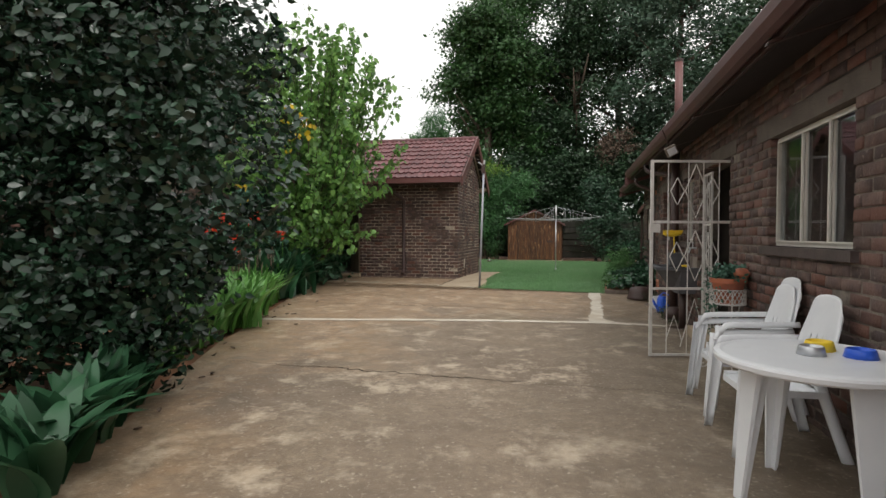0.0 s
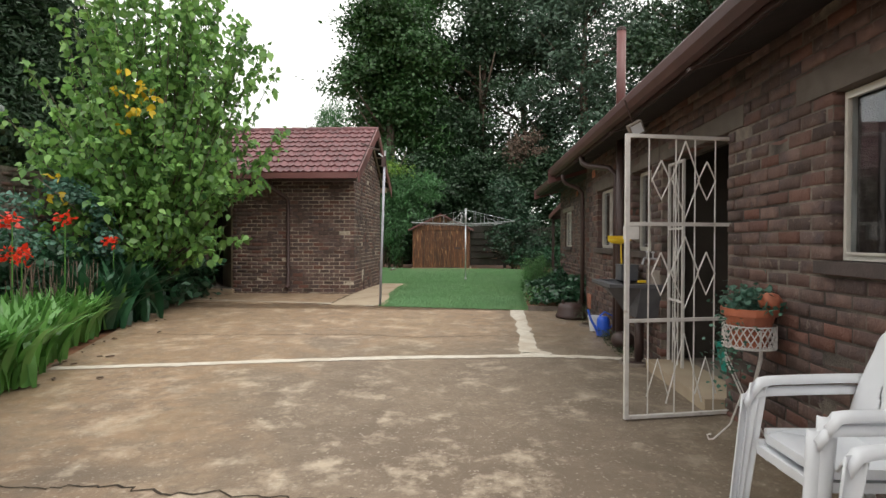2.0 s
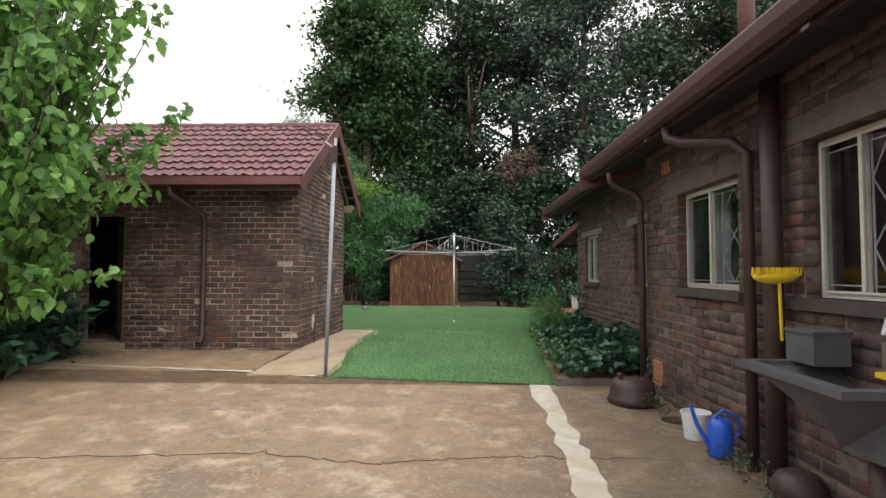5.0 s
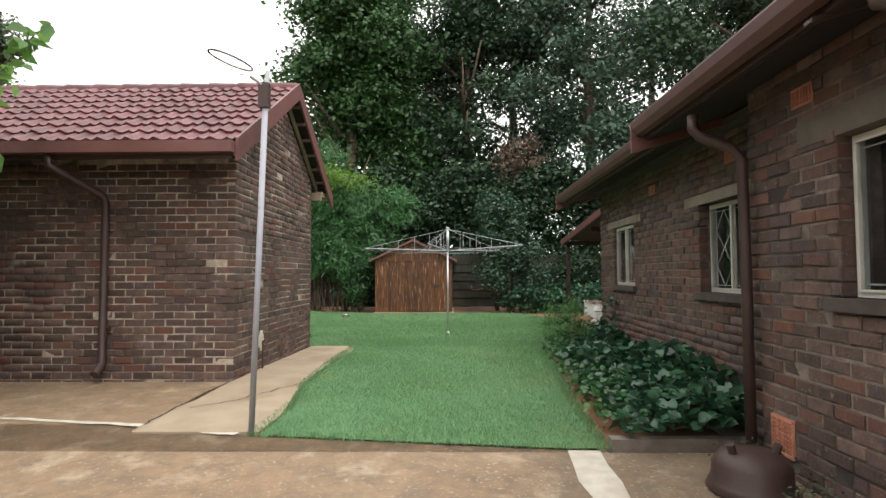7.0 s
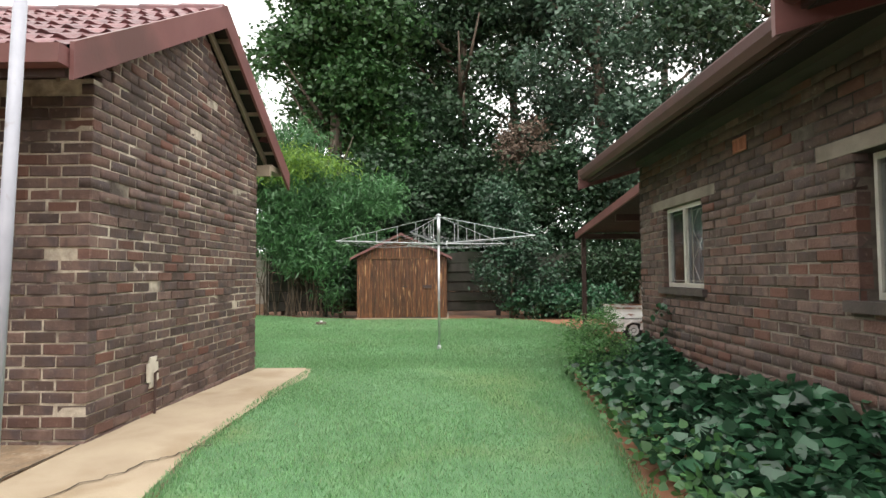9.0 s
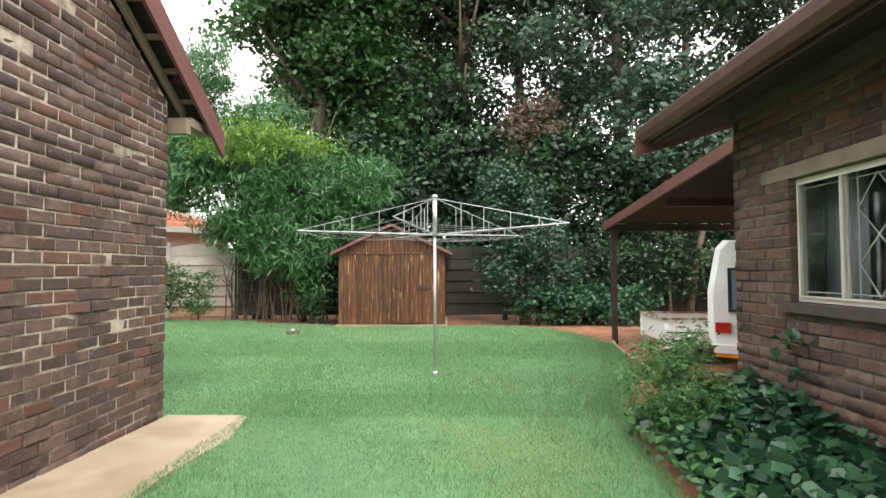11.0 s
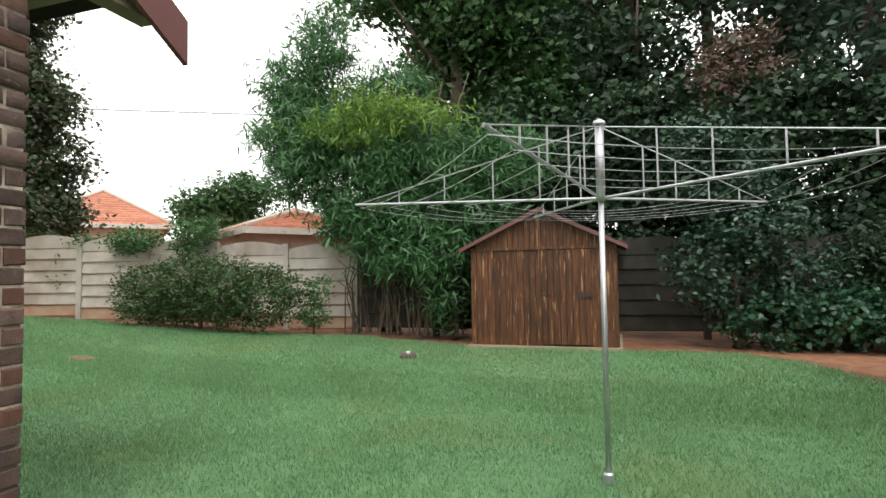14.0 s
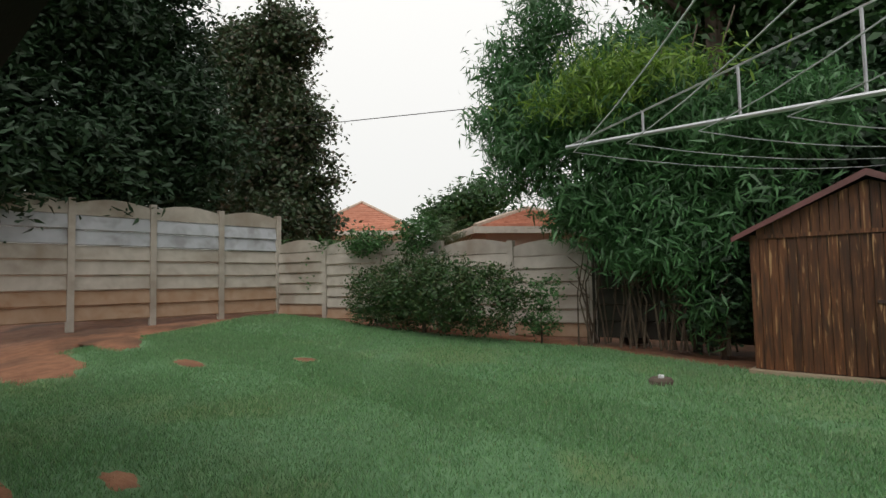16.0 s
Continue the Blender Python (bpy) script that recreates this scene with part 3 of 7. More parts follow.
bm = bmesh.new()
cells = {}
rng = np.random.default_rng(5)
ly = sorted(set([7.1 + 0.2 * i for i in range(69)] + [12.7]))
prev = None
for y in ly:
    l, r = lawn_left(y), lawn_right(y)
    row = []
    for i in range(31):
        x = l + (r - l) * i / 30
        yy = min(max(y, front_edge(x) + 0.0), lawn_back(x))
        xj = x + (rng.normal(0, 0.02) if i in (0, 30) else 0)
        row.append(bm.verts.new((xj, yy, G(x, yy) + (0.012 if 0 < i < 30 else -0.03))))
    if prev:
        for i in range(30):
            q = (prev[i], prev[i + 1], row[i + 1], row[i])
            if (q[2].co - q[0].co).length > 1e-3:
                bm.faces.new(q)
    prev = row
bmesh.ops.remove_doubles(bm, verts=bm.verts, dist=1e-4)
part("lawn", bm, TURF, None, "mown green lawn", category="lawn", kind="structure", smooth=True)

BARE = [(-9.9, 14.2, 1.5, 0.6), (-10.9, 15.5, 1.3, 0.4), (-8.06, 15.57, 0.42, 0.16), (-7.2, 16.8, 0.24, 0.14), (-4.5, 13.65, 0.26, 0.10), (-4.9, 13.0, 0.6, 0.16), (-3.0, 18.55, 0.0, 0.0)]



def grass(name, n, x0, x1, y0, y1, h, w, seed):
    rng = np.random.default_rng(seed)
    x, y = rng.uniform(x0, x1, n), rng.uniform(y0, y1, n)
    L = np.interp(y, [7.1, 7.4, 8.4, 9.3, 11.2, 12.68, 12.72, 14, 15.5, 17, 19, 22], [-1.4, -1.5, -1.45, -1.6, -1.66, -1.68, -10.2, -10.4, -10.8, -11.6, -12.6, -12.6])
    R = np.interp(y, *LAWN_R)
    F = np.interp(x, [-6.6, -2.5, -1.48, 0.92, 1.2, 2.3], [8.2, 7.62, 7.38, 7.1, 7.1, 7.18])
    B = np.interp(x, [-13, -11, -8.9, -5.6, -4.6, -2.4, 0.2, 1.8, 3], [19.6, 19.9, 19.7, 20.4, 20.7, 20.0, 19.85, 19.9, 18.5])
    keep = (x > L - 0.03) & (x < R + 0.03) & (y > F - 0.02) & (y < B + 0.05)
    for bx, by, rx, ry in BARE:
        if rx:
            keep &= ((x - bx) / rx) ** 2 + ((y - by) / ry) ** 2 > rng.uniform(0.6, 1.3, n)
    x, y = x[keep], y[keep]
    n = len(x)
    z = GV(x, y)
    patch = 0.8 + 0.25 * np.sin(x * 2.3 + 1.7 * np.sin(y * 1.1)) * np.sin(y * 1.9 + x)
    a, hh = rng.uniform(0, 2 * np.pi, n), h * rng.uniform(0.5, 1.3, n) * patch
    lean, b = rng.uniform(0.2, 1.1, n) * hh, rng.uniform(0, 2 * np.pi, n)
    v = np.empty((n, 3, 3))
    v[:, 0] = np.stack([x - np.cos(a) * w, y - np.sin(a) * w, z], 1)
    v[:, 1] = np.stack([x + np.cos(a) * w, y + np.sin(a) * w, z], 1)
    v[:, 2] = np.stack([x + np.cos(b) * lean, y + np.sin(b) * lean, z + 0.012 + hh], 1)
    return array_mesh(name, v.reshape(-1, 3), np.arange(3 * n).reshape(-1, 3), GRASS, None, "short green grass blades", "grass", "stuff")


grass("lawn_grass", 130000, -1.8, 1.8, 7.0, 13.5, 0.035, 0.0035, 1)
grass("lawn_grass", 270000, -10.8, 3.1, 12.6, 17.5, 0.04, 0.005, 2)
grass("lawn_grass", 135000, -13.0, 3.1, 16.0, 21.0, 0.05, 0.008, 3)

rng = np.random.default_rng(8)
for bx, by, rx, ry in BARE[:6]:
    bm = bmesh.new()
    c = bm.verts.new((bx, by, G(bx, by) + 0.035))
    ring = []
    for k in range(22):
        a, r = 2 * math.pi * k / 22, rng.uniform(0.75, 1.15)
        x, y = bx + rx * r * math.cos(a), by + ry * r * math.sin(a)
        ring.append(bm.verts.new((x, y, G(x, y) + 0.010)))
    for k in range(22):
        bm.faces.new((c, ring[k], ring[(k + 1) % 22]))
    part("soil_patch", bm, SOIL, None, "bare patch of red soil in the lawn", category="soil", kind="structure", smooth=True)
t = thing("tree_stump", "small sawn tree stump sunk in the lawn", "stump", (-2.93, 18.55, 0.02))
part("wood", lathe([(0.14, -0.03), (0.13, 0.03), (0.11, 0.055)], 11), BARK, t)
part("sprinkler_cap", lathe([(0.035, 0.055), (0.035, 0.085)], 8), PLASTIC, t, "small white cap on the stump")

# ---- main house ----
NX, FX = 2.20, 2.60          # outer faces of the near and the far wall
JOG, YEND = 7.02, 12.45      # where the wall steps back, where it ends
WT = 0.24
HTOP = 2.62


def wall_slabs(name, label, axis, plane, u0, u1, z0, z1, openings, depth, mat=None, grow=0.006):
    """A wall with openings (u0, u1, z0, z1): axis 'x' stands across x at plane and runs along y; depth is its thickness with sign."""
    bm = bmesh.new()
    cuts = sorted({u0, u1, *[o[0] - grow for o in openings], *[o[1] + grow for o in openings]})
    for a, b in zip(cuts, cuts[1:]):
        m = (a + b) / 2
        spans, here = [(z0, z1)], [o for o in openings if o[0] - grow < m < o[1] + grow]
        for o in here:
            spans = [s for lo, hi in spans for s in ((lo, min(hi, o[2] - grow)), (max(lo, o[3] + grow), hi)) if s[1] - s[0] > 0.005]
        for lo, hi in spans:
            d0, d1 = sorted((plane, plane + depth))
            if axis == "x":
                box(bm, (d0, a, lo), (d1, b, hi))
            else:
                box(bm, (a, d0, lo), (b, d1, hi))
    return part(name, bm, mat or MORTAR, None, label, kind="structure")


OPEN_N = [(-1.03, 0.44, 1.08, 2.00), (1.68, 3.16, -0.2, 2.02), (3.52, 4.23, 1.06, 2.02), (5.01, 6.13, 1.07, 1.965)]
OPEN_F = [(7.85, 8.73, 1.02, 1.90), (10.74, 11.69, 1.03, 1.915)]
wall_house = wall_slabs("wall_house_near", "dark clinker brick wall of the house", "x", NX + 0.009, -8.0, JOG, -0.3, HTOP + 0.2, OPEN_N, WT)
wall_house_far = wall_slabs("wall_house_far", "dark clinker brick wall of the house's set-back wing", "x", FX + 0.009, JOG - 0.2, YEND - 0.008, -0.2, HTOP + 0.2, OPEN_F, WT)
part("wall_house_jog", boxes(((NX + 0.012, JOG - 0.2, -0.2), (FX + 0.1, JOG - 0.008, HTOP + 0.2))), MORTAR, None, "short return of the house wall", kind="structure")
bm = bmesh.new()
ends = [[bm.verts.new((x, y, z)) for x, z in ((FX + 0.02, -0.2), (9.0, -0.2), (9.0, 3.3), (5.55, 3.3), (FX + 0.02, 2.46))] for y in (YEND - 0.25, YEND - 0.008)]
bm.faces.new(ends[0])
bm.faces.new(ends[1][::-1])
for i in range(5):
    bm.faces.new((ends[0][i], ends[1][i], ends[1][(i + 1) % 5], ends[0][(i + 1) % 5]))
part("wall_house_end", bm, MORTAR, None, "end wall of the house", kind="structure")
part("wall_house_back", boxes(((9.0, -8, -0.3), (9.2, YEND, 3.6)), ((NX, -8.2, -0.3), (9.2, -8, 3.6))), MORTAR, None, "hidden outer walls of the house", kind="structure")
part("house_floor", boxes(((NX + 0.02, -8, -0.2), (9.0, YEND - 0.25, -0.06))), LINTEL, None, "grey concrete floor inside the house", kind="structure")
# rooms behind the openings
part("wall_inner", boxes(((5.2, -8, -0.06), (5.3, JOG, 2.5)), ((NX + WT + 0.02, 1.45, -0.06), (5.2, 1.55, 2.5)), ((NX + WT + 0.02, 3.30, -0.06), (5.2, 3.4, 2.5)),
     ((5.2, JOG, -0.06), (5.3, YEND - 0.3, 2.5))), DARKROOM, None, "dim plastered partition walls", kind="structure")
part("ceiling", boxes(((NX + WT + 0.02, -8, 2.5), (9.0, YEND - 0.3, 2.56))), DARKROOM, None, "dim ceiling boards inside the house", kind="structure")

# roofs: sheets with a fascia, gutter and near-black soffit
def lean_roof(tag, xe, ze, y0, y1, xr, slope, label):
    zr = ze + (xr - xe) * slope
    bm = bmesh.new()
    plate(bm, ((xe - 0.05, y0, ze - 0.05 * slope), (xr, y0, zr), (xr, y1, zr), (xe - 0.05, y1, ze - 0.05 * slope)), (0, 0, 0.05))
    part("roof_" + tag, bm, TILE, None, label, kind="structure")
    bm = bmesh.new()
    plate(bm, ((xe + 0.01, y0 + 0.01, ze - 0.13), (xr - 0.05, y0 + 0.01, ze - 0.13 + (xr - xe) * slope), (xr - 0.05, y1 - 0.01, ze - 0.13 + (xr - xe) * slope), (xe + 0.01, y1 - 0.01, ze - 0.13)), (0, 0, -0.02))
    part("ceiling_eaves_" + tag, bm, SOFFIT, None, "dark boards under the eaves", kind="structure")
    f = thing("fascia", "brown painted fascia and gutter along the eaves", "gutter", (xe, 0, ze))
    part("board", boxes(((-0.012, y0, -0.14), (0.012, y1, -0.03))), DARKBROWN, f)
    bm = bmesh.new()
    prof = [(-0.125, 0.02), (-0.13, 0.005), (-0.12, -0.055), (-0.09, -0.105), (-0.045, -0.12), (-0.014, -0.10), (-0.014, -0.09), (-0.045, -0.108), (-0.085, -0.095), (-0.112, -0.05), (-0.118, 0.0), (-0.116, 0.02)]
    a, b = [bm.verts.new((x, y0 - 0.01, z)) for x, z in prof], [bm.verts.new((x, y1 + 0.01, z)) for x, z in prof]
    for i in range(len(prof)):
        j = (i + 1) % len(prof)
        bm.faces.new((a[i], a[j], b[j], b[i]))
    bm.faces.new(a)
    bm.faces.new(b[::-1])
    part("gutter", bm, GUTTER, f, "half-round brown gutter")
    return f


lean_roof("near", 1.79, 2.53, -8.0, 7.90, 5.6, 0.30, "low tiled roof of the house")
lean_roof("far", 2.08, 2.59, 7.92, 12.95, 5.6, 0.30, "low tiled roof of the house's far wing")
for y, x0, z0, nm in ((7.9, 1.66, 2.45, "bargeboard"), (12.97, 1.95, 2.53, "bargeboard")):
    b = thing(nm, "brown painted bargeboard at the end of the roof", "bargeboard", (x0, y, z0))
    bm = bmesh.new()
    plate(bm, ((0, 0, 0.09), (4.0, 0, 1.29), (4.0, 0, 1.02), (0, 0, -0.18)), (0, 0.03, 0))
    part("board", bm, FASCIA, b)
# wall plate and rafters seen under the eaves
part("trim_wall_plate", boxes(((NX - 0.02, -8, 2.52), (NX + 0.01, JOG, 2.60)), ((FX - 0.02, JOG + 0.1, 2.54), (FX + 0.01, YEND, 2.62))), DARKBROWN, None, "dark timber plate on top of the wall", kind="structure")
for y in (-1.0, 1.2, 3.4, 5.6):
    b = thing("soffit_batten", "dark cover batten under the eaves", "batten", (1.72, y, 2.375))
    bm = bmesh.new()
    plate(bm, ((0, -0.03, 0), (0.55, -0.03, 0.165), (0.55, 0.03, 0.165), (0, 0.03, 0)), (0, 0, -0.02))
    part("batten", bm, DARKBROWN, b)


def downpipe(label, run, r=0.045):
    t = thing("downpipe", label, "downpipe", run[-1])
    o = Vector(run[-1])
    part("pipe", tube(bmesh.new(), [Vector(p) - o for p in run], r, 12), DARKBROWN, t, smooth=True)
    return t


d = downpipe("dark brown downpipe with a swan-neck where the wall steps back", [(1.80, 7.00, 2.34), (1.80, 7.00, 2.24), (1.85, 6.99, 2.18), (2.05, 6.97, 2.10), (2.12, 6.96, 2.01), (2.13, 6.96, 1.2), (2.13, 6.96, -0.08)], 0.037)
downpipe("dark brown downpipe beside a kitchen window", [(1.79, 5.30, 2.40), (1.79, 5.27, 2.30), (1.85, 5.16, 2.24), (2.06, 4.80, 2.16), (2.13, 4.72, 2.06), (2.13, 4.72, -0.14)], 0.04)
downpipe("thick dark brown waste pipe on the brick wall", [(2.11, 4.40, 2.60), (2.11, 4.40, -0.14)], 0.062)
t = thing("vent_stack", "brown vent pipe standing above the house roof", "vent pipe", (2.22, 4.86, 2.70))
part("pipe", tube(bmesh.new(), [(0, 0, -0.1), (0, 0, 1.33)], 0.06, 12), FASCIA, t, smooth=True)
part("cap", lathe([(0.066, 1.31), (0.066, 1.35), (0.05, 1.36)], 12), DARKBROWN, t)


# ---- windows ----
def window(no, label, x, y0, y1, z0, z1, bars, lights="", obscure=False, sill=True, lintel=True, wall_x=NX, diamond=()):
    """A steel window across x, with mullions at bars; diamond: panes (y0, y1) with a burglar grille."""
    w = thing("window_%d" % no, label, "window", (x, (y0 + y1) / 2, z0), kind="structure")
    c, h = (y0 + y1) / 2, z1 - z0
    a, b = y0 - c, y1 - c
    t = 0.03
    part("window_frame", boxes(((-0.02, a, 0), (0.03, b, t)), ((-0.02, a, h - t), (0.03, b, h)), ((-0.02, a, t), (0.03, a + t, h - t)), ((-0.02, b - t, t), (0.03, b, h - t)),
         *[((-0.014, m - c - t / 2, t), (0.012, m - c + t / 2, h - t)) for m in bars]), FRAME, w, bevel=0.004)
    edges = [a + t, *[m - c for m in bars], b - t]
    for p, q in zip(edges, edges[1:]):
        part("sash", boxes(*[((-0.034, u, t), (-0.022, u + 0.012, h - t)) for u in (p + 0.001, q - 0.013)], ((-0.034, p + 0.014, t), (-0.022, q - 0.014, t + 0.014)),
             ((-0.034, p + 0.014, h - t - 0.014), (-0.022, q - 0.014, h - t))), FRAME, w, "cream steel opening sash")
        pane = part("pane", boxes(((0.0, p, t), (0.004, q, h - t))), OBSCURE if obscure else GLASS, w, "obscure glass pane" if obscure else "clear glass pane")
        pane.visible_shadow = False
    for p, q in diamond:
        p, q = p - c, q - c
        m, zz = (p + q) / 2, [t, h * 0.30, h * 0.5, h * 0.7, h - t]
        g = rods((0.006, (0.02, p, t), (0.02, p, h - t)), (0.006, (0.02, q, t), (0.02, q, h - t)),
                 (0.005, (0.02, m, zz[0] + 0.03), (0.02, p, zz[1]), (0.02, m, zz[2]), (0.02, q, zz[3]), (0.02, m, zz[4] - 0.03), (0.02, p, zz[3]), (0.02, m, zz[2]), (0.02, q, zz[1]), (0.02, m, zz[0] + 0.03)),
                 (0.005, (0.02, a + t, h * 0.08), (0.02, b - t, h * 0.08)), (0.005, (0.02, a + t, h * 0.92), (0.02, b - t, h * 0.92)), n=5)
        part("burglar_bars", g, FRAME, w, "cream diamond burglar bars")
    if sill:
        part("window_sill", boxes(((wall_x - x - 0.045, a - 0.09, -0.075), (0.06, b + 0.09, -0.006))), SILL, w, "dark sloping brick sill", bevel=0.012)
    if lintel:
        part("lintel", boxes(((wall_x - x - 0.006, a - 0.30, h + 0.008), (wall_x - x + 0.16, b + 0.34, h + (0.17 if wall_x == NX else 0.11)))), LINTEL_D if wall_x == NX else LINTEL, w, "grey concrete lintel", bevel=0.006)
    return w


window(1, "wide cream steel window of the house, three lights", 2.28, -1.02, 0.43, 1.085, 1.995, (-0.58, -0.12), diamond=())
window(2, "narrow cream steel window with diamond burglar bars and an open sash", 2.32, 3.53, 4.22, 1.07, 2.015, (3.86,), diamond=((3.58, 3.84),))
window(3, "cream steel window with obscure and clear panes beside the downpipe", 2.30, 5.02, 6.12, 1.08, 1.96, (5.61,), diamond=((5.12, 5.48),))
window(4, "cream steel window with diamond burglar bars above the ivy", 2.73, 7.86, 8.72, 1.025, 1.90, (8.28,), wall_x=FX, diamond=((8.36, 8.66),))
window(5, "small cream steel window near the end of the house", 2.67, 10.75, 11.68, 1.04, 1.91, (11.22, ), wall_x=FX, diamond=((10.82, 11.14),))
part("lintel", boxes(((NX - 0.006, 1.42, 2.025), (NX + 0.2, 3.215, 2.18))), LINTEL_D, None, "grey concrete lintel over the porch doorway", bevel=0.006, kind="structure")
# curtains behind the glass
rng = np.random.default_rng(4)


def curtain(label, x, y0, y1, z0, z1, mat):
    c = thing("curtain", label, "curtain", (x, (y0 + y1) / 2, z0))
    h, w = z1 - z0, y1 - y0
    part("cloth", sheet(lambda u, v: (0.02 * math.sin(u * 40), (u - 0.5) * w, v * h), 36, 2, 0.004), mat, c, smooth=True)
    part("rail", rods((0.008, (0, -w / 2, h), (0, w / 2, h))), STEEL, c)


NET = material("thin grey curtain", (0.30, 0.31, 0.33), (0.38, 0.39, 0.41), 5, 0.9, 0.1)
curtain("thin grey curtain behind the kitchen window", 2.56, 5.85, 6.2, 0.95, 2.0, NET)
curtain("thin grey curtain behind the bathroom window", 2.95, 7.8, 8.2, 0.95, 1.95, NET)
curtain("thin grey curtain behind the end window", 2.95, 11.4, 11.9, 0.95, 1.95, NET)

# ---- carport ----
c = thing("carport", "flat-roofed carport with brown steel posts beside the house", "carport", (3.16, 17.7, 0))


def cz(y):
    return 2.07 + (17.5 - y) * 0.085 if y > 13 else 2.45


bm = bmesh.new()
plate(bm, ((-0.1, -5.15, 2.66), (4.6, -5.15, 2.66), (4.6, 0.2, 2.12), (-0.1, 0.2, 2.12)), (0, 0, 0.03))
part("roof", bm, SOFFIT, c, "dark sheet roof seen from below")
bm = bmesh.new()
plate(bm, ((-0.14, -5.15, 2.67), (-0.14, 0.25, 2.13), (-0.14, 0.25, 1.99), (-0.14, -5.15, 2.53)), (0.04, 0, 0))
part("fascia_board", bm, FASCIA, c)
part("beam", boxes(((-0.09, 0.16, 1.98), (4.6, 0.24, 2.10))), DARKBROWN, c)
part("beam", boxes(((0, -2.4, 2.14), (4.6, -2.33, 2.26))), DARKBROWN, c)
for x in (0.0, 4.4):
    part("post", boxes(((x - 0.045, 0.0, -0.2), (x + 0.045, 0.09, 2.0))), DARKBROWN, c, bevel=0.006)

strip("trim_carport_edge", CONC_PALE, "thin concrete edging beside the carport", [(3.12, 17.75, 1), (3.0, 17.2, 1), (2.95, 16.0, 1), (2.75, 14.6, 1)], 0.05, 0.02, 0.01, 31, 30)

# ---- outbuilding ----
OX, OY0, OY1, OXW = -2.40, 9.30, 12.65, -7.6
RIDGE_Y, RIDGE_Z, PITCH = 11.06, 3.97, 0.60
DOOR = (-6.0, -5.15, 0.0, 2.15)
wall_slabs("wall_outbuilding_front", "dark clinker brick front wall of the outbuilding", "y", OY0 + 0.009, OXW, OX - 0.009, -0.2, 2.62, [DOOR], 0.23, MORTAR_P)
bm = bmesh.new()
pr = [(OY0 + 0.242, -0.2), (OY1 - 0.012, -0.2), (OY1 - 0.012, 2.80), (RIDGE_Y, 3.74), (OY0 + 0.242, 2.80)]
a = [bm.verts.new((OX - 0.009, y, z)) for y, z in pr]
b = [bm.verts.new((OX - 0.24, y, z)) for y, z in pr]
bm.faces.new(a)
bm.faces.new(b[::-1])
for i in range(5):
    bm.faces.new((a[i], b[i], b[(i + 1) % 5], a[(i + 1) % 5]))
part("wall_outbuilding_side", bm, MORTAR_P, None, "dark clinker brick gable wall of the outbuilding", kind="structure")
part("wall_outbuilding_back", boxes(((OXW, OY1 - 0.25, -0.2), (OX - 0.25, OY1 - 0.012, 2.8)), ((OXW, OY0 + 0.25, -0.2), (OXW + 0.2, OY1 - 0.26, 2.8))), MORTAR, None, "hidden walls of the outbuilding", kind="structure")
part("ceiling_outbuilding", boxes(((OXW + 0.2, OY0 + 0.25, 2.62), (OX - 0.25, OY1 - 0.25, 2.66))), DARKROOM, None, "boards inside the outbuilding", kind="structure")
part("outbuilding_floor", boxes(((OXW + 0.2, OY0 + 0.02, -0.1), (OX - 0.25, OY1 - 0.25, 0.10))), LINTEL, None, "raised concrete floor of the outbuilding", kind="structure")
part("step", boxes(((-6.0, OY0 - 0.14, -0.1), (-5.12, OY0 + 0.01, 0.10))), CONC_PALE, None, "low concrete doorstep", bevel=0.01, kind="structure")
part("wall_pier", boxes(((-6.14, OY0 - 0.42, -0.2), (-5.72, OY0 + 0.01, 2.5))), MORTAR, None, "brick pier beside the outbuilding door", kind="structure")
d = thing("door_1", "weathered brown timber door standing open in the outbuilding", "door", (-5.17, OY0 + 0.10, 0.1), kind="structure")
part("door_frame", boxes(((-0.05, -0.03, 0), (0.0, 0.08, 2.05)), ((-0.83, -0.03, 0), (-0.78, 0.08, 2.05)), ((-0.78, -0.03, 2.0), (-0.05, 0.08, 2.05))), RAFTER, d, "grey-brown timber door frame")
part("door_leaf", box(bmesh.new(), (-0.76, 0.0, 0.01), (0.0, 0.04, 1.98), pose(-0.05, 0.06, 0, 0, 0, -48)), DOORPAINT, d, "grey-brown door leaf", bevel=0.004)
# roof planes of profiled tiles, laid as rows of waves
def tiled_plane(name, ye, yr, ze, zr, x0, x1, rows, label, mat=TILE):
    per, sub = 0.30, 6
    nx = int((x1 - x0) / per * sub)
    V, F = [], []
    dy, dz = (yr - ye) / rows, (zr - ze) / rows
    L = math.hypot(dy, dz)
    ny, nz = -dz / L * (1 if yr > ye else -1), abs(dy) / L
    for r in range(rows):
        for k, (s, lift) in enumerate(((0.0, 0.030), (1.04, 0.004))):
            for i in range(nx + 1):
                x = x0 + (x1 - x0) * i / nx
                w = 0.022 * (math.cos(2 * math.pi * i / sub) * 0.5 + 0.5) ** 1.5
                h = lift + w
                V.append((x, ye + dy * (r + s) + ny * h, ze + dz * (r + s) + nz * h))
        b = r * 2 * (nx + 1)
        F += [(b + i, b + i + 1, b + nx + 2 + i, b + nx + 1 + i) for i in range(nx)]
        # front lip of the row
        o = len(V)
        for i in range(nx + 1):
            x, y, z = V[b + i]
            V.append((x, y - ny * 0.028, z - nz * 0.028))
        F += [(o + i, o + i + 1, b + i + 1, b + i) for i in range(nx)]
    return V, F


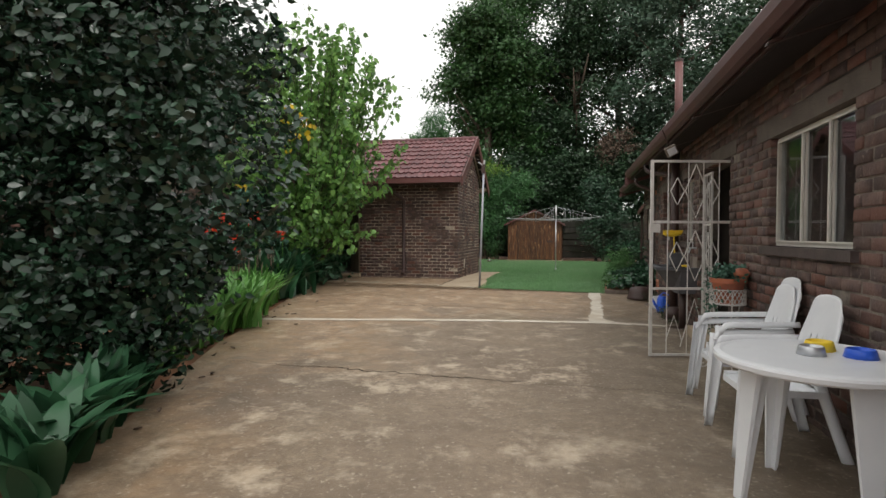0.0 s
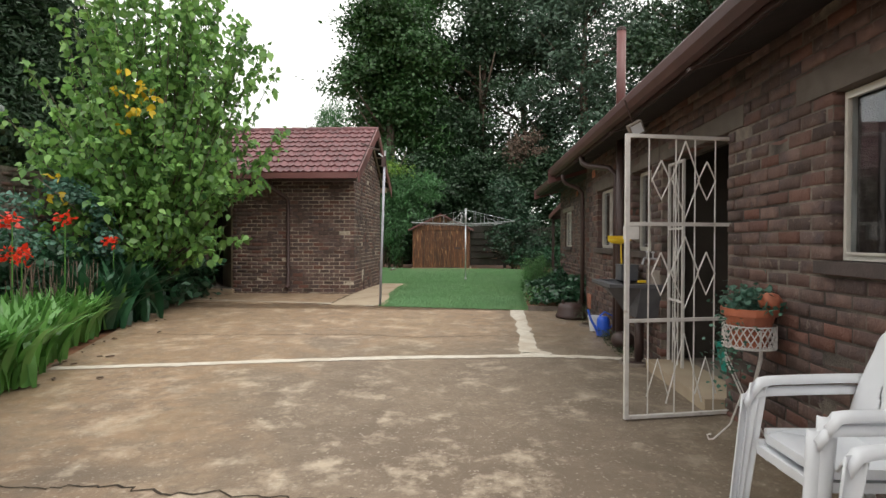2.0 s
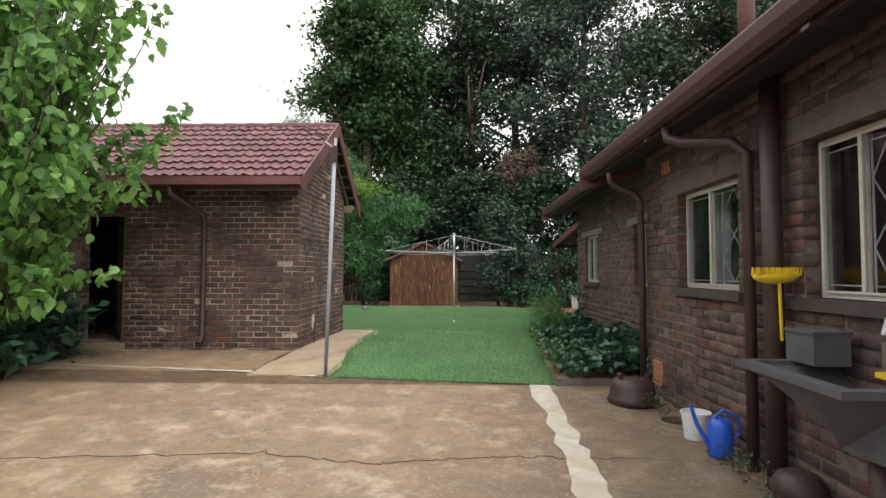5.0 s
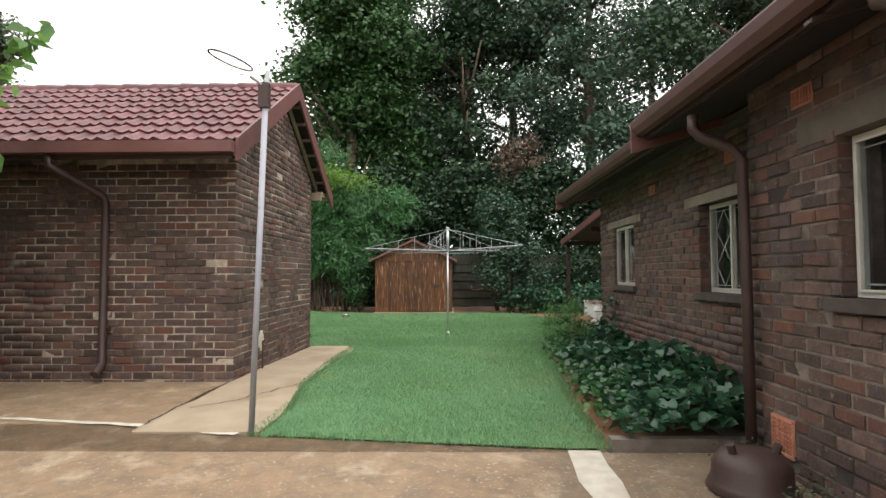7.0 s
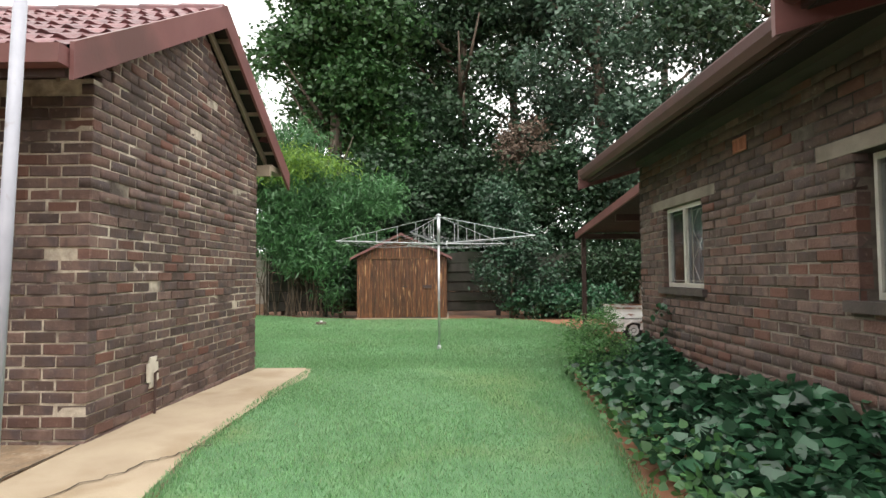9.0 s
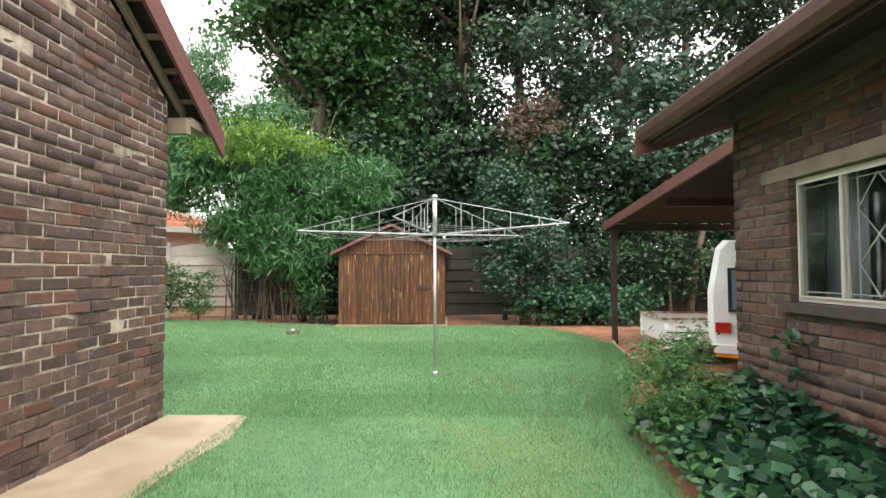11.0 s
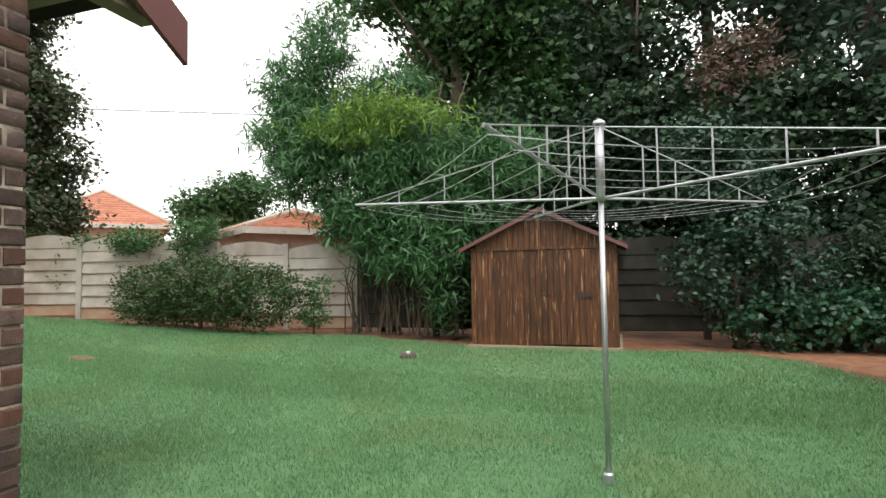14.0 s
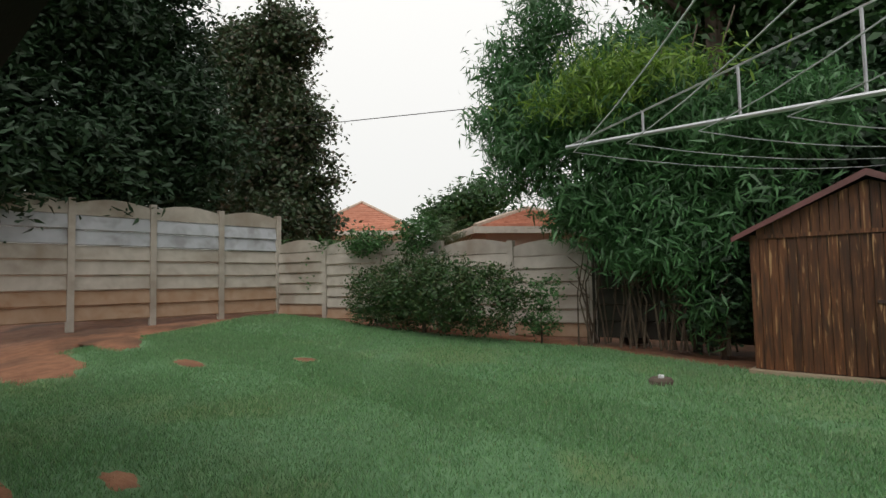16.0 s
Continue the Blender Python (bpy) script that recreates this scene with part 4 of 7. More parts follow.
roof = thing("outbuilding_roof", "maroon concrete tile roof of the outbuilding", "roof", (0, 0, 0), kind="structure")
EYF, EYB = 8.80, 13.30
ZE = RIDGE_Z - (RIDGE_Y - EYF) * PITCH
ZB = RIDGE_Z - (EYB - RIDGE_Y) * PITCH
V, F = tiled_plane("back", EYB - 0.18, RIDGE_Y, ZB + 0.115, RIDGE_Z, OXW - 0.2, -2.22, 9, "")
array_mesh("back_tiles", V, F, TILE, roof, "rows of wavy maroon tiles", kind="stuff", smooth=False)
ROWS, TW = 9, 0.30
ty, tz = (RIDGE_Y - EYF) / ROWS, (RIDGE_Z - ZE) / ROWS
TL = math.hypot(ty, tz)
tile_meshes = []
for k in range(3):
    bm = bmesh.new()
    grid = []
    for v0, lift in ((-0.02, 0.012), (0.0, 0.036), (TL * 0.5, 0.022), (TL * 1.03, 0.006)):
        row = []
        for i in range(11):
            u = i / 10
            wave = 0.034 * math.exp(-((u - 0.22) / 0.13) ** 2) + 0.026 * math.exp(-((u - 0.80) / 0.10) ** 2)
            if v0 < 0:
                row.append(bm.verts.new(((u - 0.5) * TW, 0.004, lift + wave - 0.022)))
            else:
                row.append(bm.verts.new(((u - 0.5) * TW, v0, lift + wave + 0.001 * k * math.sin(7 * u))))
        grid.append(row)
    for a, b in zip(grid, grid[1:]):
        for i in range(10):
            bm.faces.new((a[i], a[i + 1], b[i + 1], b[i]))
    me = bpy.data.meshes.new("tile")
    bm.to_mesh(me)
    bm.free()
    me.materials.append(TILE)
    tile_meshes.append(me)
trng = np.random.default_rng(33)
for r in range(ROWS):
    for c0 in range(18):
        ob = new("tile", tile_meshes[int(trng.integers(3))])
        ob.parent = roof
        ob.matrix_basis = pose(-2.24 - TW * (c0 + 0.5), EYF + ty * r, ZE + tz * r + 0.004, math.degrees(math.atan2(tz, ty)) + trng.normal(0, 0.4), trng.normal(0, 0.5), 0)
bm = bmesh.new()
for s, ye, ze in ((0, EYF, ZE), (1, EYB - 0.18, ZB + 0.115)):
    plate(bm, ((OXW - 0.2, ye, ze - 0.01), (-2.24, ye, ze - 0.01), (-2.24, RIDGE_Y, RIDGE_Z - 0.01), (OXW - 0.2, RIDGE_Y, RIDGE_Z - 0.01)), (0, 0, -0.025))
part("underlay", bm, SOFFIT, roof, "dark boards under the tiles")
bm = bmesh.new()
for i in range(13):
    x = -2.2 - 0.43 * i
    tube(bm, [(x, RIDGE_Y, RIDGE_Z - 0.005), (x - 0.45, RIDGE_Y, RIDGE_Z + 0.012)], 0.085, 10)
part("ridge_tiles", bm, TILE, roof, "half-round maroon ridge tiles")
# barge boards
for s, ye, ze in ((0, EYF - 0.04, ZE), (1, EYB + 0.04, ZB)):
    bm = bmesh.new()
    plate(bm, ((-2.20, ye, ze - 0.20), (-2.20, ye, ze + 0.045), (-2.20, RIDGE_Y, RIDGE_Z + 0.075), (-2.20, RIDGE_Y, RIDGE_Z - 0.17)), (0.03, 0, 0))
    part("bargeboard", bm, FASCIA, roof, "maroon painted bargeboard")
part("fascia", boxes(((OXW - 0.2, EYF - 0.02, ZE - 0.17), (-2.24, EYF + 0.01, ZE - 0.02))), DARKBROWN, roof)
bm = boxes(((OXW - 0.2, EYF - 0.13, ZE - 0.12), (-2.205, EYF - 0.022, ZE - 0.0)))
part("gutter", bm, FASCIA, roof, "maroon gutter", bevel=0.015)
# gable ladder: battens and rafter under the verge
bm = bmesh.new()
for sgn, ye, ze in ((1, EYF, ZE), (-1, EYB, ZB)):
    for k in range(7):
        f = (k + 0.6) / 7.4
        y, z = ye + (RIDGE_Y - ye) * f, ze + (RIDGE_Z - ze) * f - 0.062
        box(bm, (-2.40, y - 0.022, z - 0.02), (-2.238, y + 0.022, z + 0.02))
part("battens", bm, RAFTER, roof, "pale roof battens showing under the verge")
bm = bmesh.new()
for ye, ze in ((EYF, ZE), (EYB, ZB)):
    plate(bm, ((-2.385, ye + (0.1 if ye < 11 else -0.42), ze + (-0.06 if ye < 11 else 0.16)), (-2.385, RIDGE_Y, RIDGE_Z - 0.12), (-2.385, RIDGE_Y, RIDGE_Z - 0.22), (-2.385, ye + (0.1 if ye < 11 else -0.42), ze + (-0.16 if ye < 11 else 0.06))), (0.03, 0, 0))
part("rafter", bm, RAFTER, roof, "pale rafter against the gable")
part("wall_plate", boxes(((-2.9, 12.66, 2.52), (-2.24, 12.74, 2.66)), ((-2.35, 12.74, ZB - 0.02), (-2.24, 13.2, ZB + 0.06))), RAFTER, roof, "grey-brown timber wall plate")
t = thing("downpipe", "dark brown downpipe on the outbuilding front wall", "downpipe", (-3.87, 9.24, 0.1))
part("pipe", tube(bmesh.new(), [(-0.30, -0.5, 2.38), (-0.30, -0.5, 2.28), (-0.02, -0.03, 2.02), (0, 0, 1.95), (0, 0, 0.12), (0.0, -0.08, 0.02)], 0.042, 12), DARKBROWN, t, smooth=True)
part("shoe", tube(bmesh.new(), [(0, -0.02, 0.10), (0, -0.13, 0.02)], 0.048, 12), DARKBROWN, t)
for z in (0.5, 1.6):
    part("bracket", boxes(((-0.06, 0.0, z), (0.06, 0.062, z + 0.025))), DARKBROWN, t)

# ---- garden shed ----
shed = thing("garden_shed", "stained brown timber garden shed with a gable roof", "shed", (-1.12, 19.87, 0.02))
W2, SD, SH, SA = 1.17, 2.0, 1.64, 2.20
part("slab", boxes(((-W2 - 0.06, -0.10, -0.05), (W2 + 0.06, SD, 0.035))), CONC_PALE, shed, "pale concrete base", bevel=0.008)
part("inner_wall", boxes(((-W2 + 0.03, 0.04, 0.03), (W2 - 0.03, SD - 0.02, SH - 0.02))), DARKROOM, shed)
rng = np.random.default_rng(12)
pw, x = 0.098, -W2
while x < W2 - 0.02:
    w = min(pw, W2 - x) - 0.006
    top = SH - 0.02
    door = -0.02 < x < 0.72
    o = rng.uniform(-0.004, 0.004)
    part("plank", boxes(((x, -0.005 + o - (0.02 if door else 0), 0.04 + (0.03 if door else rng.uniform(0, 0.01))), (x + w, 0.03 + o, top - (0.04 if door else 0)))), WOOD, shed, bevel=0.003)
    x += pw
x = -W2 + 0.08
while x < W2 - 0.1:
    w = 0.085
    hz0, hz1 = SH - 0.01, SH + (SA - SH) * (1 - abs(x) / (W2 + 0.12)) - 0.02
    hz2 = SH + (SA - SH) * (1 - abs(x + w) / (W2 + 0.12)) - 0.02
    if min(hz1, hz2) > hz0 + 0.03:
        bm = bmesh.new()
        plate(bm, [(px, -0.03, pz) for px, pz in ((x, hz0), (x + w, hz0), (x + w, hz2), (x, hz1))], (0, 0.025, 0))
        part("gable_plank", bm, WOOD, shed)
    x += 0.092
for s in (-1, 1):
    for j in range(4):
        part("side_plank", boxes(((s * W2 - 0.015, 0.04 + j * 0.49, 0.04), (s * W2 + 0.015, 0.52 + j * 0.49, SH))), WOOD, shed, bevel=0.003)
    bm = bmesh.new()
    plate(bm, ((0, -0.14, SA + 0.07), (s * (W2 + 0.16), -0.14, SH - 0.02), (s * (W2 + 0.16), SD + 0.1, SH - 0.02), (0, SD + 0.1, SA + 0.07)), (0, 0, -0.025))
    part("roof", bm, DARKBROWN, shed, "dark brown felted roof slope")
    bm = bmesh.new()
    plate(bm, ((0, -0.163, SA + 0.075), (s * (W2 + 0.17), -0.163, SH - 0.015), (s * (W2 + 0.17), -0.163, SH - 0.075), (0, -0.163, SA + 0.0)), (0, 0.02, 0))
    part("bargeboard", bm, FASCIA, shed)
part("batten", boxes(((-W2, -0.032, SH - 0.045), (W2, -0.012, SH + 0.0))), WOOD, shed)
part("latch", boxes(((0.02, -0.05, 0.84), (0.16, -0.026, 0.875))), DARKBROWN, shed, "dark door latch")
part("hinge", boxes(((0.56, -0.05, 0.82), (0.80, -0.03, 0.90))), DARKBROWN, shed, "dark hinge plate")

# ---- rotary clothes hoist ----
HZ = 1.785
hoist = thing("clothes_hoist", "galvanised rotary clothes hoist standing in the lawn", "clothes line", (-0.02, 14.43, -0.045))
part("mast", rods((0.0175, (0, 0, -0.05), (0, 0, 1.745)), n=12), STEEL, hoist, smooth=True)
part("sleeve", rods((0.028, (0, 0, 1.725), (0, 0, 2.205)), n=12), STEEL, hoist, smooth=True)
part("foot_collar", lathe([(0.034, 0.0), (0.034, 0.07), (0.026, 0.08)], 12), STEEL, hoist)
part("cap", lathe([(0.036, 2.20), (0.04, 2.21), (0.036, 2.225), (0.01, 2.24)], 12), STEEL, hoist)
ARMS, R = (177, 258.6, 327, 46, 112), 1.72
tips = []
for a in ARMS:
    ca, sa = math.cos(radians(a)), math.sin(radians(a))
    tip = (R * ca, R * sa, HZ + 0.02)
    tips.append(tip)
    part("arm", rods((0.009, (0.03 * ca, 0.03 * sa, 1.745), tip), n=8), STEEL, hoist)
    part("stay", rods((0.0045, (0.03 * ca, 0.03 * sa, 2.185), tip), n=5), STEEL, hoist)
    for q in (0.22, 0.40, 0.60, 0.80):
        zl, zu = 1.745 + (HZ - 1.725) * q, 2.185 + (HZ + 0.02 - 2.185) * q
        part("strut", rods((0.0055, (R * q * ca, R * q * sa, zl), (R * q * ca, R * q * sa, zu))), STEEL, hoist)
bm = bmesh.new()
for q in (0.38, 0.52, 0.68, 0.84, 0.98):
    for i in range(5):
        p, r = Vector(tips[i]) * q, Vector(tips[(i + 1) % 5]) * q
        p.z = r.z = 1.745 + 0.06 * q - 0.025
        pts = [p.lerp(r, s / 6) - Vector((0, 0, 0.05 * q * 4 * (s / 6) * (1 - s / 6))) for s in range(7)]
        tube(bm, pts, 0.0022, 4, cap=False)
part("line", bm, STEEL, hoist, "thin wire washing lines", kind="stuff")

# ---- netball pole ----
np_ = thing("netball_post", "leaning grey steel netball post with a bare ring", "netball post", (-1.50, 7.41, -0.05))
part("post", rods((0.023, (0, 0, -0.05), (0.085, 0.0, 2.66)), n=14), POLE, np_, smooth=True)
part("neck", boxes(((0.035, -0.035, 2.60), (0.115, 0.035, 2.80))), DARKBROWN, np_, "rusted steel socket", bevel=0.006)
part("bracket", rods((0.014, (0.07, -0.02, 2.78), (-0.02, -0.06, 2.84)), (0.02, (0.09, 0, 2.76), (0.10, 0, 2.90))), STEEL, np_, "steel ring bracket")
bm = bmesh.new()
cx, cy, cz0, rr = -0.17, -0.08, 2.96, 0.165
tube(bm, [(cx + rr * math.cos(2 * math.pi * k / 28), cy + rr * math.sin(2 * math.pi * k / 28), cz0 - 0.35 * rr * math.cos(2 * math.pi * k / 28)) for k in range(29)], 0.007, 6, cap=False)
part("ring", bm, DARKBROWN, np_, "bare steel ring")

# ---- security gates ----
def diamond_bars(r, cx, z0, z1, w, y=0.0):
    zm = (z0 + z1) / 2
    return (r, (cx, y, z1), (cx - w, y, zm), (cx, y, z0), (cx + w, y, zm), (cx, y, z1))


gate = thing("security_gate", "white painted steel security gate standing open", "gate", (2.25, 1.66, -0.14), -166.5)
GW, GH = 0.91, 2.12
part("gate_frame", boxes(((0, -0.014, 0), (0.03, 0.014, GH)), ((GW - 0.03, -0.014, 0), (GW, 0.014, GH)), ((0.03, -0.014, 0), (GW - 0.03, 0.014, 0.025)), ((0.03, -0.014, GH - 0.025), (GW - 0.03, 0.014, GH)),
     ((0.03, -0.012, 1.44), (GW - 0.03, 0.012, 1.468)), ((0.03, -0.012, 0.72), (GW - 0.03, 0.012, 0.745))), GATEP, gate)
for x in (0.17, 0.34, 0.50, 0.72):
    part("bar", rods((0.0055, (x, 0, 0.02), (x, 0, GH - 0.02))), GATEP, gate)
for cx, z0, z1, w in ((0.42, 1.50, 2.08, 0.115), (0.24, 1.64, 1.93, 0.075), (0.62, 1.64, 1.93, 0.075), (0.42, 0.82, 1.36, 0.115), (0.24, 0.92, 1.24, 0.075), (0.62, 0.92, 1.24, 0.075)):
    part("diamond", rods(diamond_bars(0.006, cx, z0, z1, w)), GATEP, gate)
for cx, zt, w, zb in ((0.42, 0.62, 0.15, 0.10), (0.24, 0.44, 0.09, 0.16), (0.64, 0.44, 0.09, 0.16)):
    part("chevron", rods((0.006, (cx - w, 0, zb), (cx, 0, zt), (cx + w, 0, zb))), GATEP, gate)
lock = part("lock_box", boxes(((GW - 0.10, -0.022, 1.34), (GW + 0.004, 0.022, 1.435))), GATEP, gate, "white steel lock box", bevel=0.004)
part("keyhole", boxes(((GW - 0.065, -0.0235, 1.385), (GW - 0.04, -0.0215, 1.395))), DARKBROWN, lock, "dark keyhole")
for z in (0.25, 1.72):
    part("hinge", rods((0.011, (0.0, 0.0, z), (0.0, 0.0, z + 0.11))), GATEP, gate)
leaf = thing("security_gate", "narrow fixed leaf of the white security gate", "gate", (2.27, 3.14, -0.14), -90)
part("gate_frame", boxes(((0, -0.012, 0), (0.026, 0.012, GH)), ((0.38, -0.012, 0), (0.406, 0.012, GH)), ((0.026, -0.012, 0), (0.38, 0.012, 0.025)), ((0.026, -0.012, GH - 0.025), (0.38, 0.012, GH)),
     ((0.026, -0.01, 1.44), (0.38, 0.01, 1.46)), ((0.026, -0.01, 0.72), (0.38, 0.01, 0.74))), GATEP, leaf)
for x in (0.13, 0.27):
    part("bar", rods((0.0055, (x, 0, 0.02), (x, 0, GH - 0.02))), GATEP, leaf)
for z0, z1 in ((1.55, 2.0), (0.9, 1.35), (0.25, 0.62)):
    part("diamond", rods(diamond_bars(0.006, 0.20, z0, z1, 0.065)), GATEP, leaf)
part("gate_rail_stand", boxes(((2.24, 1.655, -0.14), (2.30, 1.68, 2.0))), GATEP, None, "white steel jamb of the security gate", kind="structure")
part("trim_threshold", boxes(((2.05, 1.69, -0.18), (2.46, 3.15, -0.048))), CONC_PALE, None, "pale concrete threshold", bevel=0.01, kind="structure")
crate = thing("storage_crate", "green plastic crate inside the porch", "crate", (2.75, 2.62, -0.06))
part("tub", lathe([(0.16, 0), (0.22, 0.25), (0.24, 0.25), (0.24, 0.27), (0.21, 0.27), (0.15, 0.02)], 4, False), TEAL, crate)
crate.rotation_euler[2] = radians(45)
br = thing("broom", "green-handled broom leaning inside the porch", "broom", (2.62, 2.1, -0.06))
part("handle", rods((0.011, (0, 0, 0.1), (0.15, 0.45, 1.30))), TEAL, br)
part("head", boxes(((-0.15, -0.03, 0.02), (0.15, 0.03, 0.12))), TEAL, br, bevel=0.01)
iron = thing("ironing_board", "green covered board standing inside the porch", "board", (3.0, 1.9, -0.06))
part("board", boxes(((-0.2, -0.3, 1.0), (0.2, 0.5, 1.05))), TEAL, iron, bevel=0.015)
part("leg", rods((0.012, (-0.15, -0.2, 0), (0.15, 0.4, 1.0)), (0.012, (-0.15, 0.4, 0), (0.15, -0.2, 1.0))), STEEL, iron)

# ---- plastic table and chairs ----
table = thing("garden_table", "round white plastic garden table", "table", (1.745, -1.77, -0.153))
part("tabletop", lathe([(0.41, 0.685), (0.455, 0.68), (0.468, 0.69), (0.472, 0.71), (0.467, 0.722), (0.44, 0.728), (0.425, 0.722), (0.02, 0.722)], 48), PLASTIC, table, smooth=False)
for k in range(4):
    a = radians(90 * k + 12)
    c, s = math.cos(a), math.sin(a)
    bm = bmesh.new()
    box(bm, (-0.075, -0.013, 0), (0.075, 0.013, 0.69))
    box(bm, (-0.013, -0.09, 0), (0.013, -0.0131, 0.69))
    for v in bm.verts:
        q = v.co.z / 0.69
        x, y = v.co.x * (0.45 + 0.55 * q), v.co.y * (0.45 + 0.55 * q)
        r = 0.385 - 0.06 * q
        v.co = Vector((c * r - s * x + c * y, s * r + c * x + s * y, v.co.z))
    part("leg", bm, PLASTIC, table, bevel=0.003)


def garden_chair(at, rz):
    t = thing("garden_chair", "white plastic garden armchair with a slotted back", "chair", at, rz, group="white garden chairs")
    # local: faces -y, seat 0.40 high
    def seat(u, v):
        return ((u - 0.5) * (0.44 - 0.03 * v), -0.23 + 0.44 * v, 0.405 - 0.03 * math.sin(math.pi * v) - 0.025 * (1 - (2 * u - 1) ** 2) - 0.06 * max(0, 0.12 - v) / 0.12 * 0.6)
    part("seat", sheet(seat, 12, 12, 0.008, lambda u, v: v > 0.35 and v < 0.9 and any(abs(u - k) < 0.03 for k in (0.2, 0.8)) and False), PLASTIC, t, smooth=True)

    def back(u, v):
        w, rim = 0.40 + 0.05 * math.sin(math.pi * min(1, v * 1.1)), abs(2 * u - 1)
        top = 0.56 - 0.035 * rim ** 2 - 0.10 * rim ** 8
        return ((u - 0.5) * w * (1 - 0.10 * v ** 6 * rim ** 4), 0.17 + 0.125 * v + 0.035 * (1 - rim ** 2), 0.39 + top * v)
    part("backrest", sheet(back, 44, 30, 0.009, lambda u, v: 0.16 < v < 0.55 and any(abs(u - 0.5 - (k - 0.5) * (0.8 + 0.4 * v)) < 0.0115 for k in (0.29, 0.43, 0.57, 0.71))), PLASTIC, t, smooth=True)
    for s in (-1, 1):
        def arm(u, v):
            x = s * (0.225 + 0.07 * u + 0.012 * math.sin(3.1 * v))
            return (x, -0.275 + 0.53 * v, 0.635 + 0.02 * v - 0.035 * (2 * u - 1) ** 4 - (0.06 * ((0.12 - v) / 0.12) ** 2 if v < 0.12 else 0))
        part("armrest", sheet(arm, 5, 12, 0.008), PLASTIC, t, smooth=True)
        # front leg runs from the arm to the ground
        def leg(u, v):
            a = math.pi * (u * 1.1 - 0.55)
            q = v
            return (s * (0.245 + 0.03 * (1 - q)) + s * 0.024 * math.cos(a) - s * 0.005, -0.245 - 0.06 * (1 - q) + 0.042 * math.sin(a) * (0.65 + 0.35 * q), 0.61 * q)
        part("leg", sheet(leg, 6, 6, 0.006), PLASTIC, t, smooth=True)

        def rear(u, v):
            a = math.pi * (u * 1.1 - 0.55)
            return (s * (0.20 + 0.06 * (1 - v)) + s * 0.02 * math.cos(a), 0.17 + 0.13 * (1 - v) + 0.035 * math.sin(a), 0.44 * v)
        part("leg", sheet(rear, 6, 6, 0.006), PLASTIC, t, smooth=True)
        part("side_rail", boxes(((s * 0.225 - 0.012, -0.22, 0.36), (s * 0.225 + 0.012, 0.2, 0.40))), PLASTIC, t, bevel=0.004)
    part("front_rail", boxes(((-0.2, -0.235, 0.345), (0.2, -0.222, 0.385))), PLASTIC, t, bevel=0.003)
    return t


chair = garden_chair((1.815, -0.24, -0.15), -88)
copy_thing(chair, pose(1.85, -0.245, -0.095, 0, 0, -88))
copy_thing(chair, pose(1.80, -0.99, -0.15, 0, 0, -86))


def bowl(label, at, r, h, mat, inner=None):
    b = thing("pet_bowl", label, "bowl", at, group="pet bowls on the table")
    part("shell", lathe([(r, 0), (r * 0.86, h), (r * 0.80, h + 0.004), (r * 0.74, h), (r * 0.66, h * 0.4), (0.01, h * 0.35)], 28), mat, b, smooth=True)
    return b


bowl("shiny steel pet bowl on the table", (1.73, -1.72, 0.569), 0.066, 0.042, STEEL)
bowl("yellow plastic pet bowl on the table", (1.82, -1.58, 0.569), 0.074, 0.045, YELLOW)
bowl("blue plastic pet bowl on the table", (1.94, -1.74, 0.569), 0.074, 0.040, BLUE)

# ---- pot stand ----
ps = thing("plant_stand", "white wrought-iron plant stand", "plant stand", (2.02, 0.95, -0.15))
bm = bmesh.new()
for z in (0.66, 0.80):
    tube(bm, [(0.155 * math.cos(2 * math.pi * k / 24), 0.155 * math.sin(2 * math.pi * k / 24), z) for k in range(25)], 0.005, 5, cap=False)
for k in range(24):
    a, b = 2 * math.pi * k / 24, 2 * math.pi * (k + 1) / 24
    for z0, z1 in ((0.66, 0.73), (0.73, 0.66), (0.73, 0.80), (0.80, 0.73)):
        tube(bm, [(0.155 * math.cos(a), 0.155 * math.sin(a), z0), (0.155 * math.cos(b), 0.155 * math.sin(b), z1)], 0.0042, 4)
part("basket", bm, GATEP, ps, "white pierced ring basket")
part("tray", lathe([(0.15, 0.655), (0.15, 0.662)], 20), GATEP, ps)
for k in range(3):
    a = radians(30 + 120 * k)
    c, s = math.cos(a), math.sin(a)
    bm = bmesh.new()
    tube(bm, [(0.15 * c, 0.15 * s, 0.78), (0.13 * c, 0.13 * s, 0.55), (0.04 * c, 0.04 * s, 0.34), (0.10 * c, 0.10 * s, 0.14), (0.20 * c, 0.20 * s, 0.02), (0.23 * c, 0.23 * s, 0.012), (0.24 * c, 0.24 * s, 0.04), (0.215 * c, 0.215 * s, 0.05)], 0.006, 6)
    tube(bm, [(0.155 * c, 0.155 * s, 0.66), (0.03 * c, 0.03 * s, 0.36), (0.0, 0.0, 0.1)], 0.005, 5)
    part("leg", bm, GATEP, ps)
pot = thing("flower_pot", "terracotta-coloured pot with grey-green succulents in the stand", "plant pot", (2.02, 0.95, 0.515))
part("pot", lathe([(0.105, 0), (0.145, 0.20), (0.165, 0.20), (0.168, 0.245), (0.15, 0.245), (0.13, 0.19), (0.01, 0.185)], 28), TERRA, pot, smooth=False)
rng = np.random.default_rng(31)
pp = np.array([(0, 0, 0.28)]) + rng.normal(0, 1, (420, 3)) * (0.075, 0.075, 0.055)
v, f = leaf_mesh(rng, pp, 0.04, "round", width=0.8)
array_mesh("foliage", v, f, L_BLUISH, pot, "small grey-green leaves")
pp = np.array([(-0.16, -0.05, 0.0)]) + rng.normal(0, 1, (150, 3)) * (0.05, 0.07, 0.16)
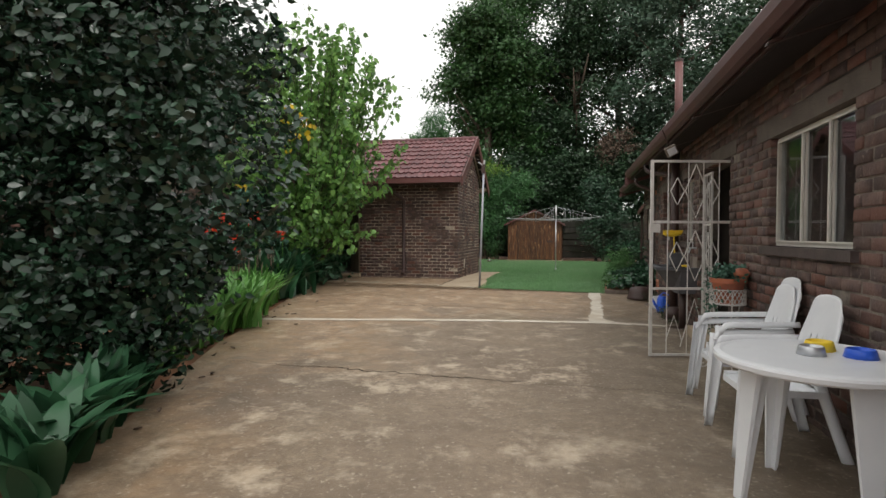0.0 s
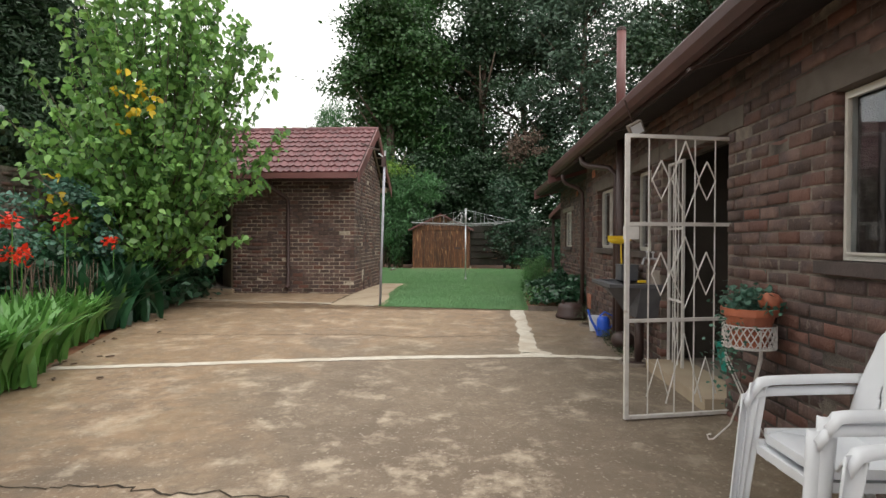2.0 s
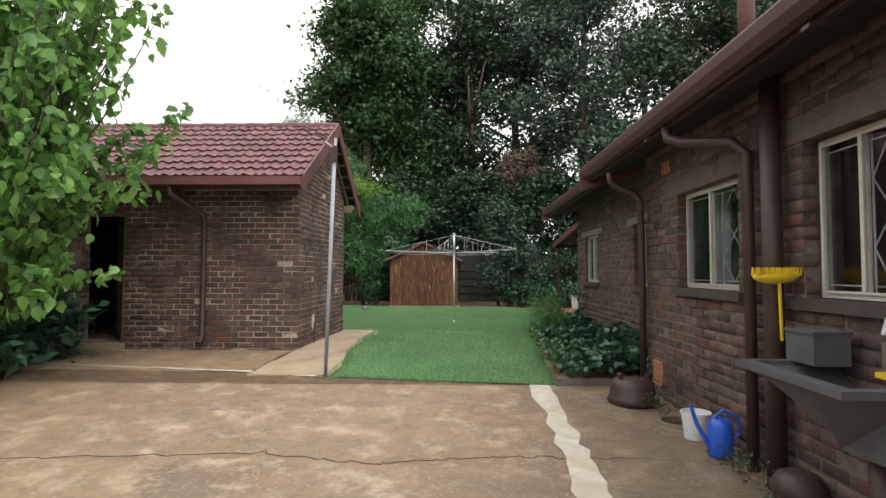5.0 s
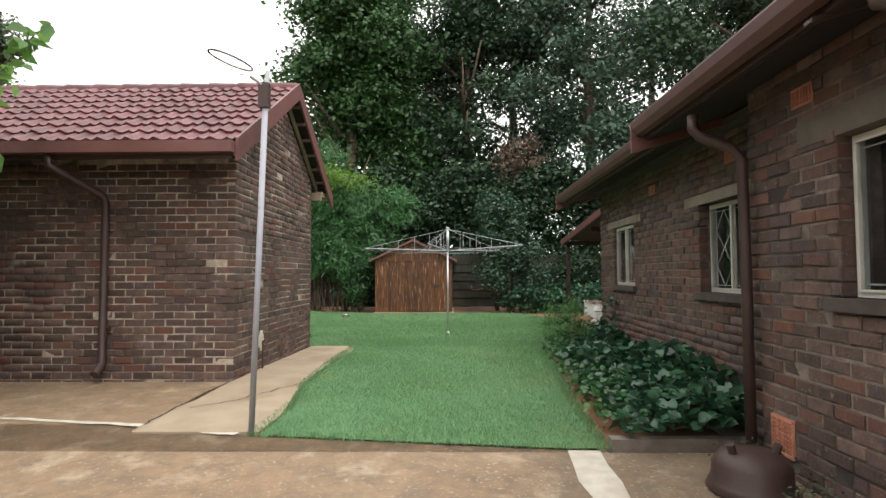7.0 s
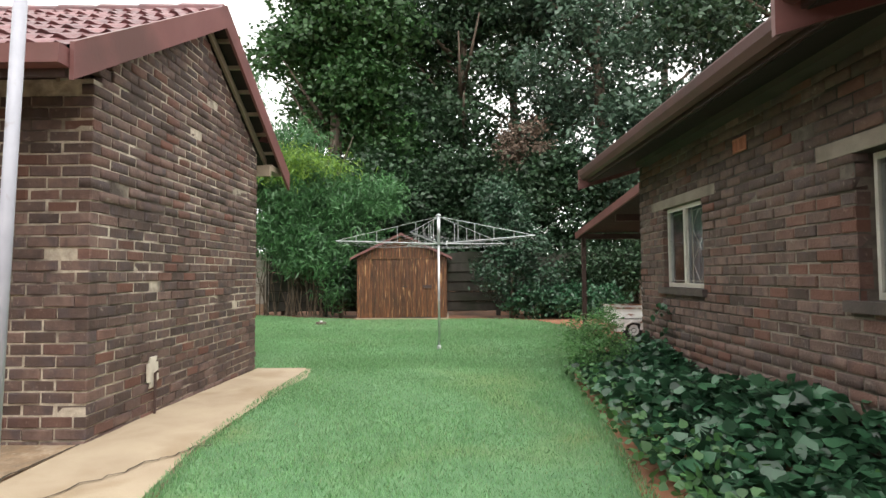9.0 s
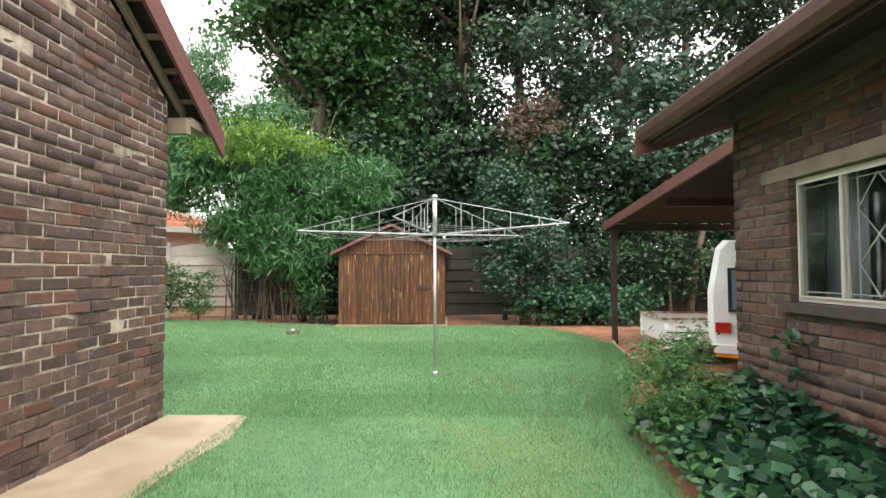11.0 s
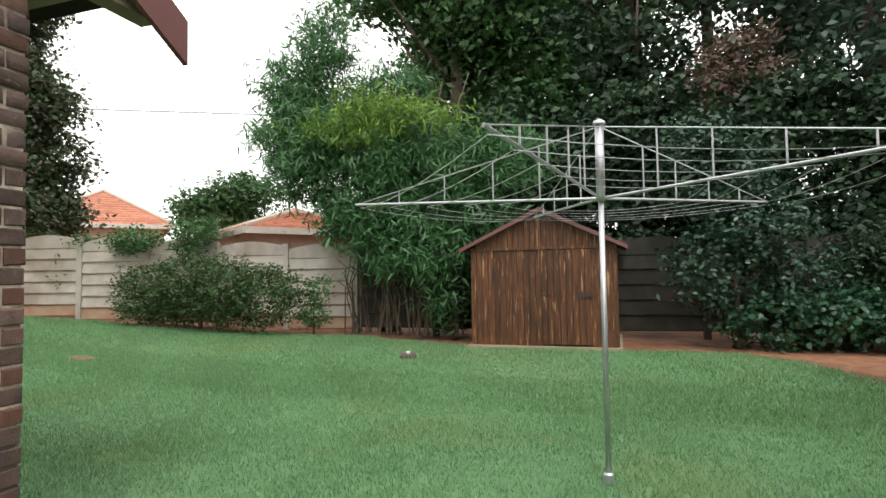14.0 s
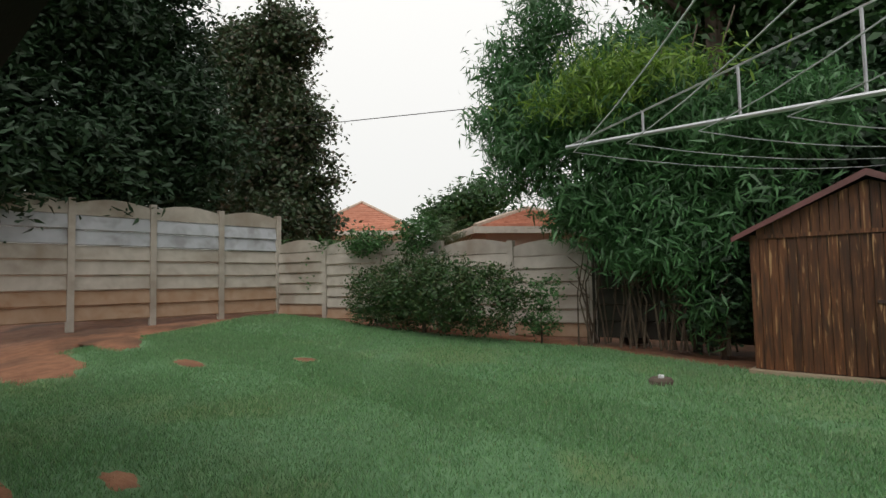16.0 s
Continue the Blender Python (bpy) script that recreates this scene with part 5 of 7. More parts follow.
v, f = leaf_mesh(rng, pp, 0.035, "oval", width=0.7)
array_mesh("trailing_foliage", v, f, L_BLUISH, pot, "trailing leafy stems", kind="stuff")
gourd = thing("clay_jar", "small orange clay jar on the pot", "jar", (2.12, 0.90, 0.75))
part("body", lathe([(0.02, 0), (0.06, 0.02), (0.075, 0.06), (0.05, 0.10), (0.02, 0.11)], 16), TERRA, gourd, smooth=True)

# ---- outdoor sink and its clutter ----
sink = thing("laundry_sink", "grey cement laundry trough on a brown pipe leg by the wall", "sink", (2.03, 3.60, -0.055))
bm = bmesh.new()
v = [bm.verts.new(p) for p in ((-0.02, -0.42, 0.76), (0.18, -0.42, 0.76), (0.18, 0.36, 0.76), (-0.30, 0.36, 0.76), (-0.30, -0.20, 0.76), (-0.04, -0.32, 0.45), (0.18, -0.32, 0.45), (0.18, -0.02, 0.45), (-0.06, -0.02, 0.45))]
for fidx in ((0, 4, 8, 5), (0, 5, 6, 1), (1, 6, 7, 2), (2, 7, 8, 4, 3), (5, 8, 7, 6)):
    bm.faces.new([v[i] for i in fidx])
bmesh.ops.recalc_face_normals(bm, faces=bm.faces)
bmesh.ops.solidify(bm, geom=bm.faces[:], thickness=0.03)
part("basin", bm, GREYPL, sink)
part("rim", boxes(((-0.36, -0.45, 0.75), (-0.28, 0.42, 0.785)), ((-0.28, 0.36, 0.75), (0.19, 0.42, 0.785)), ((-0.28, -0.45, 0.75), (0.19, -0.38, 0.785))), GREYPL, sink, bevel=0.006)
part("splashback", boxes(((0.16, -0.42, 0.76), (0.19, 0.02, 0.93))), LINTEL, sink, "pale splashback", bevel=0.004)
part("leg", rods((0.05, (0.05, -0.1, -0.15), (0.05, -0.1, 0.45)), n=12), DARKBROWN, sink, "brown pipe leg", smooth=True)
for y in (-0.30, -0.10):
    tp = part("tap", rods((0.012, (0.19, y, 1.05), (0.10, y, 1.05), (0.08, y, 0.98)), (0.008, (0.13, y, 1.05), (0.13, y, 1.12)), (0.008, (0.13, y - 0.035, 1.12), (0.13, y + 0.035, 1.12)), n=8), STEEL, sink, "chrome tap")
part("soap", boxes(((0.02, -0.2, 0.785), (0.09, -0.12, 0.81))), YELLOW, sink, "yellow soap bar", bevel=0.008)
cist = thing("grey_tub", "grey plastic tub standing on the trough", "tub", (2.04, 3.88, 0.731))
part("body", boxes(((-0.09, -0.12, 0), (0.10, 0.12, 0.165))), GREYPL, cist, bevel=0.02)
part("lid", boxes(((-0.10, -0.13, 0.166), (0.11, 0.13, 0.18))), GREYPL, cist, bevel=0.005)
mop = thing("yellow_broom", "yellow-headed broom leaning on the wall", "broom", (2.08, 4.28, -0.12))
part("handle", rods((0.010, (0.02, 0.02, 0.92), (0.0, 0, 1.28))), YELLOW, mop)
bm = lathe([(0.02, 0.0), (0.09, 0.012), (0.125, 0.035), (0.13, 0.06)], 20)
for vt in bm.verts:
    vt.co = Vector((vt.co.x * 1.1 - 0.02, vt.co.y * 0.4, vt.co.z + 1.27 + 0.12 * (vt.co.x * 0.3)))
part("head", bm, YELLOW, mop, "domed yellow head", smooth=True)
bm = bmesh.new()
for k in range(60):
    bx, by = -0.15 + 0.26 * (k % 20) / 19, -0.03 + 0.03 * (k // 20)
    tube(bm, [(bx, by, 1.32), (bx + 0.01 * math.sin(k * 2.1), by, 1.37)], 0.006, 4)
part("bristles", bm, YELLOW, mop, kind="stuff")


def ring_drain(at, r):
    t = thing("drain_gully", "round concrete drain gully with a grate", "drain", at)
    part("rim", lathe([(r, -0.05), (r, 0.022), (r * 0.82, 0.022), (r * 0.80, -0.04)], 24, False), LINTEL, t)
    part("grate", boxes(*[((-r * 0.7, x - 0.006, -0.012), (r * 0.7, x + 0.006, -0.002)) for x in np.linspace(-r * 0.6, r * 0.6, 8)]), DARKBROWN, t)
    return t


ring_drain((2.0, 3.36, -0.14), 0.17)
ring_drain((2.02, 5.75, -0.10), 0.17)
can = thing("watering_can", "blue plastic watering can", "watering can", (2.03, 4.98, -0.125))
part("body", lathe([(0.085, 0), (0.09, 0.02), (0.085, 0.22), (0.06, 0.27), (0.055, 0.27)], 20), BLUE, can, smooth=True)
part("handle", tube(bmesh.new(), [(0.06, 0, 0.08), (0.14, 0, 0.16), (0.13, 0, 0.28), (0.02, 0, 0.33), (-0.05, 0, 0.27)], 0.012, 8), BLUE, can)
part("spout", tube(bmesh.new(), [(-0.07, 0.0, 0.05), (-0.16, 0.03, 0.22), (-0.20, 0.04, 0.36)], [0.022, 0.016, 0.014], 8), BLUE, can)
bk = thing("bucket", "small white plastic bucket", "bucket", (2.02, 5.38, -0.12))
part("body", lathe([(0.085, 0), (0.11, 0.20), (0.118, 0.20), (0.118, 0.215), (0.105, 0.215), (0.08, 0.01), (0.01, 0.01)], 20, False), PLASTIC, bk)
drum = thing("iron_pot", "upturned black cast-iron pot", "pot", (1.84, 6.42, -0.075))
part("body", lathe([(0.235, 0), (0.25, 0.02), (0.235, 0.06), (0.22, 0.08), (0.215, 0.16), (0.17, 0.23), (0.05, 0.25)], 28), DARKBROWN, drum, smooth=True)
for s in (-1, 1):
    part("foot", rods((0.025, (0.12 * s, -0.03, 0.22), (0.14 * s, -0.04, 0.29)), n=8), DARKBROWN, drum)
vent = thing("air_vent", "orange terracotta air brick low in the wall", "air vent", (2.185, 6.70, 0.05))
bm = boxes(((0, -0.115, 0), (0.02, 0.115, 0.02)), ((0, -0.115, 0.22), (0.02, 0.115, 0.24)), *[((0, y - 0.006, 0.02), (0.018, y + 0.006, 0.22)) for y in np.linspace(-0.108, 0.108, 9)], *[((0, -0.11, z), (0.015, 0.11, z + 0.008)) for z in np.linspace(0.045, 0.195, 6)])
part("grille", bm, CLAYROOF, vent)
part("backing", boxes(((0.022, -0.11, 0.01), (0.026, 0.11, 0.23))), CRACK, vent)
for y, z, x in ((8.05, 2.22, FX), (10.0, 2.2, FX), (6.4, 2.22, NX)):
    v2 = thing("air_vent", "orange terracotta air brick high in the wall", "air vent", (x - 0.012, y, z))
    part("grille", boxes(((0, -0.1, 0), (0.01, 0.1, 0.012)), ((0, -0.1, 0.108), (0.01, 0.1, 0.12)), *[((0, q - 0.005, 0.012), (0.01, q + 0.005, 0.108)) for q in np.linspace(-0.095, 0.095, 8)]), CLAYROOF, v2)
lamp = thing("flood_light", "small square security light under the eaves", "wall light", (1.76, 2.5, 2.17))
housing = part("housing", boxes(((-0.065, -0.03, 0), (0.065, 0.03, 0.12))), LINTEL, lamp, bevel=0.008)
part("lens", boxes(((-0.052, -0.034, 0.014), (0.052, -0.0305, 0.106))), PLASTIC, housing, "pale lamp glass")
part("bracket", rods((0.008, (0.0, 0.02, 0.12), (0.02, 0.05, 0.34))), DARKBROWN, lamp)
lamp.rotation_euler = (radians(20), radians(-28), 0)
stone = thing("clay_pot", "dark round clay pot lying by the wall", "pot", (2.07, 4.12, -0.14))
part("body", lathe([(0.06, 0), (0.13, 0.05), (0.15, 0.12), (0.11, 0.19), (0.07, 0.21)], 16), DARKBROWN, stone, smooth=True)
tapw = thing("garden_tap", "garden tap with a pale patched surround on the gable wall", "tap", (-2.385, 10.12, 0.02))
part("pipe", rods((0.012, (0.03, 0, 0), (0.03, 0, 0.34), (0.06, 0.0, 0.36)), n=8), DARKBROWN, tapw)
part("patch", sheet(lambda u, v: (-0.0 + 0.008 * math.sin(u * 9) * math.sin(v * 7), (u - 0.5) * 0.17, 0.22 + v * 0.26), 5, 5, 0.012, lambda u, v: (u - 0.5) ** 2 + (v - 0.5) ** 2 > 0.27), STRIP, tapw, "pale mortar patch")

# ---- precast fences ----
def fence_run(label, p, q, bays, h0, rows, z0, z1, kinds, arch=True, skip_last=False):
    """Precast panels between slotted posts from p to q; z0, z1: ground at the ends."""
    p, q = Vector(p), Vector(q)
    d = (q - p)
    L = d.length / bays
    ang = math.degrees(math.atan2(d.y, d.x))
    f = thing("fence", label, "fence", (p.x, p.y, 0), ang)
    rh = h0 / rows
    for b in range(bays + 1):
        z = z0 + (z1 - z0) * b / bays
        part("post", boxes(((b * L - 0.06, -0.075, z - 0.2), (b * L + 0.06, 0.06, z + h0 + 0.02))), kinds[-1], f, bevel=0.008)
    for b in range(bays):
        z = z0 + (z1 - z0) * (b + 0.5) / bays
        for r in range(rows):
            lo, hi = z + r * rh, z + (r + 1) * rh - 0.004
            m = kinds[min(r, len(kinds) - 2)]
            if arch and r == rows - 1:
                bm = bmesh.new()
                n = 10
                for s in range(n):
                    xa, xb = 0.06 + (L - 0.12) * s / n, 0.06 + (L - 0.12) * (s + 1) / n
                    ha, hb = (0.10 * math.sin(math.pi * s / n), 0.10 * math.sin(math.pi * (s + 1) / n))
                    box(bm, (b * L + xa, -0.02, lo), (b * L + xb, 0.02, hi - 0.02))
                bm.verts.ensure_lookup_table()
                for vtx in bm.verts:
                    if vtx.co.z > lo + 0.01:
                        u = (vtx.co.x - b * L - 0.06) / (L - 0.12)
                        vtx.co.z += 0.11 * math.sin(math.pi * min(1, max(0, u))) - 0.04
                bmesh.ops.remove_doubles(bm, verts=bm.verts, dist=1e-4)
            else:
                bm = bmesh.new()
                plate(bm, [(b * L + 0.06, y, zz) for y, zz in ((0.02, lo), (0.02, hi), (0.006, hi), (-0.004, hi - 0.016), (-0.046, lo + 0.020), (-0.024, lo))], (L - 0.12, 0, 0))
            part("panel", bm, m, f)
    return f


fence_run("pale precast concrete fence at the back of the garden", (-13.1, 19.9), (-5.3, 21.68), 5, 1.80, 7, 0.46, 0.05, (FENCE_RED, FENCE, FENCE, FENCE, FENCE, FENCE, FENCE, FENCE))
fence_run("precast concrete fence with a pale painted top along the side", (-13.1, 9.4), (-13.1, 19.9), 7, 2.40, 8, 0.60, 0.50, (FENCE_RED, FENCE_RED, FENCE, FENCE, FENCE, FENCE_BLUE, FENCE_BLUE, FENCE, FENCE))
# takes the shaded copy of the fence concrete
fence_run("precast concrete fence behind the shed, shade in its colour", (-5.3, 21.68), (12.0, 22.9), 10, 1.75, 6, 0.12, 0.05, (FENCE_SHADED,) * 8)
part("wall_garden", boxes(((-7.9, -8.0, -0.3), (-7.68, 9.2, 2.44))), MORTAR, None, "brown brick garden wall behind the bed", kind="structure")

# ---- trailer and caravan ----
RUSTRIM = material("flaking rust", (0.20, 0.085, 0.045), (0.36, 0.17, 0.10), 14, 0.9, 0.7, 50, c3=(0.62, 0.58, 0.53), scale3=7, cut3=(0.5, 0.58))
tr = thing("trailer", "rusting white pickup-bed trailer parked under the carport", "trailer", (3.98, 16.3, -0.075), -4)


def side_shell(x0, x1, prof, mat, name, label=""):
    """A pressed steel side: a curved section (y, z) drawn along x."""
    bm = bmesh.new()
    rows = []
    for x, k in ((x0, 0.03), (x0 + 0.05, 0.0), (x1 - 0.04, 0.0), (x1, 0.02)):
        rows.append([bm.verts.new((x, y + k, z)) for y, z in prof] + [bm.verts.new((x, y + 0.03 + k * 0.5, z)) for y, z in prof[::-1]])
    n = len(rows[0])
    for a, b in zip(rows, rows[1:]):
        for q in range(n):
            bm.faces.new((a[q], a[(q + 1) % n], b[(q + 1) % n], b[q]))
    bm.faces.new(rows[0][::-1])
    bm.faces.new(rows[-1])
    return part(name, bm, mat, tr, label)


side_shell(-0.60, 0.48, [(-0.40, 0.22), (-0.445, 0.27), (-0.455, 0.36), (-0.45, 0.44), (-0.41, 0.53), (-0.40, 0.60)], RUSTY, "near_side", "curved white side panel with peeling paint")
side_shell(-0.60, 0.48, [(0.84, 0.22), (0.84, 0.40), (0.84, 0.60)], RUSTY, "far_side", "white side panel")
part("bed_floor", boxes(((-0.58, -0.36, 0.24), (0.46, 0.83, 0.28))), RUSTRIM, tr, "rusty bed floor")
part("front_panel", boxes(((-0.59, -0.36, 0.26), (-0.56, 0.83, 0.59))), RUSTY, tr)
part("tailgate", boxes(((0.45, -0.37, 0.24), (0.50, 0.83, 0.58))), RUSTY, tr, "white tailgate with rust runs", bevel=0.01)
part("top_rail", boxes(((-0.62, -0.425, 0.595), (0.50, -0.37, 0.622)), ((-0.62, 0.82, 0.595), (0.50, 0.87, 0.622)), ((0.45, -0.37, 0.58), (0.51, 0.82, 0.62)), ((-0.62, -0.37, 0.59), (-0.56, 0.82, 0.62))), RUSTRIM, tr, "badly rusted top rail", bevel=0.008)
part("trim_strip", boxes(((-0.60, -0.462, 0.405), (0.42, -0.450, 0.418))), TYRE, tr, "thin dark trim strip")
part("wheel_arch", tube(bmesh.new(), [(-0.50, -0.46, 0.20), (-0.47, -0.465, 0.30), (-0.36, -0.47, 0.36), (-0.22, -0.47, 0.35), (-0.12, -0.47, 0.26), (-0.02, -0.465, 0.19)], 0.022, 8), RUSTY, tr, "dented white wheel arch")
part("mudguard", box(bmesh.new(), (-0.26, -0.49, 0.16), (-0.14, -0.465, 0.38), pose(0, 0, 0, 0, 12, 0)), RUSTY, tr, "bent white mudguard plate", bevel=0.008)
part("chassis_rail", boxes(((-0.1, -0.44, 0.165), (0.62, -0.39, 0.215))), RUSTRIM, tr, "rusty chassis rail")
part("front_step", boxes(((-0.66, -0.44, 0.17), (-0.52, -0.36, 0.22))), RUSTY, tr, bevel=0.01)
part("wheel_well", boxes(((-0.50, -0.435, 0.10), (-0.06, -0.40, 0.34))), TYRE, tr, "dark wheel well")
tail = part("tail_light", boxes(((0.36, -0.475, 0.36), (0.45, -0.44, 0.53))), REDLENS, tr, "red tail lamp", bevel=0.005)
part("lamp_surround", boxes(((0.345, -0.468, 0.345), (0.465, -0.44, 0.36)), ((0.345, -0.468, 0.53), (0.465, -0.44, 0.545))), RUSTRIM, tail, "rusted lamp surround")


def wheel(parent, at, r, w, axis_y=True):
    prof = [(r * 0.6, -w / 2), (r * 0.92, -w / 2), (r, -w * 0.35), (r, w * 0.35), (r * 0.92, w / 2), (r * 0.6, w / 2), (r * 0.55, w * 0.3), (r * 0.55, -w * 0.3)]
    bm = lathe(prof + [prof[0]], 28, False)
    bmesh.ops.transform(bm, matrix=Matrix.Translation(at) @ Euler((radians(90), 0, 0)).to_matrix().to_4x4() if axis_y else Matrix.Translation(at) @ Euler((0, radians(90), 0)).to_matrix().to_4x4(), verts=bm.verts)
    ty = part("tyre", bm, TYRE, parent, "worn black tyre", smooth=False)
    bm = lathe([(r * 0.56, -w * 0.2), (r * 0.5, w * 0.32), (r * 0.2, w * 0.26), (r * 0.18, w * 0.34), (0.01, w * 0.34)], 20)
    bmesh.ops.transform(bm, matrix=Matrix.Translation(at) @ Euler((radians(90), 0, 0)).to_matrix().to_4x4() if axis_y else Matrix.Translation(at) @ Euler((0, radians(90), 0)).to_matrix().to_4x4(), verts=bm.verts)
    part("rim", bm, PLASTIC, ty, "pale steel wheel rim")


wheel(tr, (-0.32, -0.40, 0.19), 0.19, 0.13)

cv = thing("caravan", "white touring caravan under the carport, seen from the rear", "caravan", (4.21, 13.9, -0.085), -27)
# body: profile along x (its width) with rounded edges, length along y
bm = bmesh.new()
prof = [(-1.02, 0.42), (-1.06, 0.60), (-1.06, 1.10), (-0.97, 1.62), (-0.88, 1.72), (0.88, 1.72), (0.97, 1.62), (1.06, 1.10), (1.06, 0.60), (1.02, 0.42)]
ring = []
for y, ins, dz in ((0.0, 0.06, 0.0), (0.06, 0.0, 0.0), (3.6, 0.0, 0.0), (3.75, 0.1, 0.0)):
    ring.append([bm.verts.new((x * (1 - ins), y + (0.10 * max(0, z - 1.0) if y < 1 else 0), 0.42 + (z - 0.42) * (0.99 - ins * 0.4))) for x, z in prof])
for a, b in zip(ring, ring[1:]):
    for i in range(len(prof)):
        j = (i + 1) % len(prof)
        bm.faces.new((a[i], a[j], b[j], b[i]))
bm.faces.new(ring[0][::-1])
bm.faces.new(ring[-1])
part("body", bm, WHITECAR, cv, "white moulded caravan body", bevel=0.02)
part("roof_hatch", boxes(((-0.55, 0.5, 1.69), (0.5, 1.6, 1.78))), WHITECAR, cv, "raised roof hatch", bevel=0.03)
rear = part("rear_window", boxes(((-0.80, -0.02, 0.88), (0.80, 0.02, 1.34))), material("blue curtained window", (0.16, 0.24, 0.30), (0.22, 0.31, 0.38), 5, 0.12, 0.0, stretch=(9, 1, 0.4)), cv, "bluish curtained rear window", bevel=0.01)
bm = bmesh.new()
for lo, hi in (((-0.84, -0.03, 0.85), (0.84, 0.0, 0.88)), ((-0.84, -0.03, 1.34), (0.84, 0.0, 1.37)), ((-0.84, -0.03, 0.88), (-0.80, 0.0, 1.34)), ((0.80, -0.03, 0.88), (0.84, 0.0, 1.34))):
    box(bm, lo, hi)
part("window_frame", bm, TYRE, rear, "black rubber window surround")
part("rear_bumper", boxes(((-1.0, -0.05, 0.36), (1.0, 0.1, 0.46))), WHITECAR, cv, bevel=0.02)
part("yellow_sill", boxes(((-0.98, -0.045, 0.315), (0.98, 0.08, 0.355))), AMBER, cv, "yellow lower edge", bevel=0.008)
for s in (-1, 1):
    tl = part("tail_light", boxes(((s * 0.90 - 0.08, -0.03, 0.60), (s * 0.90 + 0.08, 0.02, 0.72))), REDLENS, cv, "red tail lamp", bevel=0.01)
    part("reflector", boxes(((s * 0.42 - 0.035, -0.025, 0.56), (s * 0.42 + 0.035, 0.01, 0.595))), REDLENS, cv, "small red reflector")
plate_ob = part("number_plate", boxes(((-0.30, -0.03, 0.475), (0.16, -0.01, 0.58))), LINTEL, cv, "pale number plate", bevel=0.004)
part("plate_text", boxes(*[((-0.26 + 0.05 * i, -0.033, 0.495), (-0.26 + 0.05 * i + 0.03, -0.0305, 0.56)) for i in range(8) if i != 4]), TYRE, plate_ob, "dark plate marks", kind="stuff")
wheel(cv, (-0.95, 1.9, 0.30), 0.29, 0.18, False)
wheel(cv, (0.95, 1.9, 0.30), 0.29, 0.18, False)

# ---- neighbours' houses ----
def far_house(label, at, rz, w, d, h, rh):
    t = thing("neighbour_house", label, "house", at, rz)
    part("wall", boxes(((-w / 2, -d / 2, 0), (w / 2, d / 2, h))), PALEWALL, t)
    o, V, F = 0.5, [], []
    n = 14
    cs = [(-w / 2 - o, -d / 2 - o), (w / 2 + o, -d / 2 - o), (w / 2 + o, d / 2 + o), (-w / 2 - o, d / 2 + o)]
    rl = max(0.2, w / 2 - d / 2)
    tops = [(-rl, 0), (rl, 0), (rl, 0), (-rl, 0)]
    for k in range(4):
        a, b, c, e = cs[k], cs[(k + 1) % 4], tops[(k + 1) % 4], tops[k]
        for r in range(n):
            for s, lift in ((r / n, 0.05), ((r + 1.02) / n, 0.0)):
                for pa, pb in ((a, e), (b, c)):
                    V.append((pa[0] + (pb[0] - pa[0]) * s, pa[1] + (pb[1] - pa[1]) * s, h - 0.15 + rh * s + lift))
            q = len(V) - 4
            F += [(q, q + 1, q + 3, q + 2)]
            V += [(V[q][0], V[q][1], V[q][2] - 0.07), (V[q + 1][0], V[q + 1][1], V[q + 1][2] - 0.07)]
            F += [(q + 4, q + 5, q + 1, q)]
    array_mesh("roof", V, F, CLAYROOF, t, "orange clay tile hip roof", kind="stuff")
    bm = bmesh.new()
    for k in range(4):
        tube(bm, [(*cs[k], h - 0.1), (*tops[k], h - 0.1 + rh)], 0.09, 6)
    tube(bm, [(-rl, 0, h - 0.1 + rh), (rl, 0, h - 0.1 + rh)], 0.09, 6)
    part("ridge", bm, PALEWALL, t, "pale mortared ridge tiles")
    part("fascia", boxes(((-w / 2 - o, -d / 2 - o - 0.05, h - 0.35), (w / 2 + o, -d / 2 - o, h - 0.12)), ((w / 2 + o, -d / 2 - o, h - 0.35), (w / 2 + o + 0.05, d / 2 + o, h - 0.12))), FRAME, t, "white fascia")
    for x in np.linspace(-w / 2 + 1.2, w / 2 - 1.2, 3):
        wn_ = part("window", boxes(((x - 0.6, -d / 2 - 0.03, 0.9), (x + 0.6, -d / 2 + 0.02, 2.1))), DARKROOM, t, "dark window")
    return t


far_house("neighbour's pale house with an orange tiled roof", (-13.9, 31.6, 0.2), -36, 7.6, 4.8, 2.9, 1.0)
far_house("neighbour's house with an orange tiled gable roof", (-31.0, 37.5, 0.2), -42, 13, 6, 4.1, 2.2)
wire = thing("overhead_wire", "thin overhead cable across the sky", "cable", (-12.9, 21.9, 0))
part("cable", tube(bmesh.new(), [(-9, -2.5, 6.4), (0, 0, 5.75), (4.5, 2.5, 5.8), (11, 6, 6.6)], 0.012, 5), TYRE, wire)

# ---- trees ----
def blobs_in(rng, x0, x1, y0, y1, z0, z1, n, r0, r1):
    return [(rng.uniform(x0, x1), rng.uniform(y0, y1), rng.uniform(z0, z1), *(rng.uniform(r0, r1, 2)), rng.uniform(r0, r1) * 0.8) for _ in range(n)]


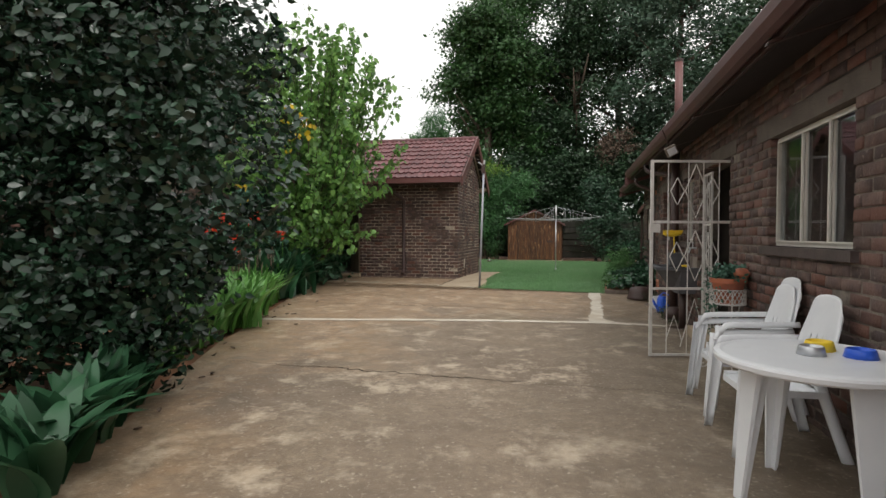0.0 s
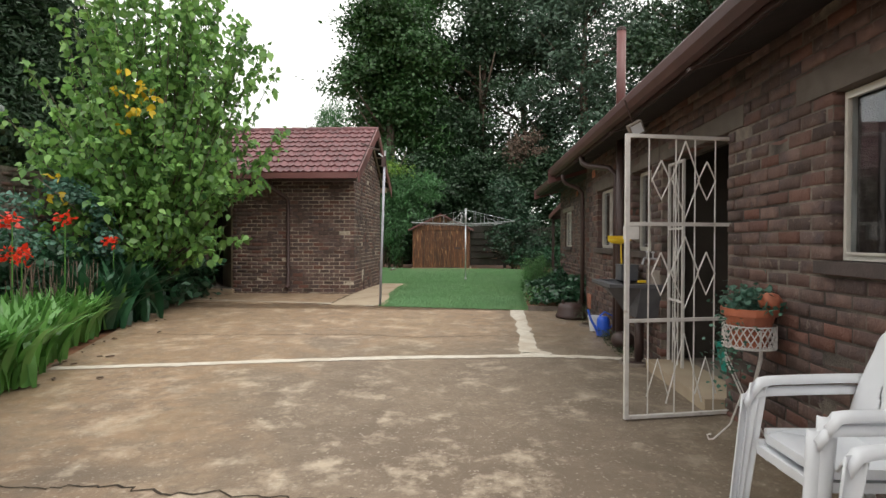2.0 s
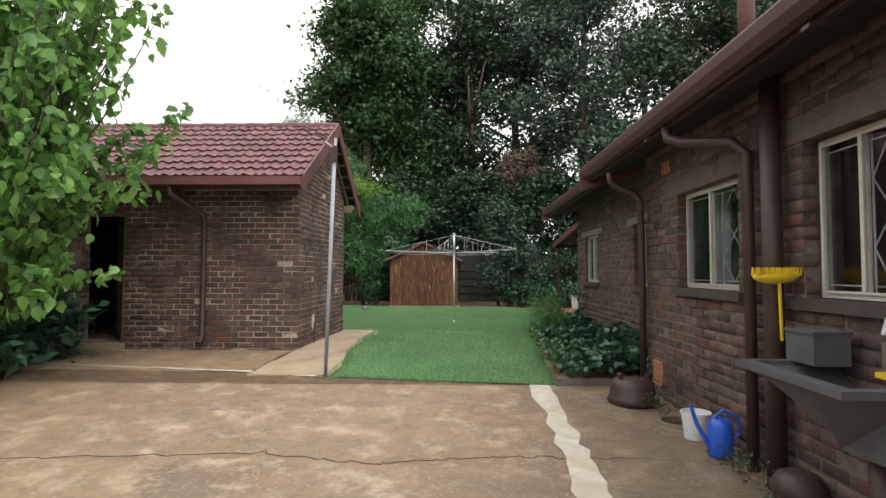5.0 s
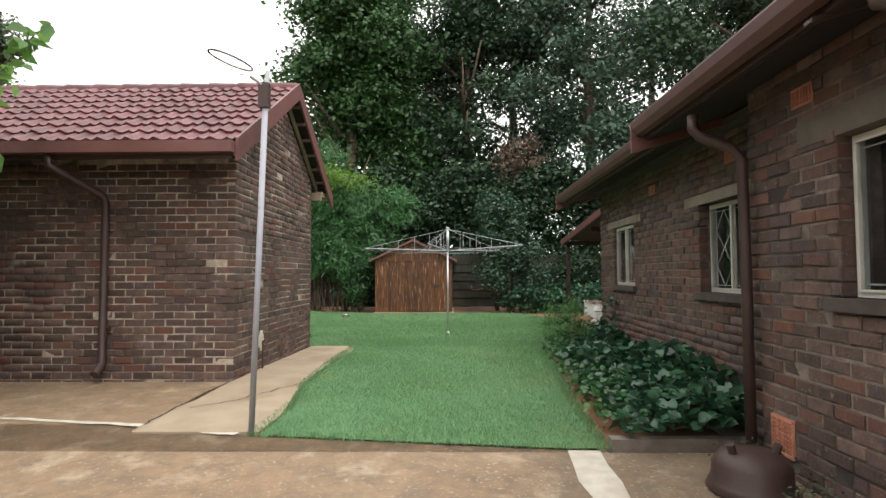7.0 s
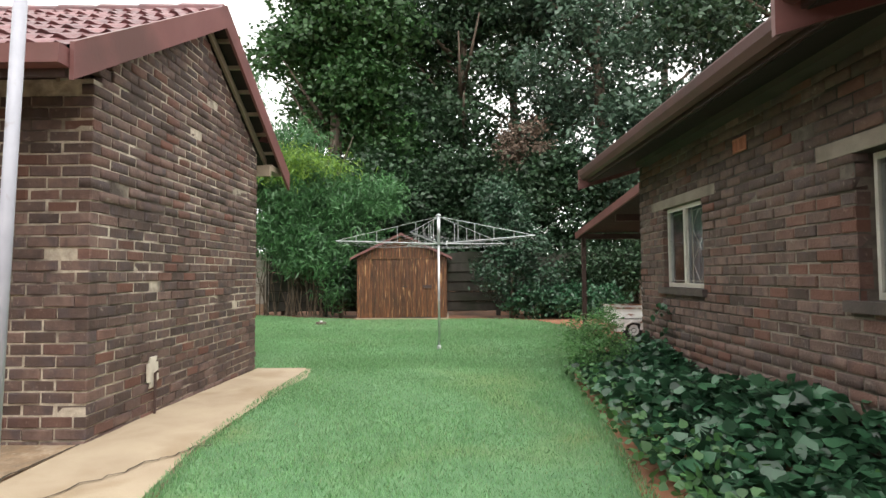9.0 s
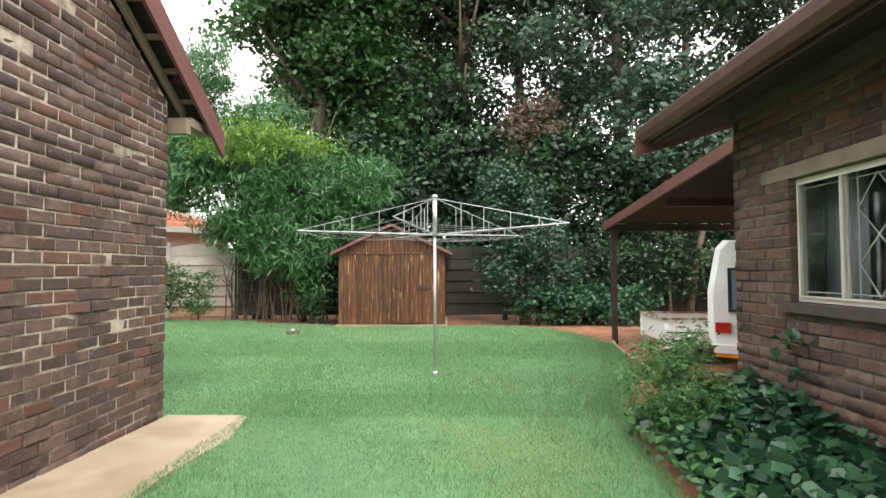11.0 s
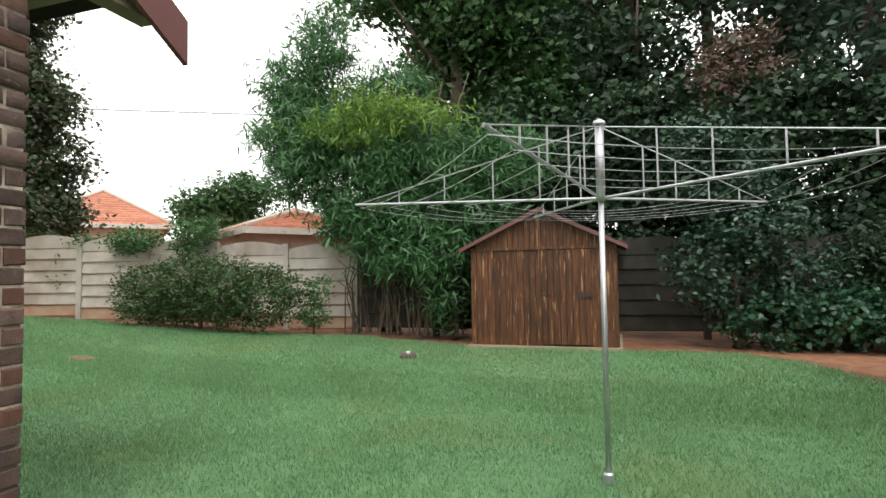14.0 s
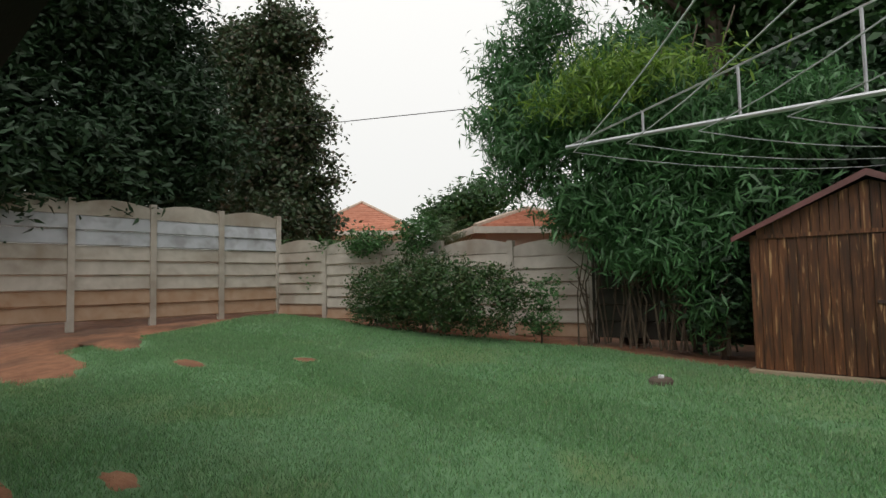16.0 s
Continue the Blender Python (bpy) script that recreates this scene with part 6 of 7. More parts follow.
L_GREY = leaf_material("grey-green leaf", (0.036, 0.078, 0.046), (0.085, 0.15, 0.098), 0.5, 0.2)
CANOPY = (
    ("tall dark broadleaf tree behind the shed", (0.6, 26.5, 0.0), L_DARK, 11, 3.2, 14.0, 3.2, 42, 1000),
    ("tall green broadleaf tree behind the bamboo", (-4.2, 25.6, 0.1), L_MID, 12, 3.0, 13.5, 2.7, 42, 1500),
    ("tall grey-green tree beside the carport", (5.8, 26.0, 0.0), L_GREY, 13, 3.0, 17.0, 3.6, 48, 900),
    ("tall dark tree beyond the carport", (12.2, 25.0, 0.0), L_DARK, 14, 2.2, 17.0, 4.4, 50, 1080),
    ("tall tree farther behind the bamboo", (-3.6, 31.0, 0.0), L_MID, 15, 4.0, 17.5, 4.0, 40, 1000),
    ("tall dark tree farther behind the shed", (3.2, 31.5, 0.0), L_DARK, 18, 4.0, 18.0, 4.2, 30, 420),
    ("tall dark tree farther behind the carport", (10.5, 31.5, 0.0), L_GREY, 19, 3.0, 17.0, 4.4, 30, 420))
for lab, at, mt, sd, zlo, zhi, spread, nb, ncl in CANOPY:
    r0 = np.random.default_rng(sd)
    bl = []
    for _ in range(nb):
        z = zlo + (zhi - zlo) * r0.uniform(0, 1) ** 0.9
        k = math.sin(math.pi * min(1, 0.28 + 0.62 * (z - zlo) / (zhi - zlo))) * spread
        a, rr = r0.uniform(0, 2 * math.pi), k * math.sqrt(r0.uniform(0, 1))
        s0 = r0.uniform(0.9, 1.7)
        bl.append((rr * math.cos(a), 0.7 * rr * math.sin(a), z, s0, s0, s0 * 0.75))
    limbs = []
    for k in range(9):
        a, zz = r0.uniform(0, 2 * math.pi), r0.uniform(0.22, 0.8) * zhi
        c, s1, l = math.cos(a), math.sin(a), r0.uniform(0.6, 1.0) * spread
        limbs.append([(0.25 * c, 0.2 * s1, zz, 0.10), (l * 0.5 * c, l * 0.4 * s1, zz + 0.9, 0.065), (l * c, l * 0.7 * s1, zz + 2.2, 0.02)])
    tree("tall_tree", lab, "tree", at, [(0, 0, -0.2, 0.32), (0.15, 0, zhi * 0.3, 0.26), (0.05, 0.1, zhi * 0.6, 0.17), (0.3, 0, zhi * 0.95, 0.05)], limbs, bl, mt, ncl, 34, 0.36, 0.22, seed=sd, shell=0.15, width=0.6)
# understorey behind the shed and at the back
tree("dark_shrub", "dark evergreen shrub beside the shed", "shrub", (1.9, 20.9, 0.0), [(0, 0, -0.1, 0.06), (0, 0, 1.0, 0.04), (0.1, 0, 2.5, 0.02)], [],
     [(-0.3, 0, 1.3, 0.75, 0.6, 0.75), (0.4, 0.1, 1.9, 0.8, 0.6, 0.7), (-0.1, 0.2, 2.8, 0.8, 0.6, 0.8), (0.9, 0, 1.0, 0.6, 0.5, 0.6), (-0.5, 0.3, 3.4, 0.6, 0.5, 0.6)],
     leaf_material("glossy dark leaf", (0.018, 0.05, 0.026), (0.045, 0.10, 0.055), 0.35, 0.12), 420, 24, 0.12, 0.11, seed=15, width=0.5)
tree("dark_shrub", "dark evergreen shrub between the shed and bamboo", "shrub", (-3.0, 21.2, 0.0), [(0, 0, -0.1, 0.05), (0, 0, 1.0, 0.03)], [], [(0, 0, 1.0, 0.6, 0.4, 0.9), (0.9, 0.1, 1.6, 0.8, 0.4, 1.0), (-0.6, 0.2, 2.0, 0.7, 0.4, 0.7)], L_DARK, 260, 22, 0.14, 0.13, seed=63, shell=0.1)
tree("dark_shrub", "dark evergreen shrub at the darkened back fence", "shrub", (5.8, 21.8, 0.0), [(0, 0, -0.1, 0.05), (0, 0, 1.0, 0.03)], [], [(-1.6, 0, 1.2, 0.9, 0.4, 0.9), (0, 0.1, 1.4, 1.0, 0.4, 1.0), (1.8, 0, 1.2, 1.0, 0.4, 0.9)], L_DARK, 420, 22, 0.16, 0.13, seed=64, shell=0.1)
for k, x in enumerate((2.5, 3.4, 4.3)):
    tree("trailing_vine", "low mound of trailing green vine at the fence", "shrub", (x, 20.9 + 0.05 * (k % 2), 0.0), [(0, 0, -0.05, 0.02), (0.1, 0, 0.4, 0.01)], [], [(0, 0, 0.42 + 0.05 * (k % 2), 0.85, 0.6, 0.5)], L_CANNA, 110, 20, 0.10, 0.085, "round", seed=160 + k, width=0.8)
for k, (x, y) in enumerate(((-1.2, 24.0), (2.0, 23.8), (5.6, 23.8), (9.6, 23.8), (-3.4, 24.6))):
    tree("understorey_tree", "small dark evergreen tree filling the back fence line", "tree", (x, y, 0.0), [(0, 0, -0.1, 0.09), (0.1, 0, 1.8, 0.07), (0, 0, 4.0, 0.03)], [[(0.1, 0, 1.2, 0.05), (0.9, -0.2, 2.6, 0.02)]],
         [(-0.9, 0, 2.2, 1.4, 0.8, 1.5), (0.9, 0.2, 2.0, 1.5, 0.8, 1.5), (0, -0.2, 3.6, 1.6, 0.8, 1.2), (1.2, 0.3, 4.4, 1.3, 0.8, 1.0), (-1.2, 0.3, 4.6, 1.3, 0.8, 1.0)], L_DARK, 480, 32, 0.26, 0.18, seed=170 + k, shell=0.1, width=0.6)
tree("leaning_tree", "pale slender leaning trunk behind the carport", "tree", (6.3, 21.9, -0.05), [(0, 0, -0.1, 0.10), (0.2, 0, 1.4, 0.085), (0.55, 0, 3.0, 0.07), (0.8, 0, 4.6, 0.04)], [[(0.1, 0, 0.7, 0.07), (-0.25, 0.1, 2.2, 0.055), (-0.3, 0.1, 3.8, 0.03)]],
     [(0.6, 0.4, 4.8, 1.2, 0.8, 0.8), (-0.4, 0.4, 4.4, 1.0, 0.8, 0.7)], L_GREY, 120, 26, 0.3, 0.2, seed=180, shell=0.2, width=0.6)
tree("bamboo_clump", "big arching bamboo clump with a lime-green top", "bamboo", (-4.9, 21.9, 0.1),
     [(0, 0, -0.2, 0.05), (0.1, 0, 2.5, 0.04), (0.0, -0.1, 5.2, 0.02)],
     [[(0.05 * k, 0.1, -0.1, 0.03), (0.25 * (k - 4), 0, 2.4, 0.026), (0.55 * (k - 4), -0.4, 4.4 + 0.1 * k, 0.01)] for k in range(9)],
     [(-1.5, -0.6, 3.3, 0.8, 0.8, 0.7), (-1.8, -0.5, 4.2, 0.9, 0.8, 0.7), (-0.8, -0.5, 3.9, 1.1, 0.9, 0.8), (-2.0, -0.3, 5.4, 0.7, 0.7, 0.9), (-1.2, 0, 6.4, 0.7, 0.7, 0.9), (0.4, -0.6, 3.6, 1.1, 0.9, 0.9), (1.6, -0.6, 3.3, 1.2, 0.9, 0.8), (2.9, -0.4, 3.4, 1.0, 0.8, 0.7), (0.1, -0.5, 2.5, 0.9, 0.8, 0.7), (1.0, -0.6, 2.3, 1.2, 0.8, 0.7), (1.5, -0.8, 1.5, 0.9, 0.5, 0.7), (0.5, -0.8, 1.6, 0.8, 0.5, 0.5), (2.2, -0.7, 2.2, 0.9, 0.5, 0.6), (1.9, -0.7, 0.7, 0.5, 0.4, 0.5), (-0.5, -0.7, 2.3, 0.7, 0.5, 0.5), (-1.6, 0.3, 4.8, 1.0, 0.9, 0.9), (0.3, 0.2, 5.0, 1.1, 0.9, 0.8)],
     L_BAMB, 1300, 36, 0.20, 0.24, "long", seed=18, droop=0.55, width=0.15, shell=0.2,
     extra=[("lime_foliage", "lime-yellow bamboo foliage", [(-0.6, -1.2, 4.15, 0.5, 0.5, 0.22), (0.3, -1.2, 4.45, 0.6, 0.5, 0.20), (1.2, -1.2, 4.3, 0.6, 0.5, 0.22), (0.5, -1.3, 4.0, 0.8, 0.4, 0.25), (1.9, -1.1, 4.15, 0.3, 0.4, 0.2)], L_GOLD, 100, 30, 0.24, 0.21)])
t = thing("bamboo_thicket", "dry bamboo canes and dead stalks at the foot of the clump", "bamboo", (-4.3, 21.2, 0.08))
rng = np.random.default_rng(21)
CANE = material("dry cane", (0.055, 0.042, 0.028), (0.13, 0.10, 0.068), 6, 0.9, 0.3)
for k in range(46):
    x, y = rng.uniform(-1.0, 1.6), rng.uniform(-0.2, 0.5)
    bm = tube(bmesh.new(), [(x, y, -0.05), (x + rng.normal(0, 0.15), y, rng.uniform(0.6, 1.2)), (x + rng.normal(0, 0.4), y + rng.normal(0, 0.1), rng.uniform(1.2, 2.2))], [0.018, 0.013, 0.006], 5)
    part("dry_cane", bm, CANE, t)
tree("dead_branch", "brown dead foliage hanging in the tree", "foliage", (2.3, 24.0, 0.0), [], [], [(0, 0, 5.6, 0.55, 0.4, 0.6), (0.6, 0, 6.2, 0.5, 0.4, 0.3), (-0.2, 0, 4.8, 0.3, 0.3, 0.4), (1.0, 0, 5.5, 0.4, 0.3, 0.2)], L_DEAD, 80, 24, 0.17, 0.15, seed=22)
tree("garden_bush", "broad rounded green bush before the back fence", "shrub", (-7.9, 19.9, 0.18), [(0, 0, -0.1, 0.05), (0, 0, 0.5, 0.03)], [],
     [(-1.3, 0, 0.75, 0.75, 0.6, 0.65), (-0.4, 0, 0.85, 0.8, 0.65, 0.75), (0.6, -0.1, 0.8, 0.8, 0.65, 0.7), (1.5, 0, 0.7, 0.75, 0.6, 0.65)],
     leaf_material("bush leaf", (0.028, 0.075, 0.020), (0.07, 0.15, 0.045), 0.45, 0.25, c3=(0.09, 0.085, 0.03), scale3=2.2), 900, 22, 0.09, 0.075, seed=23, shell=0.6)
tree("small_shrub", "sparse young shrub by the back fence", "shrub", (-5.75, 20.6, 0.12), [(0, 0, -0.1, 0.02), (0, 0, 0.9, 0.008)], [], [(0, 0, 0.4, 0.35, 0.3, 0.4), (0.1, 0, 0.85, 0.3, 0.25, 0.3)], L_SHRUB, 70, 14, 0.09, 0.08, seed=24)
tree("dark_conifer", "dark feathery tree leaning over the side fence", "tree", (-15.0, 16.6, 0.3), [(0, 0, -0.3, 0.22), (0.3, 0, 3, 0.16), (0.5, 0, 6, 0.08)], [[(0.3, 0, 3, 0.1), (1.6, -0.6, 4.2, 0.04)]],
     [(0.6, -2.5, 4.2, 1.7, 1.7, 1.4), (0.9, -0.6, 3.7, 1.5, 1.5, 1.1), (0.0, 0.6, 5.2, 1.9, 1.7, 1.4), (0.3, -3.2, 6.2, 2.0, 2.0, 1.6), (1.9, -2.2, 3.0, 0.9, 1.1, 0.7), (0.8, -4.5, 4.5, 2, 2, 1.6), (0.2, -1.2, 6.8, 2, 2, 1.5), (-0.2, 0.4, 8.0, 1.8, 1.8, 1.5), (0.4, -2.6, 8.6, 2, 2, 1.6), (0.0, 1.5, 3.7, 1.3, 1.1, 0.9), (0.2, -5.5, 7.0, 2, 2, 2.5), (-0.4, 1.4, 6.0, 1.6, 1.6, 1.6), (0.8, 2.0, 4.4, 1.0, 0.9, 0.9), (0.8, -1.4, 2.9, 1.0, 1.5, 0.6), (1.3, -3.4, 2.8, 1.0, 1.2, 0.6), (0.8, 1.2, 3.0, 0.9, 1.2, 0.6), (0.9, -0.2, 2.9, 1.0, 1.4, 0.6), (2.3, -3.0, 2.4, 0.6, 0.7, 0.5)],
     leaf_material("feathery dark leaf", (0.012, 0.038, 0.014), (0.030, 0.072, 0.028), 0.6, 0.15), 3000, 40, 0.30, 0.22, "long", seed=25, width=0.34, shell=0.1)
tree("broadleaf_tree", "dark olive tree behind the fence corner", "tree", (-17.6, 22.4, 0.3), [(0, 0, -0.3, 0.25), (0.2, 0, 3, 0.18), (0.5, 0, 7, 0.06)], [[(0.2, 0, 2.8, 0.1), (1.5, 0, 5, 0.03)]],
     [(0.2, 0, 4.0, 1.6, 1.5, 1.3), (0.9, 0.4, 3.0, 1.3, 1.1, 1.0), (-0.2, 0, 6.0, 1.7, 1.6, 1.5), (0.9, 0.5, 6.4, 1.3, 1.1, 1.0), (-0.6, 0, 8.0, 1.7, 1.6, 1.4), (0.2, 0.4, 9.6, 1.3, 1.3, 1.1), (-1.8, 0, 9.5, 1.6, 1.4, 1.3), (-2.2, 0, 5, 1.8, 1.6, 2.5), (0.4, 0, 2.0, 1.2, 1.2, 1.0), (1.4, 0.8, 2.9, 0.8, 0.8, 0.9), (1.3, 0.8, 4.6, 0.8, 0.8, 0.9), (2.4, -1.2, 2.6, 0.8, 0.8, 0.9)],
     leaf_material("olive leaf", (0.030, 0.062, 0.022), (0.065, 0.11, 0.048), 0.5, 0.2, c3=(0.11, 0.08, 0.05), scale3=1.6), 2200, 34, 0.26, 0.18, seed=26, shell=0.1, width=0.6)
tree("distant_tree", "distant round-headed green tree", "tree", (-34.0, 52.0, 0.0), [(0, 0, 0, 0.5), (0, 0, 6, 0.3)], [], [(-2, 0, 7.5, 3, 2, 1.7), (2, 0, 8.5, 3.2, 2, 1.6), (0, 0, 6.8, 4, 2, 1.5)], L_MID, 260, 30, 0.6, 0.5, seed=27)
tree("distant_tree", "distant dark pointed tree", "tree", (-21.5, 50.0, 0.0), [(0, 0, 0, 0.3), (0, 0, 4, 0.2)], [], [(0, 0, 4.5, 1.5, 1.2, 2.0), (0, 0, 7, 0.8, 0.8, 1.8)], L_DARK, 160, 30, 0.4, 0.4, seed=28)
tree("distant_tree", "far tree behind the outbuilding", "tree", (-12.0, 45.0, 0.0), [(0, 0, 0, 0.3), (0, 0, 4, 0.2)], [], [(0, 0, 7.5, 2.2, 1.5, 2.6), (1.5, 0, 6, 2.2, 1.5, 2.0)], L_MID, 200, 30, 0.5, 0.35, seed=29)
# palm
pm = thing("palm_tree", "short feather-leaved palm behind the fence", "palm tree", (-13.6, 26.6, 0.2))
part("trunk", tube(bmesh.new(), [(0, 0, -0.2), (0, 0, 2.2)], [0.25, 0.2], 12), BARK, pm)
rng = np.random.default_rng(30)
V, F = [], []
for k in range(34):
    a, el = rng.uniform(0, 2 * math.pi), rng.uniform(0.1, 1.35)
    L = rng.uniform(1.3, 1.8)
    prev = Vector((0, 0, 2.2))
    for s in range(16):
        q = s / 16
        e = el - 1.5 * q * q
        d = Vector((math.cos(a) * math.cos(e), math.sin(a) * math.cos(e), math.sin(e)))
        nxt = prev + d * L / 16
        for sd in (-1, 1):
            side = Vector((-math.sin(a), math.cos(a), -0.35)) * sd * 0.42 * math.sin(math.pi * min(1, q + 0.12)) + d * 0.12
            w = d * 0.02
            i = len(V)
            V += [tuple(prev), tuple(prev + w), tuple(prev + w + side), tuple(prev + side)]
            F.append((i, i + 1, i + 2, i + 3))
        prev = nxt
array_mesh("fronds", V, F, leaf_material("palm frond", (0.06, 0.11, 0.05), (0.12, 0.19, 0.09), 0.5, 0.25), pm, "grey-green feathered fronds")

# mulberry
def shoots(rng, count, widths, base=(0.35, 1.5), squash=0.55, left=-2.0):
    """Long upright shoots from a low crown: runs of (dx, dy, z, radius) and leaf places along them."""
    runs, places = [], []
    for _ in range(count):
        zt = rng.uniform(1.1, 6.5)
        reach = float(np.interp(zt, *widths)) * rng.uniform(0.15, 1.0) ** 0.6
        a = rng.uniform(0, 2 * math.pi)
        dx, dy = max(left, reach * math.cos(a)), reach * squash * math.sin(a)
        zs = rng.uniform(*base) * min(1, zt / 2.5)
        bend = rng.uniform(0.62, 0.95)
        sag = 0.6 if zt < 2.8 else 0.0
        pts = [(dx * q ** bend + rng.normal(0, 0.012), dy * q ** bend, zs + (zt - zs) * (q + sag * q * (1 - q)), 0.018 * (1 - q) + 0.003) for q in np.linspace(0, 1, 8)]
        runs.append(pts)
        P = np.array(pts)[:, :3]
        L = float(np.linalg.norm(np.diff(P, axis=0), axis=1).sum())
        n = int(L / 0.042)
        q = rng.uniform(0.22, 1.0, n)
        c = np.stack([np.interp(q, np.linspace(0, 1, 8), P[:, k]) for k in range(3)], 1)
        places.append(c + rng.normal(0, 0.055, (n, 3)) * (1, 1, 0.6))
    return runs, np.concatenate(places)


t = thing("mulberry_tree", "young light-green mulberry tree with yellowing leaves", "tree", (-5.5, 6.9, -0.05))
rng = np.random.default_rng(41)
runs, P = shoots(rng, 165, ([0.8, 1.7, 2.4, 3.3, 4.6, 6.4], [1.5, 2.0, 2.7, 3.0, 2.3, 1.0]))
bm = bmesh.new()
tube(bm, [(0, 0, -0.1), (0.05, 0, 0.7), (0.0, 0, 1.7), (0.1, 0, 3.2)], [0.09, 0.075, 0.05, 0.02], 9)
for run in runs:
    tube(bm, [p[:3] for p in run], [p[3] for p in run], 5)
part("trunk", bm, BARK, t, "slender grey-brown stems", smooth=True)
inner, _ = crown_points(rng, [(0.0, 0, 2.1, 1.3, 0.9, 0.9), (0.8, -0.4, 2.4, 1.0, 0.7, 0.7), (-0.9, -0.4, 2.9, 1.0, 0.8, 0.9), (0.1, -0.3, 3.4, 1.1, 0.8, 0.9), (-0.3, -0.8, 1.5, 1.1, 0.5, 0.7), (0.6, -0.5, 1.2, 0.8, 0.4, 0.5), (-1.4, -0.6, 2.2, 0.7, 0.5, 0.8)], 210, 11, 0.13, 0.2)
v, f = leaf_mesh(rng, np.concatenate([P, inner]), 0.142, "round", 0.7, width=0.66)
array_mesh("crown", v, f, L_MULB, t)
yel, _ = crown_points(rng, [(-0.65, -1.5, 2.45, 0.16, 0.15, 0.12), (-0.6, -1.5, 2.0, 0.3, 0.2, 0.35), (-1.4, -1.3, 2.9, 0.25, 0.2, 0.12), (0.2, -1.0, 3.5, 0.5, 0.3, 0.5)], 14, 5, 0.07)
v, f = leaf_mesh(rng, yel, 0.12, "round", 0.75, width=0.7)
array_mesh("yellow_leaves", v, f, L_YEL, t, "yellow autumn leaves")
tree("climbing_shrub", "arching blue-green leafy branch against the garden wall", "shrub", (-5.55, 5.9, -0.05), [(0.2, 0.2, -0.1, 0.02), (-0.5, 0, 1.6, 0.014), (-1.0, -0.4, 2.2, 0.006)], [], [(-0.9, 0, 2.1, 0.22, 0.2, 0.12), (-0.55, -0.1, 1.95, 0.25, 0.2, 0.14), (-0.25, -0.1, 1.6, 0.16, 0.15, 0.25), (-0.05, -0.1, 1.2, 0.14, 0.15, 0.25)], L_BLUISH, 70, 14, 0.06, 0.075, "round", seed=66, width=0.8)

tree("broad_shrub", "dense broad-leaved shrub under the mulberry", "shrub", (-6.5, 5.3, -0.08), [(0, 0, -0.1, 0.03), (0, 0, 0.9, 0.015)], [], [(0, 0, 0.8, 0.7, 0.9, 0.6), (0.2, 1.2, 0.8, 0.6, 0.8, 0.6), (-0.2, -1.2, 0.8, 0.6, 0.8, 0.5)], L_CANNA, 260, 14, 0.12, 0.14, seed=62, width=0.55)
tree("broad_shrub", "dense broad-leaved shrub under the mulberry", "shrub", (-5.95, 7.4, -0.08), [(0, 0, -0.1, 0.03), (0, 0, 0.7, 0.015)], [],
     [(0.0, -0.7, 0.55, 0.6, 0.7, 0.5), (0.0, 0.3, 0.75, 0.65, 0.7, 0.5), (0.25, 0.9, 0.6, 0.5, 0.5, 0.5), (0.15, -0.2, 0.35, 0.6, 1.0, 0.3)], L_CANNA, 230, 12, 0.13, 0.21, seed=67, droop=0.4, width=0.42)
# camellia hedge
tree("camellia_hedge", "tall dark glossy camellia hedge beside the patio", "hedge", (-3.6, -1.2, -0.15),
     [(0, 0, -0.1, 0.07), (0, 0, 1.5, 0.05), (0.1, 0, 3.2, 0.02)], [[(0, 0, 0.6, 0.04), (0.4, 0.1, 2.0, 0.02), (0.6, 0, 3.0, 0.01)]],
     [(1.10, 0.0, 1.85, 1.0, 0.7, 0.85), (0.98, 0.05, 2.85, 1.0, 0.75, 0.85), (0.60, 0.2, 0.80, 0.68, 0.55, 0.7), (0.65, 0.0, 3.85, 1.0, 0.85, 0.8), (0.6, 0.05, 1.05, 0.8, 0.65, 0.7), (-0.1, 0.0, 1.35, 1.0, 0.9, 1.1), (-0.2, 0.1, 2.95, 1.1, 0.9, 1.2), (-0.4, 0.2, 4.15, 1.2, 0.9, 0.8), (-1.2, 0.0, 1.75, 1.1, 1, 1.5), (-1.3, 0.1, 3.75, 1.2, 1, 1.2), (-2.2, -0.1, 2.55, 1.1, 1, 2.0), (0.4, 0.0, 0.45, 0.65, 0.55, 0.4), (-0.7, 0.0, 0.45, 1, 0.7, 0.4), (0.65, 0.0, 4.75, 0.85, 0.8, 0.6), (-0.3, 0.0, 4.95, 1.0, 0.8, 0.6)],
     L_HEDGE, 3400, 24, 0.10, 0.080, "round", seed=42, width=0.54, shell=0.8)


